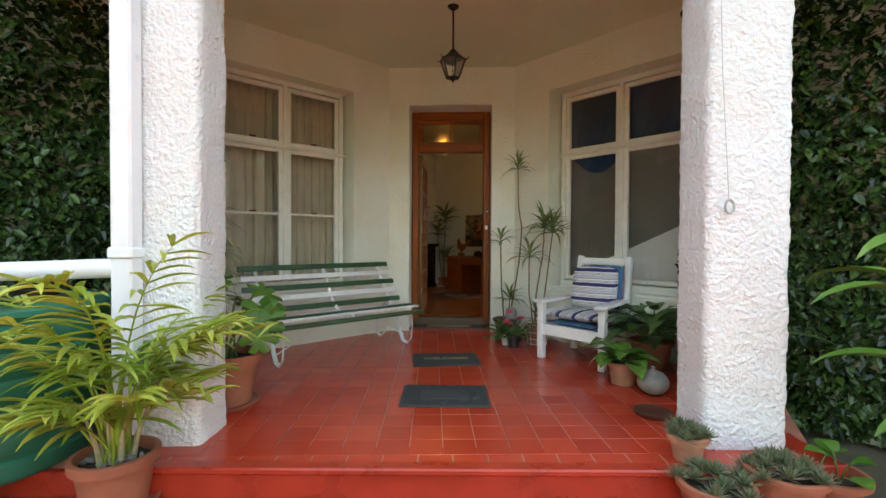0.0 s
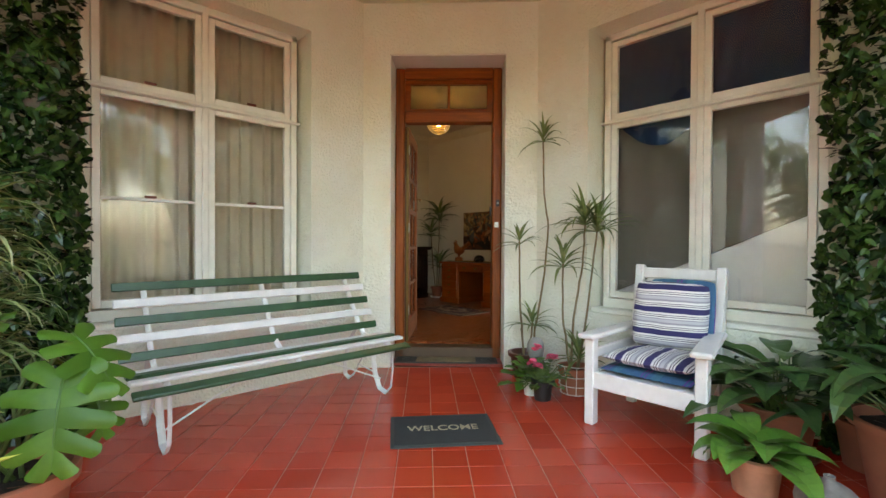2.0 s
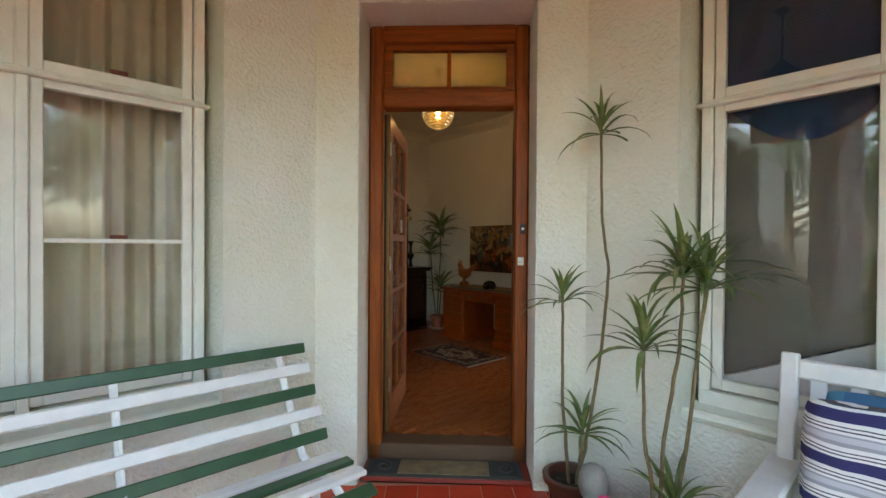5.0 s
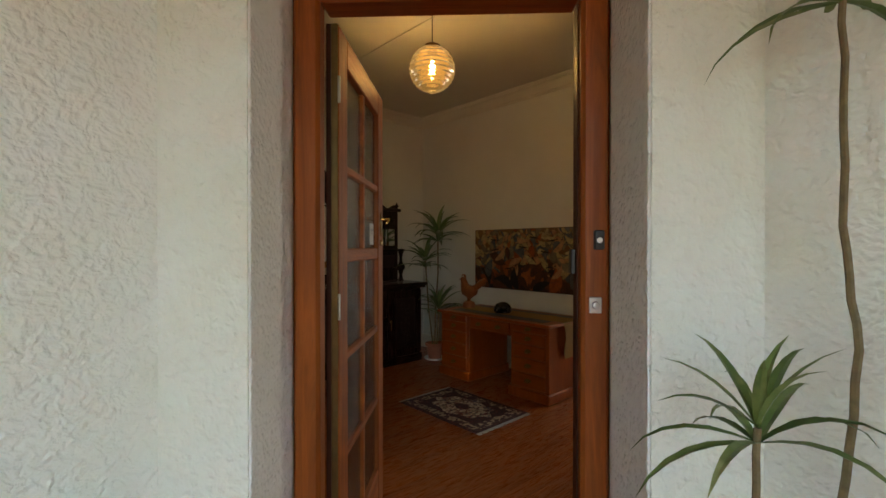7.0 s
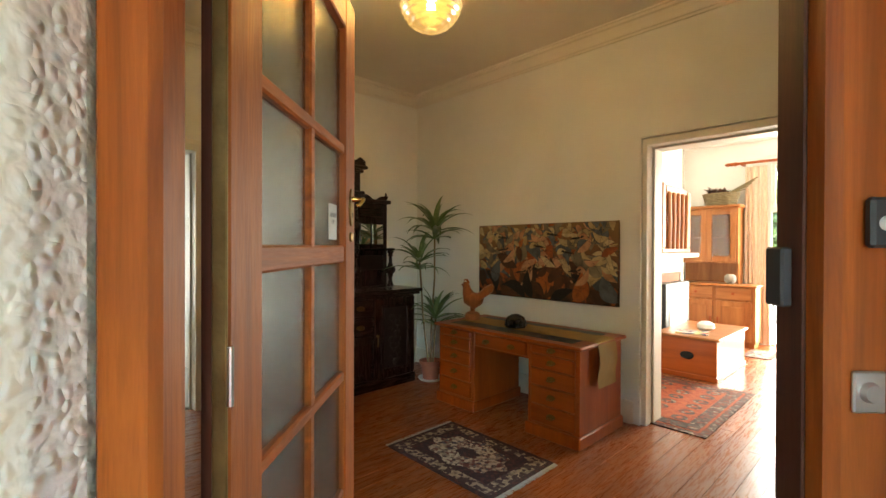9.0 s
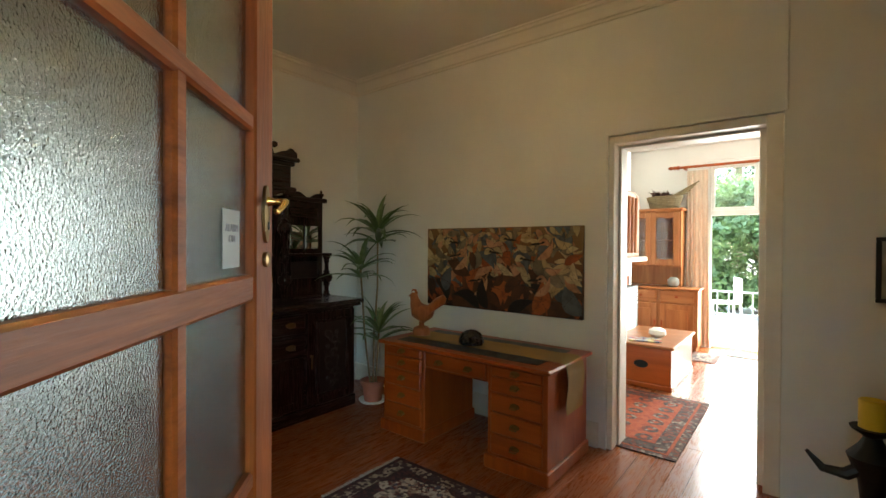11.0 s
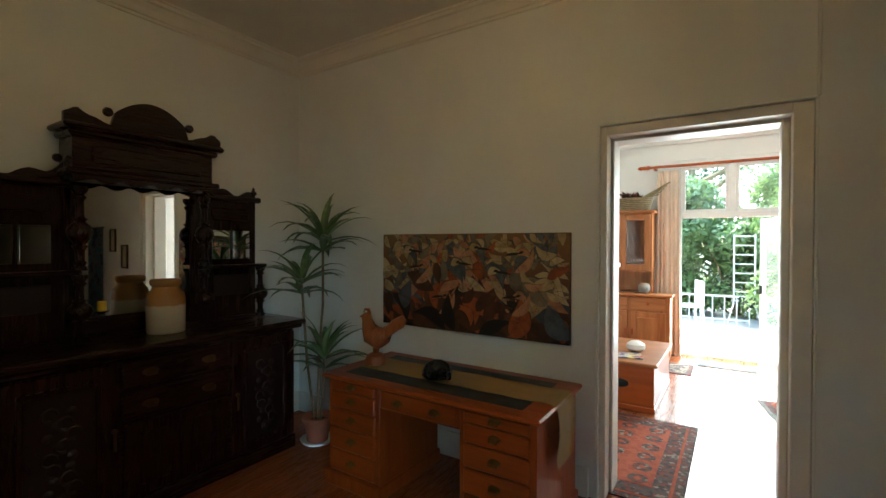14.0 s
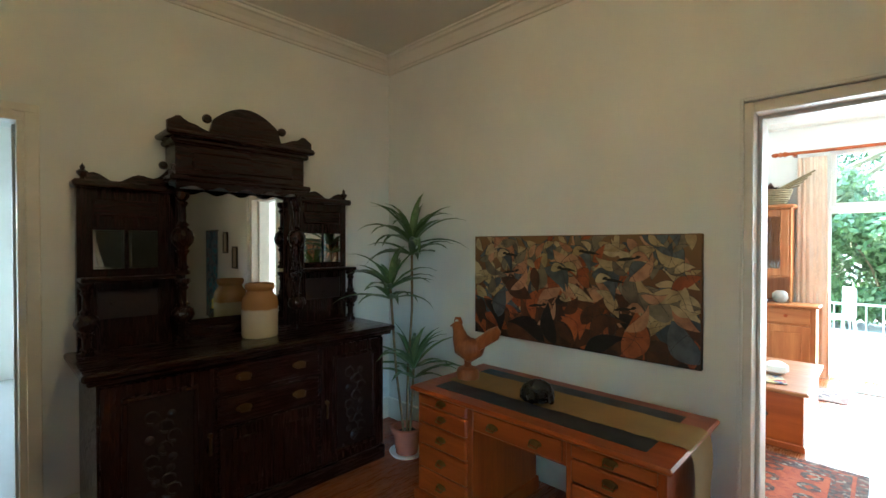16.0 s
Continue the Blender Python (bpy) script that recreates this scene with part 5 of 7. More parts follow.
M_WROUGHT = plain("black_wrought_iron", (0.015, 0.015, 0.014), 0.5, 0.2, 20, 0.3, metal=0.6)
ln = thing("porch_lantern", pose(3.665, 3.785, 2.517), "black wrought-iron hexagonal lantern on a rod from the ceiling", "lamp")
part("canopy", Mesh().lathe([(0.0, 0.655), (0.035, 0.66), (0.052, 0.683), (0.0, 0.684)], 20), M_WROUGHT, ln, smooth=True)
part("rod", Mesh().tube([(0, 0, 0.27), (0, 0, 0.66)], 0.008, 8), M_WROUGHT, ln)
part("roof", Mesh().lathe([(0.018, 0.30), (0.03, 0.285), (0.05, 0.262), (0.09, 0.225), (0.128, 0.205), (0.128, 0.198), (0.0, 0.205)], 6), M_WROUGHT, ln)
for k in range(6):
    a = k * math.pi / 3
    part("bar", Mesh().tube([(0.115 * math.cos(a), 0.115 * math.sin(a), 0.20), (0.06 * math.cos(a), 0.06 * math.sin(a), 0.045)], 0.006, 5), M_WROUGHT, ln)
    part("scroll", Mesh().tube([(0.128 * math.cos(a), 0.128 * math.sin(a), 0.20), (0.142 * math.cos(a), 0.142 * math.sin(a), 0.207), (0.146 * math.cos(a), 0.146 * math.sin(a), 0.222)], 0.004, 5), M_WROUGHT, ln)
    b = a + math.pi / 3
    part("pane", Mesh().add([(0.112 * math.cos(a), 0.112 * math.sin(a), 0.195), (0.112 * math.cos(b), 0.112 * math.sin(b), 0.195), (0.058 * math.cos(b), 0.058 * math.sin(b), 0.05), (0.058 * math.cos(a), 0.058 * math.sin(a), 0.05)], [(0, 1, 2, 3)]), glass("lantern_glass", 0.25), ln)
part("base", Mesh().lathe([(0.0, 0.0), (0.006, 0.004), (0.010, 0.02), (0.02, 0.028), (0.062, 0.042), (0.064, 0.05), (0.0, 0.052)], 6), M_WROUGHT, ln)
cd = thing("hanging_cord", FRONT @ pose(1.575, 0.165, 0), "thin dark cord with a small metal hook hanging on the pillar", "cord")
part("cord", Mesh().tube([(-0.03, 0.01, 2.75), (-0.01, 0.0, 2.0), (0.03, -0.006, 1.32)], 0.0022, 6), M_STEEL, cd)
part("hook", Mesh().tube([(0.03 + 0.022 * math.cos(q), -0.012, 1.285 + 0.036 * math.sin(q)) for q in [i * 0.5 for i in range(14)]], 0.006, 6), M_STEEL, cd)
dc = thing("navy_drape", pose(0, 0, 0), "dark navy cloth hung behind the upper window panes", "curtain")
M_NAVYCLOTH = plain("navy_cloth", (0.009, 0.042, 0.105), 0.9, 0.25, 6, 0.5, 200)
nv = Mesh()
for j in range(15):
    for i in range(41):
        y, s = 2.36 + 1.42 * i / 40, j / 14
        low = 2.10 - 0.24 * max(0, math.sin((y - 3.0) / 0.72 * math.pi)) if y > 3.0 else 2.13
        z = 2.76 + (low - 2.76) * s
        nv.v.append((5.462 + 0.016 * math.sin(y * 19 + 2 * s) + 0.012 * math.sin(y * 43 + z * 12), y, z))
nv.f += [(j * 41 + i, j * 41 + i + 1, (j + 1) * 41 + i + 1, (j + 1) * 41 + i) for j in range(14) for i in range(40)]
part("cloth", nv, M_NAVYCLOTH, dc, smooth=True)

# ---- stair hall behind the second window ----
sh = tagged(new("staircase"), "white boarded staircase with dark treads and white balusters", "stairs", kind="structure")
part("side_panel", Mesh().prism([(-3.9, FLOOR_IN), (-3.9, 0.62), (-0.0, 2.42), (-0.0, FLOOR_IN)], 0.03, Matrix(((0, 1, 0, 5.50), (-1, 0, 0, 0), (0, 0, 1, 0), (0, 0, 0, 1)))), M_WHITE, sh, "white boarded side")
# added sheet behind the glass, stands in for the window's flat grey look
part("partition", Mesh().prism([(-3.9, 0.63), (-3.9, 2.79), (-2.2, 2.79), (-2.2, 1.41)], 0.02, Matrix(((0, 1, 0, 5.505), (-1, 0, 0, 0), (0, 0, 1, 0), (0, 0, 0, 1)))), plain("flat_grey_sheet", (0.20, 0.185, 0.15), 0.7, 0.1, 2, 0.2), sh, "added flat grey sheet behind the glass above the stair side")
M_DARKSTAIR = wood("dark_stair_wood", (0.03, 0.012, 0.006), (0.09, 0.035, 0.015), 0.4, 0)
for i in range(14):
    part("step", Mesh().box(5.54, 6.50, 4.0 - 0.30 * (i + 1), 4.0 - 0.30 * i, FLOOR_IN, FLOOR_IN + 0.18 * (i + 1), 0.006), M_DARKSTAIR, sh)
    for k in (0, 1):
        y = 4.0 - 0.30 * i - 0.08 - 0.15 * k
        part("baluster", Mesh().tube([(6.47, y, FLOOR_IN + 0.18 * (i + 1)), (6.47, y, FLOOR_IN + 0.18 * (i + 1) + 0.80 + 0.09 * k)], 0.014, 6), M_WHITE, sh)
part("handrail", Mesh().tube([(6.47, 4.02, FLOOR_IN + 0.98), (6.47, -0.2, FLOOR_IN + 3.5)], 0.03, 8), M_WHITE, sh)
part("newel", Mesh().box(6.42, 6.52, 4.0, 4.10, FLOOR_IN, FLOOR_IN + 1.15, 0.01), M_WHITE, sh)
M_BATIK = Nodes("blue_batik_cloth")
v = M_BATIK.node("ShaderNodeTexVoronoi", Vector=M_BATIK.coord(), Scale=9.0)
M_BATIK = M_BATIK.done(M_BATIK.ramp(v.outputs["Distance"], [(0.0, (0.02, 0.10, 0.20)), (0.3, (0.03, 0.22, 0.32)), (0.5, (0.20, 0.16, 0.22)), (0.7, (0.02, 0.08, 0.16))]), 0.9)
wh = thing("wall_hanging", pose(PX - 0.03, 3.60, 1.05), "blue patterned batik cloth hanging on the wall", "wall hanging")
part("cloth", Mesh().box(-0.006, 0.0, -0.30, 0.30, -0.65, 0.75, 0.002), M_BATIK, wh)
part("rod", Mesh().tube([(0, -0.33, 0.76), (0, 0.33, 0.76)], 0.010, 8), M_WROUGHT, wh)
M_PRINT = plain("faded_print", (0.45, 0.40, 0.30), 0.8, 0.3, 12)


def picture(y, z, w, h, label):
    p = thing("framed_picture", pose(PX - 0.014, y, z), label, "picture", "small hall pictures")
    f = Mesh().box(-0.022, 0.0, -w / 2, w / 2, h / 2 - 0.02, h / 2, 0.003).box(-0.022, 0.0, -w / 2, w / 2, -h / 2, -h / 2 + 0.02, 0.003)
    f.box(-0.022, 0.0, -w / 2, -w / 2 + 0.02, -h / 2 + 0.02, h / 2 - 0.02, 0.003).box(-0.022, 0.0, w / 2 - 0.02, w / 2, -h / 2 + 0.02, h / 2 - 0.02, 0.003)
    part("frame", f, M_WROUGHT, p)
    part("print", Mesh().box(-0.010, -0.002, -w / 2 + 0.02, w / 2 - 0.02, -h / 2 + 0.02, h / 2 - 0.02), M_PRINT, p)


picture(4.66, 1.40, 0.20, 0.32, "small print in a dark frame on the hall wall")
picture(4.25, 1.62, 0.20, 0.32, "small print in a dark frame on the hall wall")
cs = thing("candle_stand", pose(7.42, 4.79, FLOOR_IN - 0.0), "black carved stand with a fat yellow candle", "candle holder")
part("stand", Mesh().lathe([(0.0, 0), (0.13, 0.0), (0.11, 0.03), (0.05, 0.07), (0.035, 0.20), (0.05, 0.34), (0.09, 0.45), (0.05, 0.50), (0.03, 0.54), (0.075, 0.57), (0.08, 0.58), (0.0, 0.58)], 20), M_WROUGHT, cs, smooth=True)
part("arm", Mesh().tube([(0.0, 0.0, 0.42), (-0.03, 0.09, 0.36), (-0.02, 0.17, 0.36), (0.0, 0.23, 0.42)], [0.03, 0.028, 0.02, 0.008], 8), M_WROUGHT, cs, smooth=True)
part("candle", Mesh().lathe([(0, 0.58), (0.05, 0.58), (0.05, 0.70), (0.044, 0.705), (0.03, 0.697), (0.0, 0.695)], 20), plain("yellow_wax", (0.70, 0.48, 0.02), 0.5, 0.1), cs, "yellow wax candle", True)

# ---- hall: globe lamp ----
gl = thing("pendant_lamp", pose(5.936, 6.379, 2.70), "amber ribbed glass globe pendant lamp, lit", "lamp")
gp = [(0.055, 0.150)]
for i in range(1, 30):
    a = math.pi * (0.12 + 0.86 * i / 29)
    gp.append((0.158 * math.sin(a) + (0.004 if i % 2 else -0.003), 0.158 * math.cos(a)))
globe = Mesh().lathe(gp + [(0.03, -0.160), (0.0, -0.161)], 40)
globe.f = globe.f[:-2]
M_AMBER = glass("amber_ribbed_glass", 0.08, (1.0, 0.66, 0.26), 0.3)
for sock, val in (("Emission Color", (1.0, 0.55, 0.16, 1)), ("Emission Strength", 0.022)):
    M_AMBER.node_tree.nodes["Principled BSDF"].inputs[sock].default_value = val
gob = part("globe", globe, M_AMBER, gl, "amber ribbed glass globe", True)
gob.visible_shadow = False
part("bulb", Mesh().lathe([(0.0, -0.06), (0.02, -0.052), (0.03, -0.03), (0.028, -0.0025), (0.015, 0.03), (0.013, 0.06), (0.0, 0.06)], 16), emitter("bulb_glow", (1.0, 0.62, 0.25), 10.0), gl, "glowing bulb", True)
part("cap", Mesh().lathe([(0.0, 0.14), (0.06, 0.14), (0.058, 0.165), (0.02, 0.185), (0.0, 0.19)], 20), M_BRASS, gl, smooth=True)
part("cord", Mesh().tube([(0, 0, 0.185), (0, 0, CEIL_IN - 2.70)], 0.004, 6), M_BLACK, gl)
part("ceiling_rose", Mesh().lathe([(0.0, CEIL_IN - 2.70 - 0.03), (0.025, CEIL_IN - 2.73), (0.035, CEIL_IN - 2.70), (0, CEIL_IN - 2.70)], 16), M_BLACK, gl, smooth=True)

# ---- hall: dresser ----
M_MAHOG = wood("dark_mahogany", (0.017, 0.0045, 0.0025), (0.023, 0.0060, 0.0033), 0.24, 0, 8, 0.35)
M_MAHOGV = wood("dark_mahogany_upright", (0.017, 0.0045, 0.0025), (0.023, 0.0060, 0.0033), 0.24, 2, 8, 0.35)
M_CARVED = plain("carved_dark_wood", (0.018, 0.007, 0.005), 0.35, 0.4, 25, 1.0, 45)
kk = Nodes("mirror_silver")
M_MIRROR = kk.done((0.88, 0.90, 0.88), 0.02, Metallic=1.0)


def turned(mb, x, y, z0, z1, r):
    """A turned column with a bulb in its middle."""
    h = z1 - z0
    pr = [(0.0, 0), (r * 0.9, 0), (r * 0.9, 0.04), (r * 0.55, 0.06), (r * 0.8, 0.09), (r * 0.5, 0.12), (r * 0.55, 0.24), (r * 0.9, 0.29), (r * 0.6, 0.31), (r * 1.25, 0.38), (r * 1.45, 0.45), (r * 1.2, 0.53), (r * 0.6, 0.58), (r * 0.85, 0.61), (r * 0.5, 0.64), (r * 0.45, 0.82), (r * 0.75, 0.87), (r * 0.5, 0.90), (r * 0.9, 0.95), (r * 0.9, 1.0), (0.0, 1.0)]
    mb.lathe([(a, z0 + b * h) for a, b in pr], 14, None, x, y)


def dresser():
    d = thing("sideboard", pose(6.455, DY, FLOOR_IN), "dark carved mahogany mirror-back sideboard with drawers and turned columns", "sideboard")
    W2, F = 0.80, -0.565
    TOP = 1.045 - FLOOR_IN
    part("plinth", Mesh().box(-W2, W2, F, -0.03, 0.0, 0.09, 0.006), M_MAHOG, d)
    part("body", Mesh().box(-W2 + 0.01, W2 - 0.01, F + 0.02, -0.03, 0.09, TOP - 0.045, 0.004), M_MAHOG, d)
    part("top", Mesh().box(-W2 - 0.05, W2 + 0.05, F - 0.055, -0.025, TOP - 0.035, TOP, 0.010).box(-W2 - 0.03, W2 + 0.03, F - 0.035, -0.03, TOP - 0.06, TOP - 0.034, 0.008), M_MAHOG, d)
    for x0, x1 in ((-0.79, -0.30), (0.30, 0.79)):
        dr = part("door", Mesh().box(x0 + 0.01, x1 - 0.01, F - 0.004, F + 0.02, 0.11, TOP - 0.08, 0.004), M_MAHOGV, d)
        fr = Mesh().box(x0 + 0.085, x1 - 0.085, F - 0.022, F - 0.002, TOP - 0.165, TOP - 0.14, 0.006).box(x0 + 0.085, x1 - 0.085, F - 0.022, F - 0.002, 0.16, 0.185, 0.006)
        fr.box(x0 + 0.085, x0 + 0.11, F - 0.022, F - 0.002, 0.185, TOP - 0.165, 0.006).box(x1 - 0.11, x1 - 0.085, F - 0.022, F - 0.002, 0.185, TOP - 0.165, 0.006)
        part("moulding", fr, M_MAHOGV, dr)
        pn = Mesh().box(x0 + 0.11, x1 - 0.11, F - 0.008, F - 0.002, 0.185, TOP - 0.165)
        xm = (x0 + x1) / 2
        for k in range(9):
            z = 0.24 + k * 0.052
            pn.tube([(xm + 0.05 * math.sin(k * 1.3) + 0.03 * math.cos(q), F - 0.010, z + 0.03 * math.sin(q)) for q in [i * 0.7 for i in range(8)]], 0.007, 5)
            pn.lathe([(0.0, -0.006), (0.022, 0.0), (0.010, 0.008), (0, 0.009)], 8, pose(xm - 0.05 * math.sin(k * 1.3), F - 0.008, z, 90, 0, 0))
        part("carved_panel", pn, M_CARVED, dr, "dark carved floral panel", True)
        part("key", Mesh().tube([(x1 - 0.035 if x0 < 0 else x0 + 0.035, F - 0.012, 0.50), (x1 - 0.035 if x0 < 0 else x0 + 0.035, F - 0.03, 0.50)], 0.012, 8).box((x1 if x0 < 0 else x0 + 0.07) - 0.042, (x1 if x0 < 0 else x0 + 0.07) - 0.028, F - 0.03, F - 0.022, 0.40, 0.49, 0.004), M_BRASS, dr, "small brass key with a tassel")
    for z0, z1 in ((TOP - 0.225, TOP - 0.075), (TOP - 0.395, TOP - 0.245)):
        dw_ = part("drawer", Mesh().box(-0.29, 0.29, F - 0.006, F + 0.02, z0, z1, 0.008), M_MAHOG, d)
        for x in (-0.16, 0.16):
            hm = Mesh().lathe([(0.0, -0.004), (0.034, 0.0), (0.030, 0.005), (0.0, 0.007)], 16, pose(x, F - 0.006, (z0 + z1) / 2, 90, 0, 0) @ Matrix.Diagonal((1.3, 0.62, 1, 1)))
            hm.tube([(x - 0.03, F - 0.012, (z0 + z1) / 2 + 0.002), (x - 0.025, F - 0.028, (z0 + z1) / 2 - 0.014), (x + 0.025, F - 0.028, (z0 + z1) / 2 - 0.014), (x + 0.03, F - 0.012, (z0 + z1) / 2 + 0.002)], 0.005, 6)
            part("handle", hm, M_BRASS, dw_, "brass drop handle", True)
    for x0, x1 in ((-0.28, -0.0025), (0.005, 0.28)):
        dr = part("door", Mesh().box(x0, x1, F - 0.004, F + 0.02, 0.11, TOP - 0.41, 0.006), M_MAHOGV, d)
        part("panel", Mesh().box(x0 + 0.06, x1 - 0.06, F - 0.014, F - 0.002, 0.17, TOP - 0.47, 0.010), M_MAHOGV, dr)
    # the upper part: side bays, middle bay and cornice
    Z = TOP
    B = -0.09
    for s in (-1, 1):
        x0, x1 = sorted((s * 0.385, s * 0.80))
        part("side_back", Mesh().box(x0, x1, B, -0.025, Z, Z + 0.86, 0.004), M_MAHOGV, d)
        part("side_shelf", Mesh().box(x0, x1 + (0.01 if s > 0 else 0), B - 0.13, B, Z + 0.36, Z + 0.385, 0.006), M_MAHOG, d)
        part("side_cornice", Mesh().box(x0 - 0.02, x1 + 0.02, B - 0.05, -0.02, Z + 0.845, Z + 0.885, 0.010), M_MAHOG, d)
        part("side_panel", Mesh().box(x0 + 0.07, x1 - 0.06, B - 0.014, B, Z + 0.70, Z + 0.79, 0.010), M_MAHOG, d)
        part("carved_panel", Mesh().box(x0 + 0.08, x1 - 0.06, B - 0.010, B, Z + 0.16, Z + 0.31, 0.004), M_CARVED, d)
        for k in (0, 1):
            a = x0 + 0.065 + k * 0.155
            fr = Mesh().box(a - 0.008, a + 0.143, B - 0.008, B, Z + 0.415, Z + 0.64, 0.004)
            pf_ = part("mirror_frame", fr, M_MAHOGV, d)
            part("mirror", Mesh().box(a, a + 0.135, B - 0.012, B - 0.009, Z + 0.425, Z + 0.63, 0.0).box(a + 0.008, a + 0.127, B - 0.0145, B - 0.011, Z + 0.433, Z + 0.622, 0.003), M_MIRROR, pf_, "small bevelled mirror")
        # scrolled crest above the side bay
        ol = [(s * (0.78 - 0.39 * i / 16), Z + 0.885 + 0.02 + 0.022 * math.sin(i * 0.8) + 0.075 * max(0, (i - 9) / 7) ** 1.5) for i in range(17)]
        ol = [(s * 0.78, Z + 0.88)] + ol + [(s * 0.39, Z + 0.88)]
        part("side_crest", Mesh().prism(ol if s < 0 else ol[::-1], 0.022, pose(0, B - 0.015, 0)), M_MAHOG, d)
        part("scroll", Mesh().lathe([(0, -0.016), (0.020, -0.014), (0.024, 0), (0.020, 0.014), (0, 0.016)], 14, pose(s * 0.415, B - 0.01, Z + 1.00, 90, 0, 0)), M_MAHOG, d, smooth=True)
        part("finial", Mesh().lathe([(0, 0), (0.022, 0), (0.010, 0.012), (0.024, 0.030), (0.026, 0.042), (0.010, 0.055), (0.012, 0.066), (0.0, 0.085)], 12, pose(s * 0.775, B - 0.01, Z + 0.883)), M_MAHOG, d, smooth=True)
        tm = Mesh()
        turned(tm, s * 0.345, B - 0.10, Z, Z + 0.36, 0.042)
        turned(tm, s * 0.345, B - 0.10, Z + 0.385, Z + 0.845, 0.042)
        part("column", tm, M_MAHOGV, d, smooth=True)
        tm = Mesh()
        turned(tm, s * 0.775, B - 0.095, Z, Z + 0.36, 0.038)
        part("column", tm, M_MAHOGV, d, smooth=True)
        part("stile", Mesh().box(*sorted((s * 0.30, s * 0.385)), B, -0.025, Z, Z + 0.88, 0.004), M_MAHOGV, d)
    part("mirror_rail", Mesh().box(-0.30, 0.30, B, -0.025, Z, Z + 0.105, 0.006).box(-0.30, 0.30, B + 0.032, -0.025, Z + 0.105, Z + 0.88), M_MAHOG, d)
    part("mirror", Mesh().box(-0.30, 0.30, -0.005, 0.005, Z + 0.105, Z + 0.88), M_MIRROR, d, "large rectangular mirror", m=pose(0, B + 0.016, 0, 0, 0, -1.3))
    # hood over the mirror
    valance = [(-0.385, 0.94), (-0.385, 0.86)] + [(-0.30 + 0.6 * i / 24, 0.875 + 0.012 * math.cos(i * math.pi / 3)) for i in range(25)] + [(0.385, 0.86), (0.385, 0.94)]
    part("valance", Mesh().prism([(x, Z + z) for x, z in valance][::-1], 0.025, pose(0, B - 0.15, 0)), M_MAHOG, d)
    part("hood", Mesh().box(-0.42, 0.42, B - 0.165, -0.02, Z + 0.905, Z + 0.94, 0.010).box(-0.385, 0.385, B - 0.13, -0.02, Z + 0.94, Z + 1.12, 0.006), M_MAHOG, d)
    part("hood_panel", Mesh().box(-0.30, 0.30, B - 0.142, B - 0.128, Z + 0.975, Z + 1.075, 0.008), M_MAHOG, d)
    part("cornice", Mesh().box(-0.44, 0.44, B - 0.19, -0.02, Z + 1.15, Z + 1.185, 0.012).box(-0.41, 0.41, B - 0.16, -0.02, Z + 1.115, Z + 1.152, 0.012), M_MAHOG, d)
    n = 40
    crest = []
    for i in range(n + 1):
        x = -0.43 + 0.86 * i / n
        a = abs(x)
        if a < 0.21:
            z = 1.255 + 0.115 * math.cos(a / 0.21 * math.pi / 2) ** 0.8
        else:
            z = 1.200 + 0.062 * math.exp(-((a - 0.375) / 0.040) ** 2) + 0.030 * math.exp(-((a - 0.30) / 0.05) ** 2) + 0.022 * math.exp(-((a - 0.43) / 0.03) ** 2)
        crest.append((x, Z + z))
    part("crest", Mesh().prism([(0.43, Z + 1.18), (-0.43, Z + 1.18)][::-1] + crest[::-1], 0.025, pose(0, B - 0.15, 0)), M_MAHOG, d, "carved scrolled pediment")
    for s in (-1, 1):
        part("scroll", Mesh().lathe([(0, -0.018), (0.022, -0.016), (0.027, 0), (0.022, 0.016), (0, 0.018)], 14, pose(s * 0.225, B - 0.137, Z + 1.275, 90, 0, 0)), M_MAHOG, d, smooth=True)


dresser()
kj = Nodes("stoneware_glaze")
g = kj.n.new("ShaderNodeSeparateXYZ")
kj.l.new(kj.coord(), g.inputs[0])
M_JAR = kj.done(kj.mix(kj.ramp(kj.math("ADD", g.outputs[2], kj.math("MULTIPLY", kj.noise(kj.coord(), 20), 0.02)), [(0.17, (0.66, 0.56, 0.38)), (0.18, (0.40, 0.19, 0.05))]), (0.3, 0.2, 0.1), kj.math("MULTIPLY", kj.noise(kj.coord(), 60), 0.2)), 0.25)
tagged(part("stoneware_jar", Mesh().lathe([(0.0, 0.0), (0.098, 0.0), (0.103, 0.01), (0.104, 0.20), (0.098, 0.235), (0.078, 0.258), (0.072, 0.275), (0.082, 0.285), (0.086, 0.305), (0.080, 0.318), (0.066, 0.316), (0.066, 0.28), (0.0, 0.27)], 32), M_JAR, smooth=True, m=pose(6.49, 8.30, 1.047)), "stoneware jar, brown shoulder above a cream body", "jar")
# ---- hall: desk and what stands on it ----
M_OAK = wood("orange_varnished_wood", (0.25, 0.045, 0.005), (0.41, 0.086, 0.010), 0.34, 1, 12, 0.3)
M_OAKV = wood("orange_varnished_upright", (0.25, 0.045, 0.005), (0.41, 0.086, 0.010), 0.34, 2, 12, 0.3)
M_LEATHER = plain("dark_leather", (0.018, 0.022, 0.024), 0.5, 0.2, 10, 0.4, 200)
DZ = 0.672


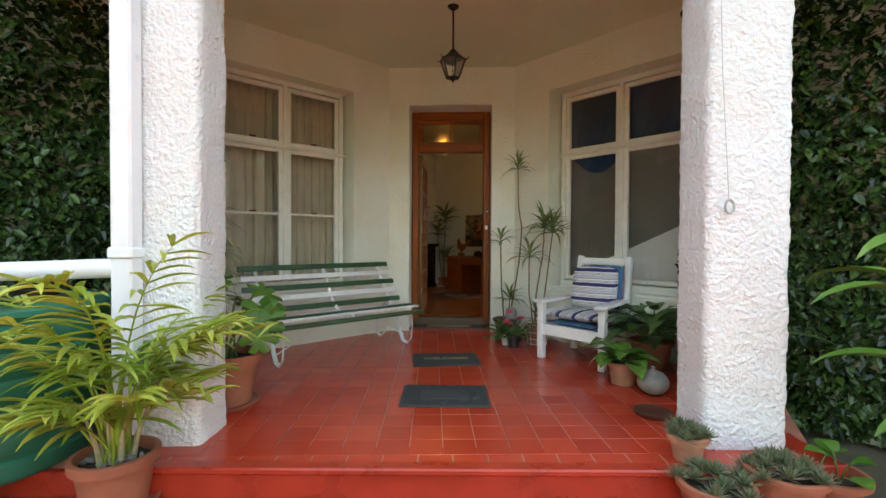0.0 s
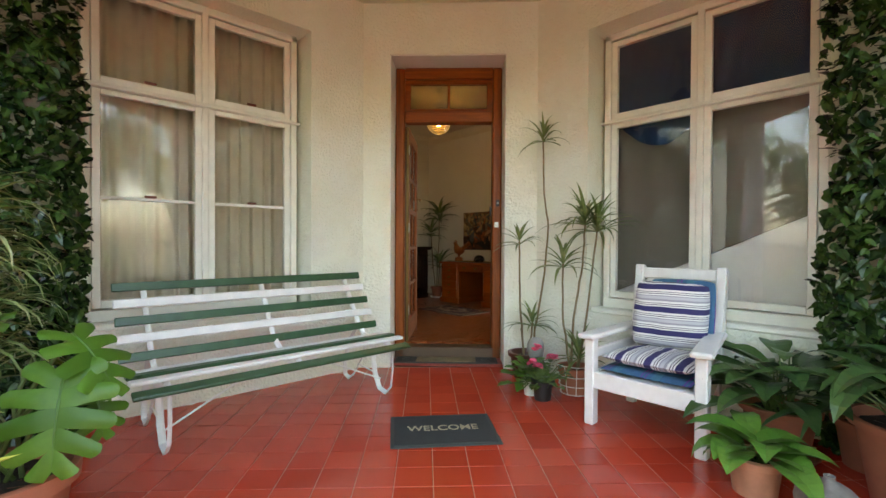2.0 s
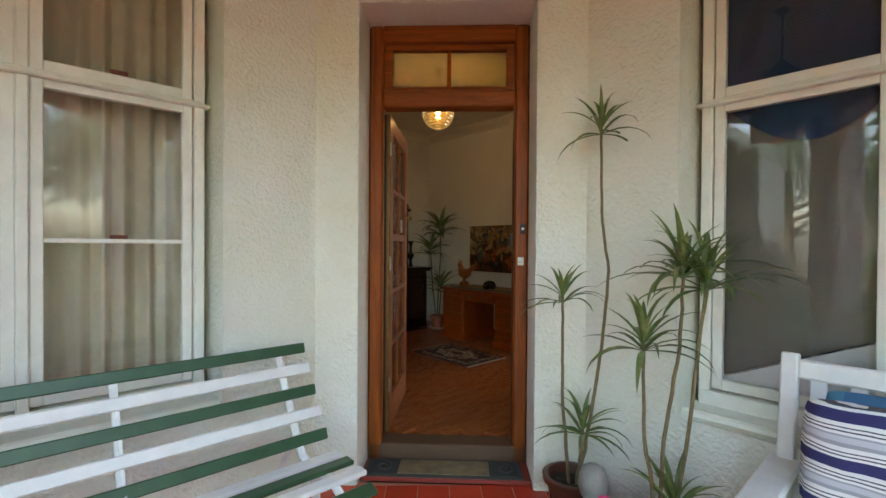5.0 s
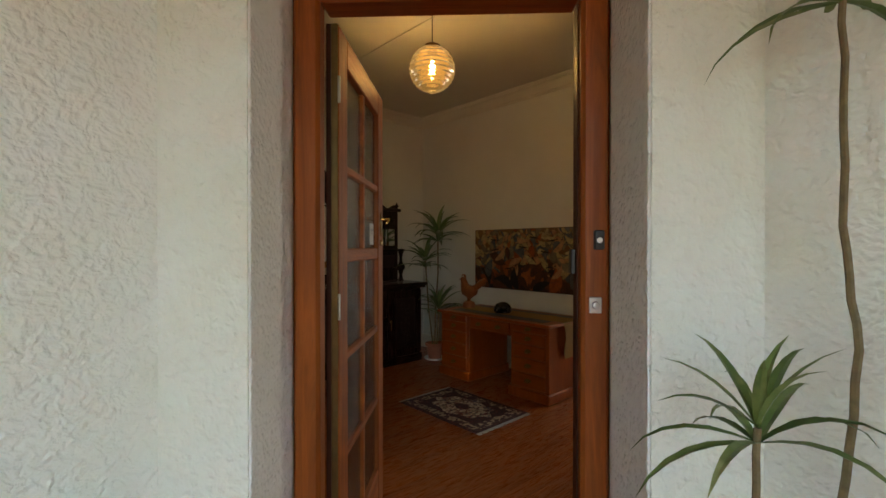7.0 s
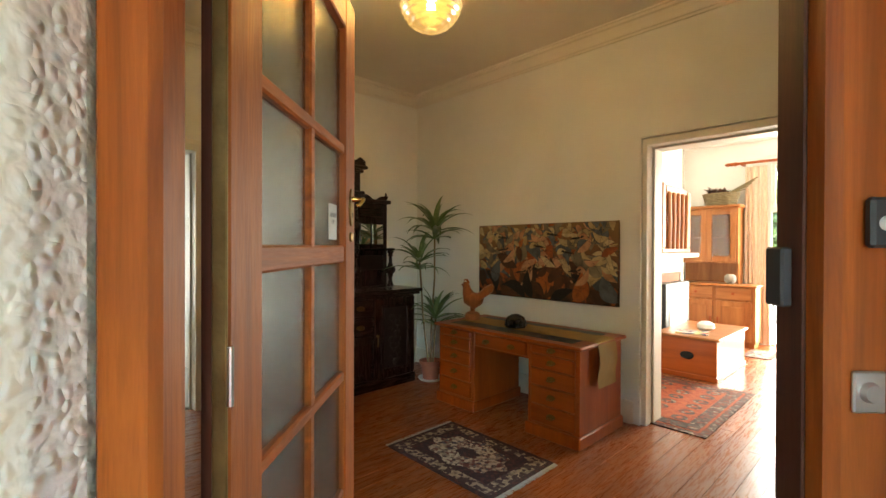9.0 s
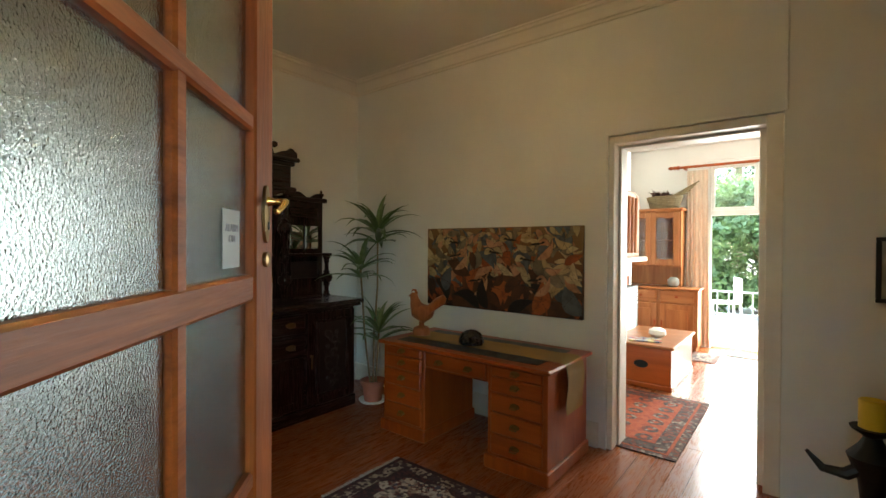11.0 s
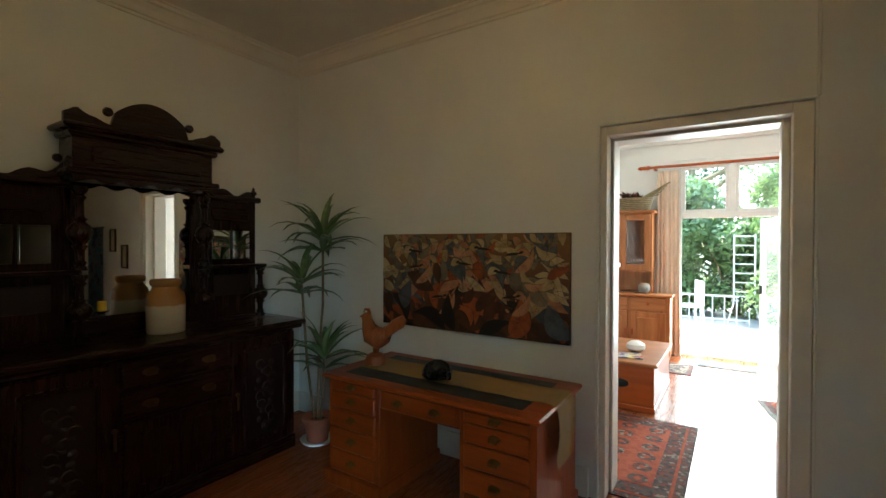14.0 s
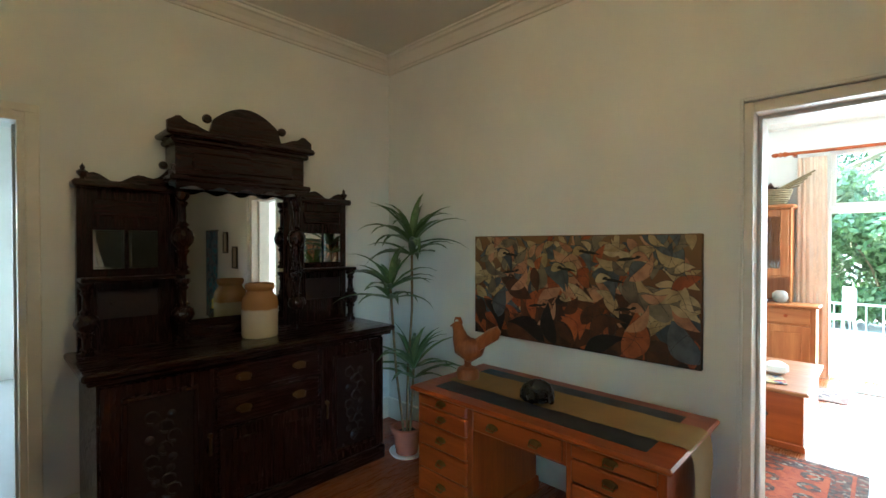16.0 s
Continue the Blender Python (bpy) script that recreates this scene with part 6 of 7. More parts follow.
def desk():
    d = thing("pedestal_desk", pose(7.335, 6.83, FLOOR_IN), "orange varnished pedestal desk with brass handles and a leather top", "desk")
    X0, X1, Y0, Y1 = -0.30, 0.30, -0.665, 0.665
    part("top", Mesh().box(X0 - 0.03, X1 + 0.03, Y0 - 0.03, Y1 + 0.03, DZ - 0.026, DZ, 0.009), M_OAK, d)
    part("leather_panel", Mesh().box(X0 + 0.06, X1 - 0.05, Y0 + 0.09, Y1 - 0.09, DZ - 0.002, DZ + 0.0015), M_LEATHER, d, "dark leather writing panel")
    part("frieze", Mesh().box(X0 + 0.02, X1 - 0.02, -0.26, 0.26, DZ - 0.15, DZ - 0.026), M_OAK, d)
    dm = part("drawer", Mesh().box(X0 - 0.004, X0 + 0.02, -0.245, 0.245, DZ - 0.135, DZ - 0.035, 0.006), M_OAK, d)
    hand = Mesh().lathe([(0.0, -0.003), (0.030, 0.0), (0.026, 0.004), (0.0, 0.006)], 14, pose(0, 0, 0, 0, -90, 0) @ Matrix.Diagonal((0.55, 1.1, 1, 1)))
    hand.tube([(-0.008, -0.024, 0.002), (-0.024, -0.020, -0.012), (-0.024, 0.020, -0.012), (-0.008, 0.024, 0.002)], 0.004, 6)
    hand = hand.data("handle")
    for y in (-0.12, 0.12):
        part("handle", hand, M_BRASS, dm, "brass swan-neck handle", m=pose(X0 - 0.006, y, DZ - 0.085))
    for y0, y1 in ((Y0, -0.26), (0.26, Y1)):
        pd = part("pedestal", Mesh().box(X0 + 0.012, X1, y0, y1, 0.07, DZ - 0.026, 0.004).box(X0 - 0.012, X1 + 0.01, y0 - 0.016, y1 + 0.016, 0.0, 0.085, 0.008), M_OAKV, d)
        zz = [0.095, 0.225, 0.355, 0.475, 0.575, DZ - 0.03]
        for z0, z1 in zip(zz, zz[1:]):
            dr = part("drawer", Mesh().box(X0 - 0.006, X0 + 0.02, y0 + 0.03, y1 - 0.03, z0 + 0.004, z1 - 0.004, 0.007), M_OAK, pd)
            part("handle", hand, M_BRASS, d, "brass swan-neck handle", m=pose(X0 - 0.008, (y0 + y1) / 2, (z0 + z1) / 2 + 0.008))


desk()
TABLE = FLOOR_IN + DZ
M_RUNNER = plain("ochre_runner_cloth", (0.30, 0.19, 0.06), 0.9, 0.12, 8, 0.5, 320)
rn = Mesh()
prof = [(0.60 - 1.27 * i / 20, TABLE + 0.0035 + 0.0015 * math.sin(i * 1.7)) for i in range(21)] + [(-0.690, TABLE - 0.004), (-0.701, TABLE - 0.03)] + [(-0.703 - 0.004 * math.sin(i), TABLE - 0.03 - 0.055 * i) for i in range(1, 6)]
for side in (0.0, 0.003):
    for y, z in prof:
        for x in (-0.125, -0.04, 0.04, 0.125):
            rn.v.append((7.335 + x + 0.015 + (0.01 * math.sin(z * 30) if z < TABLE - 0.05 else 0), 6.83 + y - (side if z < TABLE - 0.02 else 0), z + (side if z >= TABLE - 0.02 else 0)))
np_ = len(prof)
rn.f += [(i * 4 + j, i * 4 + j + 1, (i + 1) * 4 + j + 1, (i + 1) * 4 + j) for i in range(np_ - 1) for j in range(3)]
rn.f += [tuple(q + np_ * 4 for q in f)[::-1] for f in rn.f[:]]
tagged(part("table_runner", rn, M_RUNNER, smooth=True), "ochre cloth runner hanging over the end of the desk", "table runner")
M_ROOST = wood("carved_orange_wood", (0.20, 0.055, 0.013), (0.38, 0.125, 0.032), 0.45, 2, 20)
ro = thing("wooden_rooster", pose(7.33, 7.37, TABLE + 0.007, 0, 0, -80), "carved orange-brown wooden rooster on the desk runner", "ornament")
part("base", Mesh().lathe([(0, 0), (0.068, 0), (0.070, 0.03), (0.060, 0.055), (0.034, 0.068), (0.0, 0.07)], 16), M_ROOST, ro, smooth=True)
rb = Mesh()
rb.tube([(0.10, 0, 0.20), (0.07, 0, 0.185), (0.02, 0, 0.165), (-0.03, 0, 0.185), (-0.055, 0, 0.235), (-0.065, 0, 0.275), (-0.075, 0, 0.305), (-0.078, 0, 0.325)], [0.022, 0.052, 0.074, 0.068, 0.046, 0.034, 0.031, 0.014], 14)
part("body", rb, M_ROOST, ro, smooth=True)
part("tail", Mesh().tube([(0.05, 0, 0.19), (0.10, 0, 0.225), (0.15, 0, 0.262), (0.195, 0, 0.285), (0.215, 0, 0.29)], [0.050, 0.046, 0.050, 0.046, 0.012], 10, True, 0.5), M_ROOST, ro, smooth=True)
part("comb", Mesh().tube([(-0.04, 0, 0.315), (-0.06, 0, 0.345), (-0.085, 0, 0.345), (-0.095, 0, 0.325)], [0.008, 0.012, 0.012, 0.006], 8, True, 0.5), M_ROOST, ro, smooth=True)
part("beak", Mesh().tube([(-0.095, 0, 0.305), (-0.125, 0, 0.292)], [0.012, 0.002], 8), M_ROOST, ro, smooth=True)
part("leg", Mesh().tube([(0.0, 0, 0.12), (0.0, 0, 0.045)], [0.022, 0.02], 10), M_ROOST, ro, smooth=True)
sc = Mesh().lathe([(0.0, 0.001), (0.070, 0.001), (0.088, 0.018), (0.086, 0.050), (0.066, 0.085), (0.034, 0.104), (0.0, 0.110)], 26, Matrix.Diagonal((1.0, 0.72, 1.0, 1.0)))
for dx, r in ((-0.034, 0.026), (0.012, 0.030), (0.052, 0.022)):
    sc.tube([(dx, -0.03, 0.045), (dx, -0.068, 0.036), (dx * 1.1, -0.094, r)], [r * 1.1, r, r * 0.55], 12)
tagged(part("black_carving", sc, plain("black_polished_stone", (0.008, 0.008, 0.009), 0.25, 0.3, 20, 0.3), smooth=True, m=pose(7.28, 6.86, TABLE + 0.006, 0, 0, -50)), "black polished arched carving on the desk", "ornament")

# ---- hall: painting ----
def painting():
    w, h = 1.415, 0.66
    p = thing("painting", pose(PX - 0.028, 6.935, 1.322, 0, 0, -90), "wide unframed abstract painting of birds in ochre, blue and black", "painting")
    # local x runs along the wall, -y faces the room
    k = Nodes("canvas_ground")
    sp_ = k.n.new("ShaderNodeSeparateXYZ")
    k.l.new(k.coord(), sp_.inputs[0])
    gz = k.math("ADD", sp_.outputs[2], k.math("MULTIPLY", k.noise(k.coord(), 5), 0.25))
    ground = k.done(k.ramp(k.math("ADD", gz, 0.35), [(0.15, (0.012, 0.006, 0.004)), (0.45, (0.12, 0.04, 0.012)), (0.8, (0.22, 0.13, 0.05))]), 0.55)
    part("canvas", Mesh().box(-w / 2, w / 2, 0.0, 0.026, -h / 2, h / 2, 0.003), ground, p)
    rnd = random.Random(12)
    palettes = {
        "cream_paint": ((0.40, 0.28, 0.12), (0.56, 0.44, 0.24)), "peach_paint": ((0.42, 0.18, 0.08), (0.56, 0.32, 0.18)), "orange_paint": ((0.28, 0.06, 0.012), (0.42, 0.12, 0.03)),
        "slate_paint": ((0.045, 0.060, 0.072), (0.13, 0.148, 0.158)), "taupe_paint": ((0.14, 0.11, 0.07), (0.27, 0.22, 0.14)), "brown_paint": ((0.040, 0.013, 0.006), (0.14, 0.045, 0.014)),
        "black_paint": ((0.004, 0.004, 0.004), (0.012, 0.009, 0.008))}
    meshes = {q: Mesh() for q in palettes}
    lines, count = Mesh(), 0

    def stroke(kind, x, z, a, size, bend, fat, line=True):
        """One curved feather shape, pointed at both ends."""
        nonlocal count
        top, bot = [], []
        for t_ in range(11):
            s = t_ / 10
            u = (s - 0.5) * 2 * size
            c = bend * size * (1 - (2 * s - 1) ** 2)
            wd = fat * size * math.sin(math.pi * s ** 0.75)
            top.append((u, c + wd))
            bot.append((u, c - wd * 0.75))
        pts = []
        for u, v_ in top + bot[::-1][1:-1]:
            px_, pz_ = x + u * math.cos(a) - v_ * math.sin(a), z + u * math.sin(a) + v_ * math.cos(a)
            pts.append((min(max(px_, -w / 2 + 0.004), w / 2 - 0.004), min(max(pz_, -h / 2 + 0.004), h / 2 - 0.004)))
        count += 1
        dep = -0.0006 - 0.00001 * count
        meshes[kind].add([(a_, dep, b_) for a_, b_ in pts], [tuple(range(len(pts)))])
        if line:
            lines.tube([(a_, dep - 0.0002, b_) for a_, b_ in pts[:11]], 0.0011, 4)

    for i in range(330):
        x, up = rnd.uniform(-0.69, 0.69), 1 - ((i * 0.618) % 1.0) ** 1.15
        z = -0.31 + 0.63 * up
        size = (0.050 + 0.062 * (1 - up)) * rnd.uniform(0.75, 1.4)
        q, dark = rnd.random(), 0.30 + 0.13 * math.sin(x * 5 + 1.2) - 0.10 * x
        if up < dark:
            kind = "brown_paint" if q < 0.60 else "black_paint" if q < 0.74 else "orange_paint"
        elif up < dark + 0.25:
            kind = "peach_paint" if q < 0.26 else "orange_paint" if q < 0.44 else "cream_paint" if q < 0.66 else "slate_paint" if q < 0.84 else "brown_paint"
        else:
            kind = "cream_paint" if q < 0.30 else "taupe_paint" if q < 0.56 else "slate_paint" if q < 0.76 else "peach_paint" if q < 0.92 else "orange_paint"
        stroke(kind, x, z, rnd.choice((-0.5, -0.9, 0.4, -1.3, 1.1, 2.6)) + rnd.uniform(-0.3, 0.3), size, rnd.uniform(-0.6, 0.6), rnd.uniform(0.36, 0.60))
    for bx_, bz_, flip in ((-0.34, 0.10, -1), (-0.06, 0.13, 1), (0.22, 0.08, 1), (0.40, -0.07, -1), (0.42, 0.20, -1), (-0.46, 0.21, 1), (0.08, 0.23, 1), (-0.14, -0.10, -1)):
        stroke("peach_paint" if flip < 0 else "slate_paint", bx_, bz_ - 0.04, -0.9 * flip, 0.10, 0.4 * flip, 0.34)
        stroke("cream_paint" if flip > 0 else "peach_paint", bx_, bz_, 0.2 * flip, 0.050, 0.2, 0.62)
        stroke("black_paint", bx_ + 0.065 * flip, bz_ - 0.004, -0.12 * flip, 0.060, 0.05, 0.16, False)
        stroke("black_paint", bx_ + 0.012 * flip, bz_ + 0.008, 0.3, 0.018, 0.1, 0.5, False)
    stroke("black_paint", -0.10, -0.20, 1.75, 0.13, 0.2, 0.45)
    for q, mb_ in meshes.items():
        lo, hi = palettes[q]
        k = Nodes(q)
        g_ = k.n.new("ShaderNodeNewGeometry")
        col = k.ramp(g_.outputs["Random Per Island"], [(0.0, lo), (1.0, hi)])
        col = k.mix(col, [v_ * 0.35 for v_ in lo], k.ramp(k.noise(k.coord(), 14, 3), [(0.42, 0.0), (0.75, 0.75)]))
        tagged(part("brushwork", mb_, k.done(col, 0.5), p), kind="stuff")
    part("outline", lines, plain("dark_outline_paint", (0.02, 0.012, 0.008), 0.5), p)


painting()

# ---- hall: corner plant and rug ----
M_CORNER = leafy("corner_dracaena_leaf", (0.05, 0.10, 0.025), (0.15, 0.22, 0.08), 0.35, (0.26, 0.29, 0.14))
rnd = random.Random(2)
cp = thing("corner_dracaena", pose(7.40, 8.00, FLOOR_IN), "tall dracaena in a terracotta pot on a white saucer", "potted plant")
pot_parts(cp, 0.075, 0.10, 0.19, M_TERRA)
part("saucer", Mesh().lathe([(0, 0), (0.11, 0), (0.125, 0.022), (0.118, 0.024), (0.10, 0.010), (0, 0.010)], 24), M_WHITE, cp, smooth=True)
for pts, n, lnth in (([(0.0, 0.0, 0.15), (0.03, 0.02, 0.6), (0.05, 0.0, 1.0), (0.04, -0.01, 1.46)], 30, 0.46), ([(-0.02, 0.01, 0.15), (-0.08, 0.02, 0.6), (-0.12, 0.03, 1.16)], 24, 0.40), ([(0.02, -0.01, 0.15), (0.03, -0.03, 0.45), (0.02, -0.05, 0.60)], 20, 0.42)):
    part("stem", Mesh().tube(pts, 0.009, 7), M_STEM, cp, smooth=True)
    mb = Mesh()
    head(mb, Vector(pts[-1]), n // 2 + 6, lnth, lnth * 0.125, rnd, (15, 82), 1.0)
    head(mb, Vector(pts[-1]) - Vector((0, 0, 0.07)), n // 3, lnth * 0.95, lnth * 0.125, rnd, (5, 40), 0.9)
    part("leaf_head", mb, M_CORNER, cp)


def flat_rug(name, m, w, d, label, layers, fringe=None, t=0.008):
    r = thing(name, m, label, "rug")
    for i, (nm, x, y, mat) in enumerate(layers):
        part(nm, Mesh().box(-w / 2 + x, w / 2 - x, -d / 2 + y, d / 2 - y, 0.0 if i == 0 else 0.002, t + 0.0012 * i, 0.002), mat, r)
    if fringe:
        fm = Mesh()
        rr = random.Random(3)
        for s in (-1, 1):
            for k in range(70):
                x = -w / 2 + w * (k + 0.5) / 70
                fm.tube([(x, s * d / 2, t * 0.5), (x + rr.uniform(-0.006, 0.006), s * (d / 2 + fringe * rr.uniform(0.7, 1.0)), 0.003)], 0.0028, 4)
        tagged(part("fringe", fm, M_PAPER, r, "cream knotted fringe"), kind="stuff")
    return r


def woven(name, cols, scale):
    k = Nodes(name)
    v_ = k.node("ShaderNodeTexVoronoi", Vector=k.coord(), Scale=scale)
    n_ = k.noise(k.coord(), scale * 0.7, 3)
    col = k.ramp(v_.outputs["Color"], [(i / len(cols), c) for i, c in enumerate(cols)], "CONSTANT")
    col = k.mix(col, cols[0], k.ramp(n_, [(0.45, 0.0), (0.6, 0.6)]))
    return k.done(col, 0.95, k.bump(k.noise(k.coord(), 300, 1), 0.5, 0.003))


M_PFIELD = woven("persian_floral", [(0.44, 0.37, 0.28), (0.045, 0.025, 0.03), (0.50, 0.43, 0.33), (0.12, 0.035, 0.03), (0.06, 0.06, 0.085)], 50)
M_PBORDER = woven("persian_border", [(0.045, 0.022, 0.026), (0.36, 0.30, 0.22), (0.06, 0.035, 0.04), (0.40, 0.33, 0.25)], 46)
M_PDARK = woven("persian_dark", [(0.03, 0.016, 0.02), (0.045, 0.02, 0.024), (0.09, 0.03, 0.03)], 60)
rug = flat_rug("persian_rug", pose(6.475, 6.62, FLOOR_IN), 0.60, 0.88, "small dark Persian rug with a cream medallion and fringe", [("ground", 0, 0, M_PDARK), ("border", 0.03, 0.03, M_PBORDER), ("inner_border", 0.10, 0.11, M_PDARK)], 0.035)


def medallion(mb, rx, ry, n=36, lobes=8, amp=0.10, z=0.0):
    mb.add([(rx * (1 + amp * math.cos(lobes * q * 2 * math.pi / n)) * math.cos(q * 2 * math.pi / n), ry * (1 + amp * math.cos(lobes * q * 2 * math.pi / n)) * math.sin(q * 2 * math.pi / n), z) for q in range(n)], [tuple(range(n))])
    return mb


part("medallion", medallion(Mesh(), 0.175, 0.29, z=0.0125), M_PFIELD, rug, "cream floral medallion")
part("centre", medallion(Mesh(), 0.055, 0.085, 24, 6, 0.15, 0.0137), M_PDARK, rug)

# ---- living room ----
M_PINE = wood("honey_pine", (0.25, 0.085, 0.024), (0.48, 0.20, 0.068), 0.4, 2, 10)
M_PINEX = wood("honey_pine_flat", (0.25, 0.085, 0.024), (0.48, 0.20, 0.068), 0.4, 1, 10)
M_RRED = woven("bokhara_red", [(0.30, 0.055, 0.02), (0.34, 0.075, 0.025), (0.25, 0.045, 0.02)], 30)
M_RDARK = woven("bokhara_dark", [(0.05, 0.025, 0.025), (0.16, 0.04, 0.025), (0.09, 0.06, 0.05), (0.26, 0.20, 0.15)], 40)
rr_ = flat_rug("bokhara_rug", pose(8.52, 6.12, FLOOR_IN), 1.36, 0.92, "orange-red Bokhara rug with dark octagons and patterned border", [("border", 0, 0, M_RDARK), ("stripe", 0.055, 0.055, M_RRED), ("inner_border", 0.075, 0.075, M_RDARK), ("field", 0.19, 0.17, M_RRED)], None)
for i in range(6):
    for j in range(3):
        x, y = -0.42 + i * 0.168, -0.2 + j * 0.2
        g_ = part("octagon", Mesh().add([(x + 0.062 * math.cos(q * math.pi / 4 + 0.39), y + 0.062 * math.sin(q * math.pi / 4 + 0.39), 0.0128) for q in range(8)], [tuple(range(8))]), M_RDARK, rr_)
        part("motif", Mesh().add([(x + 0.028 * math.cos(q * math.pi / 2), y + 0.028 * math.sin(q * math.pi / 2), 0.0135) for q in range(4)], [(0, 1, 2, 3)]), M_RRED, g_)
ch = thing("blanket_chest", pose(9.33, 6.0, FLOOR_IN), "honey-coloured wooden blanket chest with iron handles", "chest")
part("body", Mesh().box(0.0, 1.02, 0.0, 0.56, 0.03, 0.40, 0.006).box(-0.01, 1.03, -0.01, 0.57, 0.0, 0.05, 0.006), M_OAK, ch)
part("lid", Mesh().box(-0.03, 1.05, -0.03, 0.59, 0.40, 0.428, 0.008), M_PINEX, ch)
part("handle", Mesh().lathe([(0, -0.006), (0.055, 0), (0.05, 0.008), (0, 0.010)], 16, pose(0, 0.27, 0.23, 0, -90, 0) @ Matrix.Diagonal((0.7, 1.2, 1, 1))), M_WROUGHT, ch, "black iron oval handle", True)
tagged(part("white_shell", Mesh().lathe([(0, 0), (0.05, 0.005), (0.085, 0.035), (0.08, 0.075), (0.045, 0.10), (0, 0.108)], 18), M_WHITE, smooth=True, m=pose(9.75, 6.22, FLOOR_IN + 0.429)), "round white shell on the chest", "ornament")
M_COVER = woven("printed_cover", [(0.5, 0.45, 0.4), (0.35, 0.06, 0.05), (0.08, 0.10, 0.2), (0.6, 0.5, 0.2)], 25)
tagged(part("magazine", Mesh().box(-0.11, 0.11, -0.15, 0.15, 0.0, 0.012, 0.002), M_COVER, m=pose(9.52, 6.28, FLOOR_IN + 0.429, 0, 0, 15)), "colourful magazine lying on the chest", "magazine")
# fireplace
fpl = thing("fireplace", pose(9.98, 6.72, FLOOR_IN), "white painted mantelpiece over a dark stove opening", "fireplace")
part("mantel_shelf", Mesh().box(-0.78, 0.54, -0.20, -0.003, 1.20, 1.25, 0.008), M_LIV, fpl)
part("surround", Mesh().box(-0.70, -0.42, -0.03, -0.003, 0, 1.20, 0.006).box(0.42, 0.50, -0.03, -0.003, 0, 1.20, 0.006).box(-0.42, 0.42, -0.03, -0.003, 1.02, 1.20, 0.006), M_LIV, fpl)
part("brick_lining", Mesh().box(-0.42, 0.42, -0.012, -0.003, 0, 1.02), M_TERRA, fpl)
sv = thing("gas_heater", pose(10.04, 6.655, FLOOR_IN) @ Matrix.Diagonal((1.45, 0.60, 1.06, 1)), "tall dark metal heater with grille bars in the fireplace", "heater")
part("case", Mesh().box(-0.30, 0.22, -0.13, 0.08, 0.0, 0.86, 0.012), M_BLACK, sv, "black enamelled case")
for k in range(4):
    part("grille_bar", Mesh().box(-0.26, 0.18, -0.142, -0.131, 0.66 + 0.045 * k, 0.685 + 0.045 * k, 0.004), M_STEEL, sv)
part("panel", Mesh().box(-0.22, 0.14, -0.14, -0.131, 0.30, 0.60, 0.004), M_STEEL, sv, "grey metal panel")
wa = thing("driftwood_art", pose(9.98, 6.60, FLOOR_IN + 1.252) @ Matrix.Diagonal((1.2, 1, 1.2, 1)), "weathered wood panel carving leaning on the mantel", "artwork")
part("frame", Mesh().box(-0.34, 0.40, 0.0, 0.03, 0.0, 0.05, 0.01).box(-0.34, -0.26, 0.0, 0.03, 0.05, 0.66, 0.012).box(0.30, 0.40, 0.0, 0.03, 0.05, 0.62, 0.012).box(-0.26, 0.30, 0.0, 0.03, 0.55, 0.64, 0.012), M_PINE, wa)
part("backing", Mesh().box(-0.26, 0.30, 0.015, 0.025, 0.05, 0.55), M_OAKV, wa)
for k in range(5):
    part("stick", Mesh().tube([(-0.2 + 0.11 * k, -0.005, 0.04), (-0.18 + 0.11 * k, -0.005, 0.3), (-0.2 + 0.115 * k, -0.005, 0.58)], [0.022, 0.018, 0.024], 7), M_PINE, wa)
# dresser cabinet
cb = thing("pine_cabinet", pose(11.30, 6.10, FLOOR_IN), "honey pine cabinet with cupboard doors below and a glazed top", "cabinet")
part("base", Mesh().box(0.03, 0.30, 0.0, 0.95, 0.06, 0.80, 0.004).box(0.06, 0.30, 0.02, 0.93, 0.0, 0.06), M_PINE, cb)
part("worktop", Mesh().box(-0.02, 0.31, -0.03, 0.97, 0.80, 0.825, 0.008), M_PINEX, cb)
part("upper", Mesh().box(0.13, 0.42, 0.225, 0.245, 1.10, 1.86).box(0.13, 0.42, 0.965, 0.985, 1.10, 1.86).box(0.13, 0.42, 0.245, 0.965, 1.10, 1.12).box(0.13, 0.42, 0.245, 0.965, 1.84, 1.86).box(0.40, 0.42, 0.245, 0.965, 0.825, 1.84).box(0.13, 0.40, 0.245, 0.965, 1.46, 1.475).box(0.20, 0.40, 0.230, 0.250, 0.825, 1.10), M_PINE, cb)
part("cornice", Mesh().box(0.08, 0.43, 0.19, 0.995, 1.86, 1.90, 0.012), M_PINEX, cb)
for y0 in (0.045, 0.495):
    dr = part("door", Mesh().box(0.012, 0.03, y0, y0 + 0.41, 0.08, 0.60, 0.004), M_PINE, cb)
    part("panel", Mesh().box(0.004, 0.014, y0 + 0.07, y0 + 0.34, 0.15, 0.53, 0.006), M_PINE, dr)
    part("knob", Mesh().box(-0.006, 0.012, y0 + (0.375 if y0 < 0.3 else 0.015), y0 + (0.395 if y0 < 0.3 else 0.035), 0.30, 0.38, 0.004), M_OAKV, dr)
    dr = part("drawer", Mesh().box(0.012, 0.03, y0, y0 + 0.41, 0.625, 0.785, 0.006), M_PINEX, cb)
    part("knob", Mesh().lathe([(0, 0), (0.012, 0.003), (0.018, 0.016), (0.0, 0.022)], 12, pose(0.012, y0 + 0.205, 0.705, 0, -90, 0)), M_OAKV, dr, smooth=True)
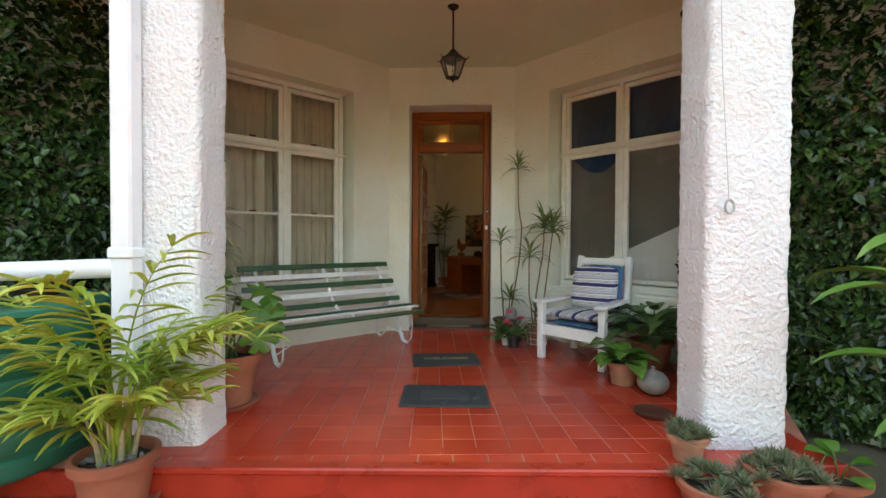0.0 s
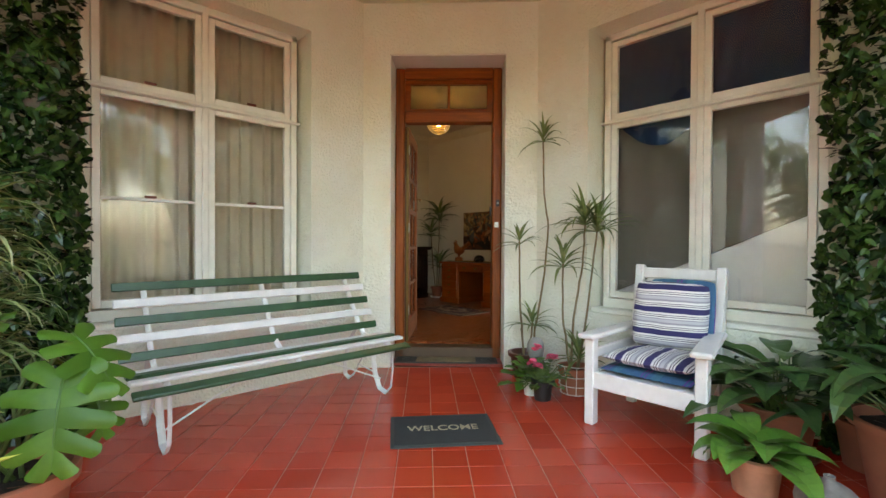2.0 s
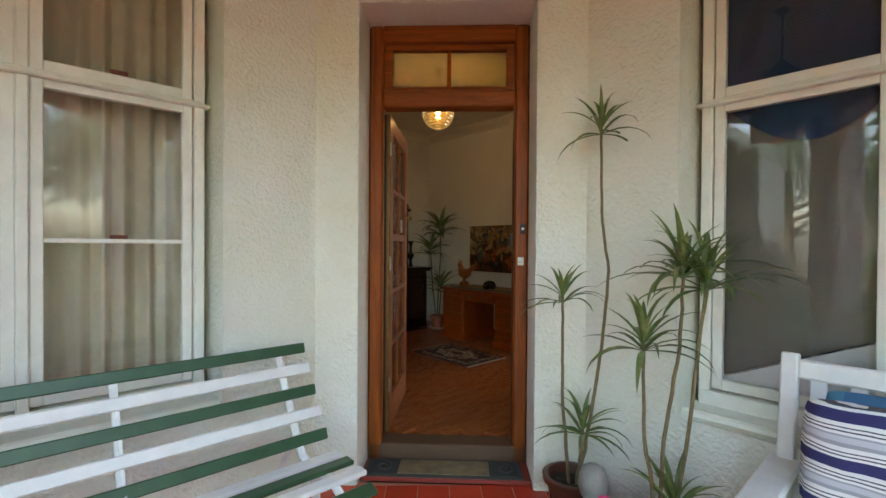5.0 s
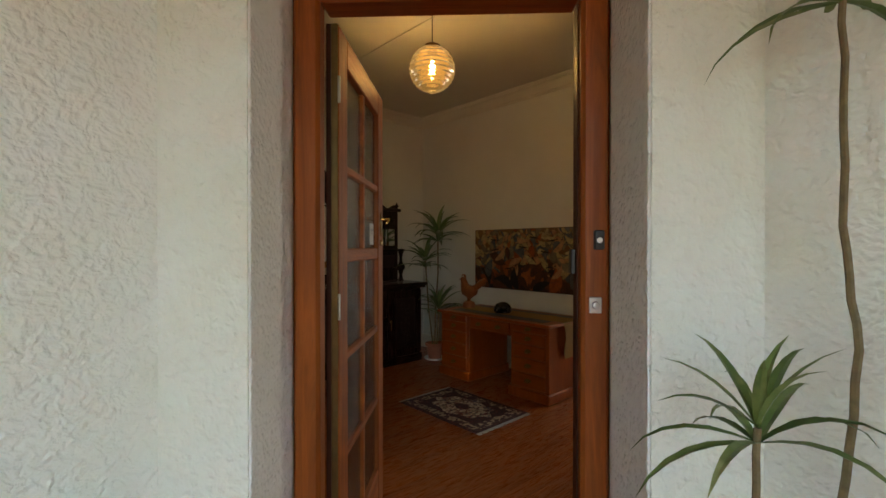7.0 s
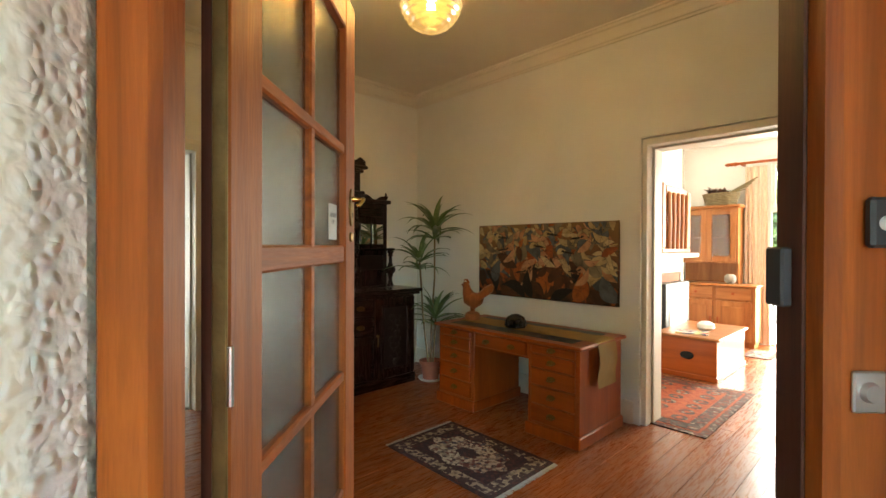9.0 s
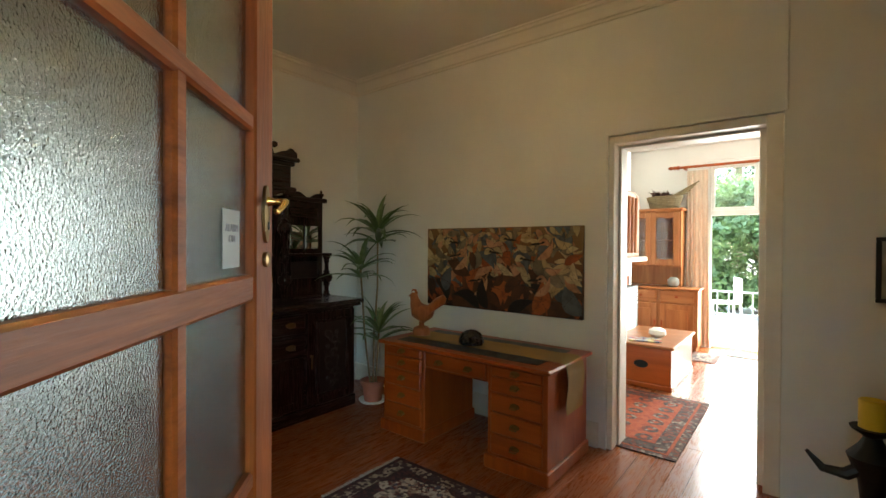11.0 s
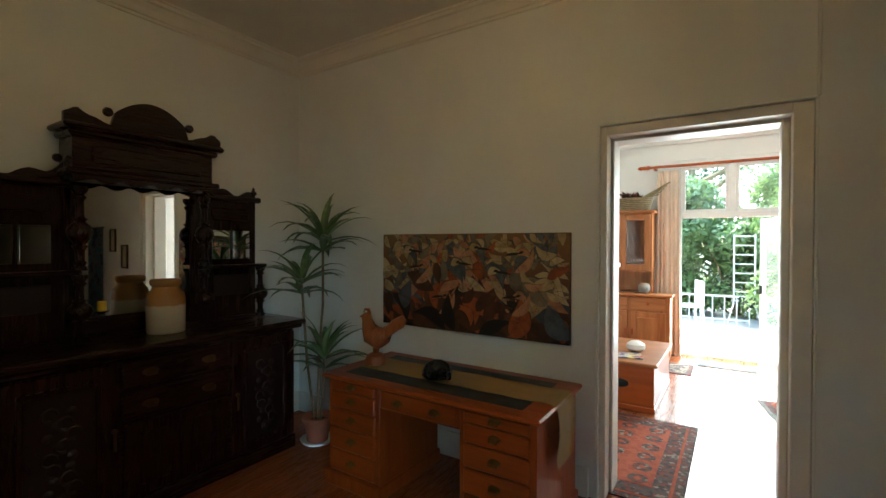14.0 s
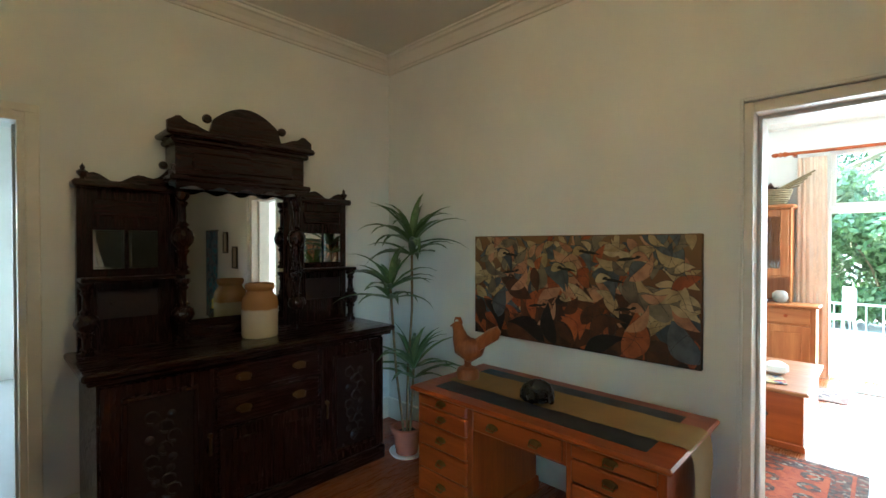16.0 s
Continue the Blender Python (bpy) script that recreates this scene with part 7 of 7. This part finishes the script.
for y0 in (0.245, 0.605):
    dr = part("glazed_door", Mesh().box(0.11, 0.13, y0, y0 + 0.07, 1.12, 1.84, 0.004).box(0.11, 0.13, y0 + 0.29, y0 + 0.36, 1.12, 1.84, 0.004).box(0.11, 0.13, y0 + 0.07, y0 + 0.29, 1.12, 1.20, 0.004).box(0.11, 0.13, y0 + 0.07, y0 + 0.29, 1.77, 1.84, 0.004), M_PINE, cb)
    part("pane", Mesh().box(0.118, 0.122, y0 + 0.07, y0 + 0.29, 1.20, 1.77), M_GLASS, dr)
for k in range(5):
    tagged(part("drinking_glass", Mesh().lathe([(0, 0), (0.03, 0), (0.034, 0.11), (0.031, 0.11), (0.028, 0.006), (0, 0.006)], 14), glass("clear_glass"), smooth=True, m=pose(11.56, 6.40 + 0.13 * k, FLOOR_IN + 1.476)), "clear drinking glass on the cabinet shelf", "glass", "glasses in the cabinet")
tagged(part("round_pot", Mesh().lathe([(0, 0), (0.045, 0), (0.075, 0.05), (0.07, 0.10), (0.04, 0.13), (0.03, 0.13), (0.0, 0.11)], 20), M_STATUE, smooth=True, m=pose(11.46, 6.42, FLOOR_IN + 0.826)), "round grey clay pot on the pine worktop", "pot")
bk = thing("wicker_basket", pose(11.55, 6.56, FLOOR_IN + 1.902), "oval wicker basket with dried pods and sticks on the cabinet", "basket")
bm_ = Mesh()
for k in range(7):
    z, r = 0.012 + 0.024 * k, 0.145 + 0.010 * k * 0.6
    bm_.tube([(0.75 * r * math.cos(q * math.pi / 12), 1.25 * r * math.sin(q * math.pi / 12), z + 0.003 * (q % 2)) for q in range(25)], 0.013, 6)
part("weave", bm_, M_TAN, bk, smooth=True)
part("bottom", Mesh().box(-0.10, 0.10, -0.17, 0.17, 0.0, 0.012), M_TAN, bk)
dm_ = Mesh()
rnd = random.Random(5)
for k in range(60):
    dm_.blade((rnd.uniform(-0.06, 0.06), rnd.uniform(-0.04, 0.14), 0.15), rnd.uniform(0, 360), rnd.uniform(20, 85), rnd.uniform(0.07, 0.14), 0.04, 0.4, 0.4, 3)
part("dried_pods", dm_, M_BROWNPOT, bk)
for k in range(5):
    part("stick", Mesh().tube([(0.02 * k - 0.04, -0.02, 0.14), (0.02 * k - 0.05, -0.30 - 0.03 * k, 0.20 + 0.04 * k)], 0.009, 6), M_STEM, bk)
# curtain and rail
gc = curtain("curtain", 0.0, 0.25, 0, 0.16, 2.55, 5, 0.026, 8, "pale tan curtain gathered beside the garden doors", Matrix(((0, -1, 0, 11.665), (-1, 0, 0, 6.30), (0, 0, 1, 0), (0, 0, 0, 1))), -0.5)
gc.data.materials.clear()
gc.data.materials.append(plain("tan_curtain_cloth", (0.70, 0.56, 0.43), 0.9, 0.1, 5, 0.3, 300))
cr_ = thing("curtain_rod", pose(11.62, 0, 2.60), "turned wooden curtain rod above the garden doors", "curtain rod")
part("rod", Mesh().tube([(0, 6.38, 0), (0, 4.3, 0)], 0.018, 10), M_OAKV, cr_)
part("finial", Mesh().lathe([(0.0, 0.16), (0.02, 0.14), (0.028, 0.11), (0.018, 0.09), (0.03, 0.07), (0.02, 0.05), (0.032, 0.03), (0.02, 0.0), (0, 0)][::-1], 12, pose(0, 6.38, 0, -90, 0, 0)), M_OAKV, cr_, smooth=True)
part("bracket", Mesh().box(0, 0.125, 6.31, 6.34, -0.03, 0.0), M_OAKV, cr_)
# garden doors
gd = tagged(new("door_2"), "white garden doors with a two-pane transom, one leaf standing open", "door", kind="structure")
fr = Mesh().box(LX - 0.01, LX + 0.10, 6.02, 6.078, FLOOR_IN, 2.675, 0.005).box(LX - 0.01, LX + 0.10, 4.862, 4.92, FLOOR_IN, 2.675, 0.005).box(LX - 0.01, LX + 0.10, 4.92, 6.02, 2.60, 2.675, 0.005).box(LX - 0.01, LX + 0.10, 4.92, 6.02, 1.93, 2.00, 0.005).box(LX, LX + 0.09, 5.43, 5.50, 2.0, 2.60, 0.005)
for a, b in ((4.92, 5.43), (5.50, 6.02)):
    fr.box(LX + 0.02, LX + 0.06, a, a + 0.04, 2.0, 2.6, 0.004).box(LX + 0.02, LX + 0.06, b - 0.04, b, 2.0, 2.6, 0.004).box(LX + 0.02, LX + 0.06, a + 0.04, b - 0.04, 2.0, 2.04, 0.004).box(LX + 0.02, LX + 0.06, a + 0.04, b - 0.04, 2.56, 2.6, 0.004)
part("door_frame", fr, M_WHITE, gd)
for a, b in ((4.96, 5.43 - 0.04), (5.54, 5.98)):
    pn = part("pane", Mesh().box(LX + 0.038, LX + 0.042, a, b, 2.04, 2.56), M_GLASS, gd)
    pn.visible_shadow = False
lf = part("door_leaf", Mesh().box(0, 0.09, -0.02, 0.02, 0.15, 1.92, 0.004).box(0.44, 0.53, -0.02, 0.02, 0.15, 1.92, 0.004).box(0.09, 0.44, -0.02, 0.02, 0.15, 0.36, 0.004).box(0.09, 0.44, -0.02, 0.02, 1.83, 1.92, 0.004), M_WHITE, gd, m=pose(LX + 0.06, 4.94, 0, 0, 0, 22))
part("pane", Mesh().box(0.09, 0.44, -0.003, 0.003, 0.36, 1.83), M_GLASS, lf)
part("handle", Mesh().box(0.47, 0.49, 0.02, 0.05, 0.95, 1.07, 0.004), M_BLACK, lf)
mat_thing("garden_mat", pose(11.48, 5.50, FLOOR_IN, 0, 0, 90), 0.62, 0.32, "dark ribbed mat inside the garden doors")
flat_rug("small_rug", pose(11.05, 5.98, FLOOR_IN), 0.5, 0.3, "small dark red patterned rug by the cabinet", [("border", 0, 0, M_RDARK), ("field", 0.05, 0.05, M_PBORDER)], None)
flat_rug("living_rug", pose(9.9, 4.75, FLOOR_IN, 0, 0, 12), 0.9, 0.75, "dark red rug with a white fringe", [("border", 0, 0, M_RDARK), ("field", 0.05, 0.05, M_RRED)], 0.05)
# passage things
pdr = thing("passage_door", pose(4.66, 9.35, FLOOR_IN, 0, 0, 84), "white panelled passage door standing open", "door")
part("leaf", Mesh().box(0, 0.80, -0.02, 0.02, 0.01, 2.05, 0.004), M_WHITE, pdr)
for z0, z1 in ((0.15, 0.85), (1.05, 1.9)):
    for x0 in (0.10, 0.44):
        part("panel", Mesh().box(x0, x0 + 0.26, -0.028, -0.018, z0, z1, 0.006), M_WHITE, pdr)
part("knob", Mesh().lathe([(0, 0), (0.012, 0), (0.012, 0.03), (0.028, 0.04), (0.03, 0.055), (0.0, 0.07)], 14, pose(0.74, -0.02, 1.0, 90, 0, 0)), M_BLACK, pdr, "black round knob", True)
flat_rug("runner_rug", pose(5.10, 10.2, FLOOR_IN), 0.55, 2.0, "grey woven runner on the passage floor", [("weave", 0, 0, woven("grey_weave", [(0.30, 0.29, 0.28), (0.18, 0.18, 0.18), (0.4, 0.39, 0.37)], 50))], None)

# ---- back garden ----
M_PAVE = plain("pale_paving", (0.45, 0.42, 0.38), 0.8, 0.15, 3, 0.4, 60)
structure("pavement", Mesh().box(LX + 0.22, 19.5, -2, 12, -0.29, 0.05), M_PAVE, "pale sunlit garden terrace", "terrace")
gf = thing("garden_railing", pose(15.4, 0, 0.05), "white iron railing along the terrace", "railing")
part("rail", Mesh().tube([(0, 5.2, 0.55), (0, 9.0, 0.55)], 0.018, 8), M_IRON, gf)
part("rail", Mesh().tube([(0, 5.2, 0.10), (0, 9.0, 0.10)], 0.014, 8), M_IRON, gf)
for k in range(20):
    part("baluster", Mesh().tube([(0, 5.2 + 0.2 * k, 0.0), (0, 5.2 + 0.2 * k, 0.56)], 0.010, 6), M_IRON, gf)
tr = thing("plant_obelisk", pose(15.6, 5.28, 0.05), "white metal ladder obelisk with a hanging pot", "plant stand")
for s in (-0.17, 0.17):
    part("upright", Mesh().tube([(0, s * 1.6, 0), (0, s, 0.4), (0, s, 1.75)], 0.014, 6), M_IRON, tr)
for k in range(8):
    part("rung", Mesh().tube([(0, -0.17, 0.45 + 0.18 * k), (0, 0.17, 0.45 + 0.18 * k)], 0.010, 6), M_IRON, tr)
tp = part("pot", Mesh().lathe([(0, 0), (0.11, 0), (0.15, 0.2), (0.13, 0.2), (0, 0.17)], 18), M_BLACK, tr, m=pose(-0.16, -0.05, 0.36))
gc_ = thing("garden_chair", pose(14.6, 6.2, 0.05, 0, 0, 200), "white plastic garden chair on the terrace", "chair")
part("seat", Mesh().box(-0.24, 0.24, -0.24, 0.24, 0.40, 0.43, 0.01), M_PVC, gc_)
part("backrest", Mesh().box(-0.24, 0.24, 0.22, 0.25, 0.43, 0.88, 0.012), M_PVC, gc_)
for sx in (-0.22, 0.22):
    for sy in (-0.22, 0.22):
        part("leg", Mesh().tube([(sx, sy, 0.40), (sx * 1.15, sy * 1.15, 0)], 0.022, 7), M_PVC, gc_)


def leaf_cloud(name, n, centres, size, mat, seed, label, category):
    """Many small leaves gathered round branch ends."""
    rng = np.random.default_rng(seed)
    c = np.array(centres, float)
    pick = rng.integers(0, len(c), n)
    d = rng.normal(size=(n, 3))
    d /= np.linalg.norm(d, axis=1)[:, None]
    pos = c[pick, :3] + d * (c[pick, 3] * rng.uniform(0.35, 1.0, n) ** 0.5)[:, None]
    a = rng.normal(size=(n, 3))
    a /= np.linalg.norm(a, axis=1)[:, None]
    b = np.cross(a, d)
    b /= np.linalg.norm(b, axis=1)[:, None] + 1e-9
    s = (size * rng.uniform(0.6, 1.3, n))[:, None]
    v_ = np.stack([pos - a * s, pos + b * s * 0.42, pos + a * s, pos - b * s * 0.42], 1).reshape(-1, 3)
    v_[:, 2] = np.maximum(v_[:, 2], -0.28)
    me = bpy.data.meshes.new(name)
    me.from_pydata(v_.tolist(), [], (np.arange(n)[:, None] * 4 + np.arange(4)).tolist())
    return me, mat


M_BUSH = leafy("garden_leaf", (0.11, 0.17, 0.065), (0.28, 0.36, 0.16), 0.45, None, 0.4)
M_TREE = leafy("tree_leaf", (0.02, 0.06, 0.015), (0.09, 0.17, 0.045), 0.45)
rnd = random.Random(31)


def tree(x, y, z, h, spread, seed, label, leaves=9000, mat=None, size=0.07):
    rnd = random.Random(seed)
    t = thing("tree", pose(x, y, z), label, "tree", "garden trees")
    tm = Mesh()
    tm.tube([(0, 0, 0), (0.05, 0.02, h * 0.25), (0.0, 0.06, h * 0.5), (0.05, 0, h * 0.8)], [h * 0.035, h * 0.028, h * 0.02, h * 0.006], 9)
    ends = []
    for k in range(11):
        a, z0 = k * 2.4 + rnd.uniform(-0.3, 0.3), h * rnd.uniform(0.22, 0.62)
        ln_ = spread * rnd.uniform(0.6, 1.0)
        e = (ln_ * math.cos(a), ln_ * math.sin(a), z0 + h * rnd.uniform(0.08, 0.36))
        tm.tube([(0, 0, z0), (e[0] * 0.5, e[1] * 0.5, (z0 + e[2]) / 2 + 0.1), e], [h * 0.014, h * 0.009, h * 0.003], 6)
        ends += [(*e, spread * rnd.uniform(0.22, 0.4)), (e[0] * 0.65, e[1] * 0.65, e[2] + rnd.uniform(-0.1, 0.4), spread * rnd.uniform(0.2, 0.35))]
    ends.append((0, 0, h * 0.88, spread * 0.35))
    part("trunk", tm, M_STEM, t, smooth=True)
    me, mt = leaf_cloud("crown", leaves, ends, size, mat or M_TREE, seed, label, "tree")
    part("crown", me, mt, t)


def shrub(x, y, z, r, h, seed, label, n=6000, mat=None, size=0.045):
    rnd = random.Random(seed)
    ends = [(rnd.uniform(-r, r) * 0.7, rnd.uniform(-r, r) * 0.7, rnd.uniform(0.1, 0.9) * h, r * rnd.uniform(0.25, 0.5)) for _ in range(22)]
    t = thing("shrub", pose(x, y, z), label, "shrub", "garden shrubs")
    sm = Mesh()
    for e in ends[:8]:
        sm.tube([(0, 0, -0.02), (e[0] * 0.5, e[1] * 0.5, e[2] * 0.6), e[:3]], [0.03, 0.02, 0.006], 6)
    part("branches", sm, M_STEM, t)
    me, mt = leaf_cloud("foliage", n, ends, size, mat or M_BUSH, seed, label, "shrub")
    part("foliage", me, mt, t)


for i, (x, y, r, h) in enumerate(((16.9, 5.4, 1.2, 2.9), (17.2, 6.7, 1.4, 3.1), (17.4, 8.2, 1.4, 3.0), (17.6, 4.3, 1.3, 3.2))):
    shrub(x, y, 0.0, r, h, 50 + i, "bright green garden shrub behind the railing", 12000, None, 0.075)
for i in range(5):
    shrub(12.9 + 0.85 * i, 4.35 + 0.06 * i, 0.0, 0.62, 3.3, 70 + i, "tall clipped green hedge plant beside the terrace", 8000, None, 0.06)
tree(20.5, 6.5, 0, 6.5, 3.0, 81, "leafy tree beyond the terrace")
tree(20.0, 2.0, 0, 6.0, 2.6, 82, "leafy tree beyond the terrace")
tree(21.0, 10.5, 0, 6.5, 3.0, 83, "leafy tree beyond the terrace")

shrub(14.6, 4.25, -0.3, 1.05, 4.6, 77, "tall leafy hedge bush beside the garden doors", 9000)
# ---- front garden, behind the walker ----
for i, (x, y, h, s_) in enumerate(((-9.0, 2.0, 6.6, 3.2), (-9.5, -1.5, 6.8, 3.2), (2.4, -11.5, 7.0, 3.2), (6.6, -12.0, 7.5, 3.2), (-8.5, -5.0, 6.0, 3.2), (-3.5, -13.0, 6.5, 2.8), (-9.5, 6.0, 5.5, 2.8), (10.0, -13.0, 6.5, 2.6))):
    tree(x, y, -0.3, h, s_, 90 + i, "leafy front garden tree", 9000, None, 0.085)
for i, (x, y) in enumerate(((-5.0, 0.0), (-4.2, -3.2), (-1.5, -8.2), (-5.4, 3.4), (3.6, -9.0))):
    shrub(x, y, -0.3, 1.1, 1.7, 110 + i, "dense front garden shrub", 3500, M_TREE, 0.07)

# ---- pieces: floor boards and tiles ----
y = -1.9
rnd = random.Random(44)
while y < 8.6:
    w = 0.108
    lo = max(5.46, 10.05 - y - w) if y < 4.6 else max(3.92, 10.05 - y)
    x = lo
    joints = [lo] + sorted(rnd.uniform(lo + 0.8, 11.6) for _ in range(2)) + [LX + 0.2 if 4.88 < y < 6.0 else LX - 0.0]
    for a, b in zip(joints, joints[1:]):
        if b - a < 0.1:
            continue
        part("floorboard", Mesh().box(0, b - a - 0.002, 0.0006, w - 0.0006, 0.0, 0.024, 0.0008), M_FLOORWOOD, hall_floor, m=pose(a, y, FLOOR_IN - 0.024))
    y += w
kt = Nodes("red_clay_tile")
oi = kt.n.new("ShaderNodeObjectInfo")
gi = kt.n.new("ShaderNodeNewGeometry")
base = kt.ramp(oi.outputs["Random"], [(0.0, (0.45, 0.036, 0.016)), (0.5, (0.52, 0.045, 0.020)), (1.0, (0.57, 0.058, 0.026))])
wear = kt.noise(gi.outputs["Position"], 3.2, 6, 0.62)
col = kt.mix(base, (0.42, 0.12, 0.075), kt.ramp(wear, [(0.50, 0.0), (0.8, 0.05)]))
M_TILE = kt.done(col, kt.ramp(wear, [(0.35, 0.20), (0.7, 0.27)]), kt.bump(kt.noise(gi.outputs["Position"], 11, 3), 0.08, 0.0012), Specular_IOR_Level=0.5)
TS = 0.1785
tile = Mesh().box(-TS / 2 + 0.0021, TS / 2 - 0.0021, -TS / 2 + 0.0021, TS / 2 - 0.0021, -0.014, 0.0, 0.0013).data("tile")
tile.materials.append(M_TILE)
TILES = pose(3.6, 3.75, 0, 0, 0, -41)
rest, made = Mesh(), 0
rnd = random.Random(8)
FI = FRONT.inverted()
cells = []
for i in range(-24, 25):
    for j in range(-22, 22):
        p = TILES @ Vector((i * TS, j * TS, 0))
        q = FI @ p
        if q.y < TS * 0.5 + 0.02 or p.y > LW_Y + 0.05 or p.x > RW_X + 0.05 or p.x + p.y > 9.44 + 0.12 or abs(q.x) > 2.9 or p.y < 1.32 + (p.x - 3.735) * 0.355 or (q.x > 1.94 and q.y < 0.9):
            continue
        cells.append((abs(q.x) + abs(q.y - 1.6) * 0.6, i, j))
for r_, i, j in sorted(cells):
    m = TILES @ pose(i * TS, j * TS, rnd.uniform(-0.0004, 0.0004), rnd.uniform(-0.1, 0.1), rnd.uniform(-0.1, 0.1), 0)
    if made < 300:
        o = new("tile", tile)
        o.matrix_basis = m
        o.parent = porch_floor
        made += 1
    else:
        rest.box(-TS / 2 + 0.0021, TS / 2 - 0.0021, -TS / 2 + 0.0021, TS / 2 - 0.0021, -0.014, 0.0, 0.0022, m)
# a filler course along the step, cut to fit
for i in range(-14, 11):
    rest.box(i * TS + 0.002, (i + 1) * TS - 0.002, 0.042, 0.042 + TS * 0.9, -0.014, -0.0022, 0.002, FRONT)
o = part("tile_rest", rest, M_TILE, porch_floor)
o["kind"] = "stuff"
lt = Mesh()
for i in range(-17, 15):
    for j in range(0, 18):
        lt.box(i * TS + 0.002, (i + 1) * TS - 0.002, -0.025 - (j + 1) * TS + 0.002, -0.025 - j * TS - 0.002, -0.165, -0.15, 0.002)
o = part("tile_rest", lt, M_TILE, landing)
o["kind"] = "stuff"
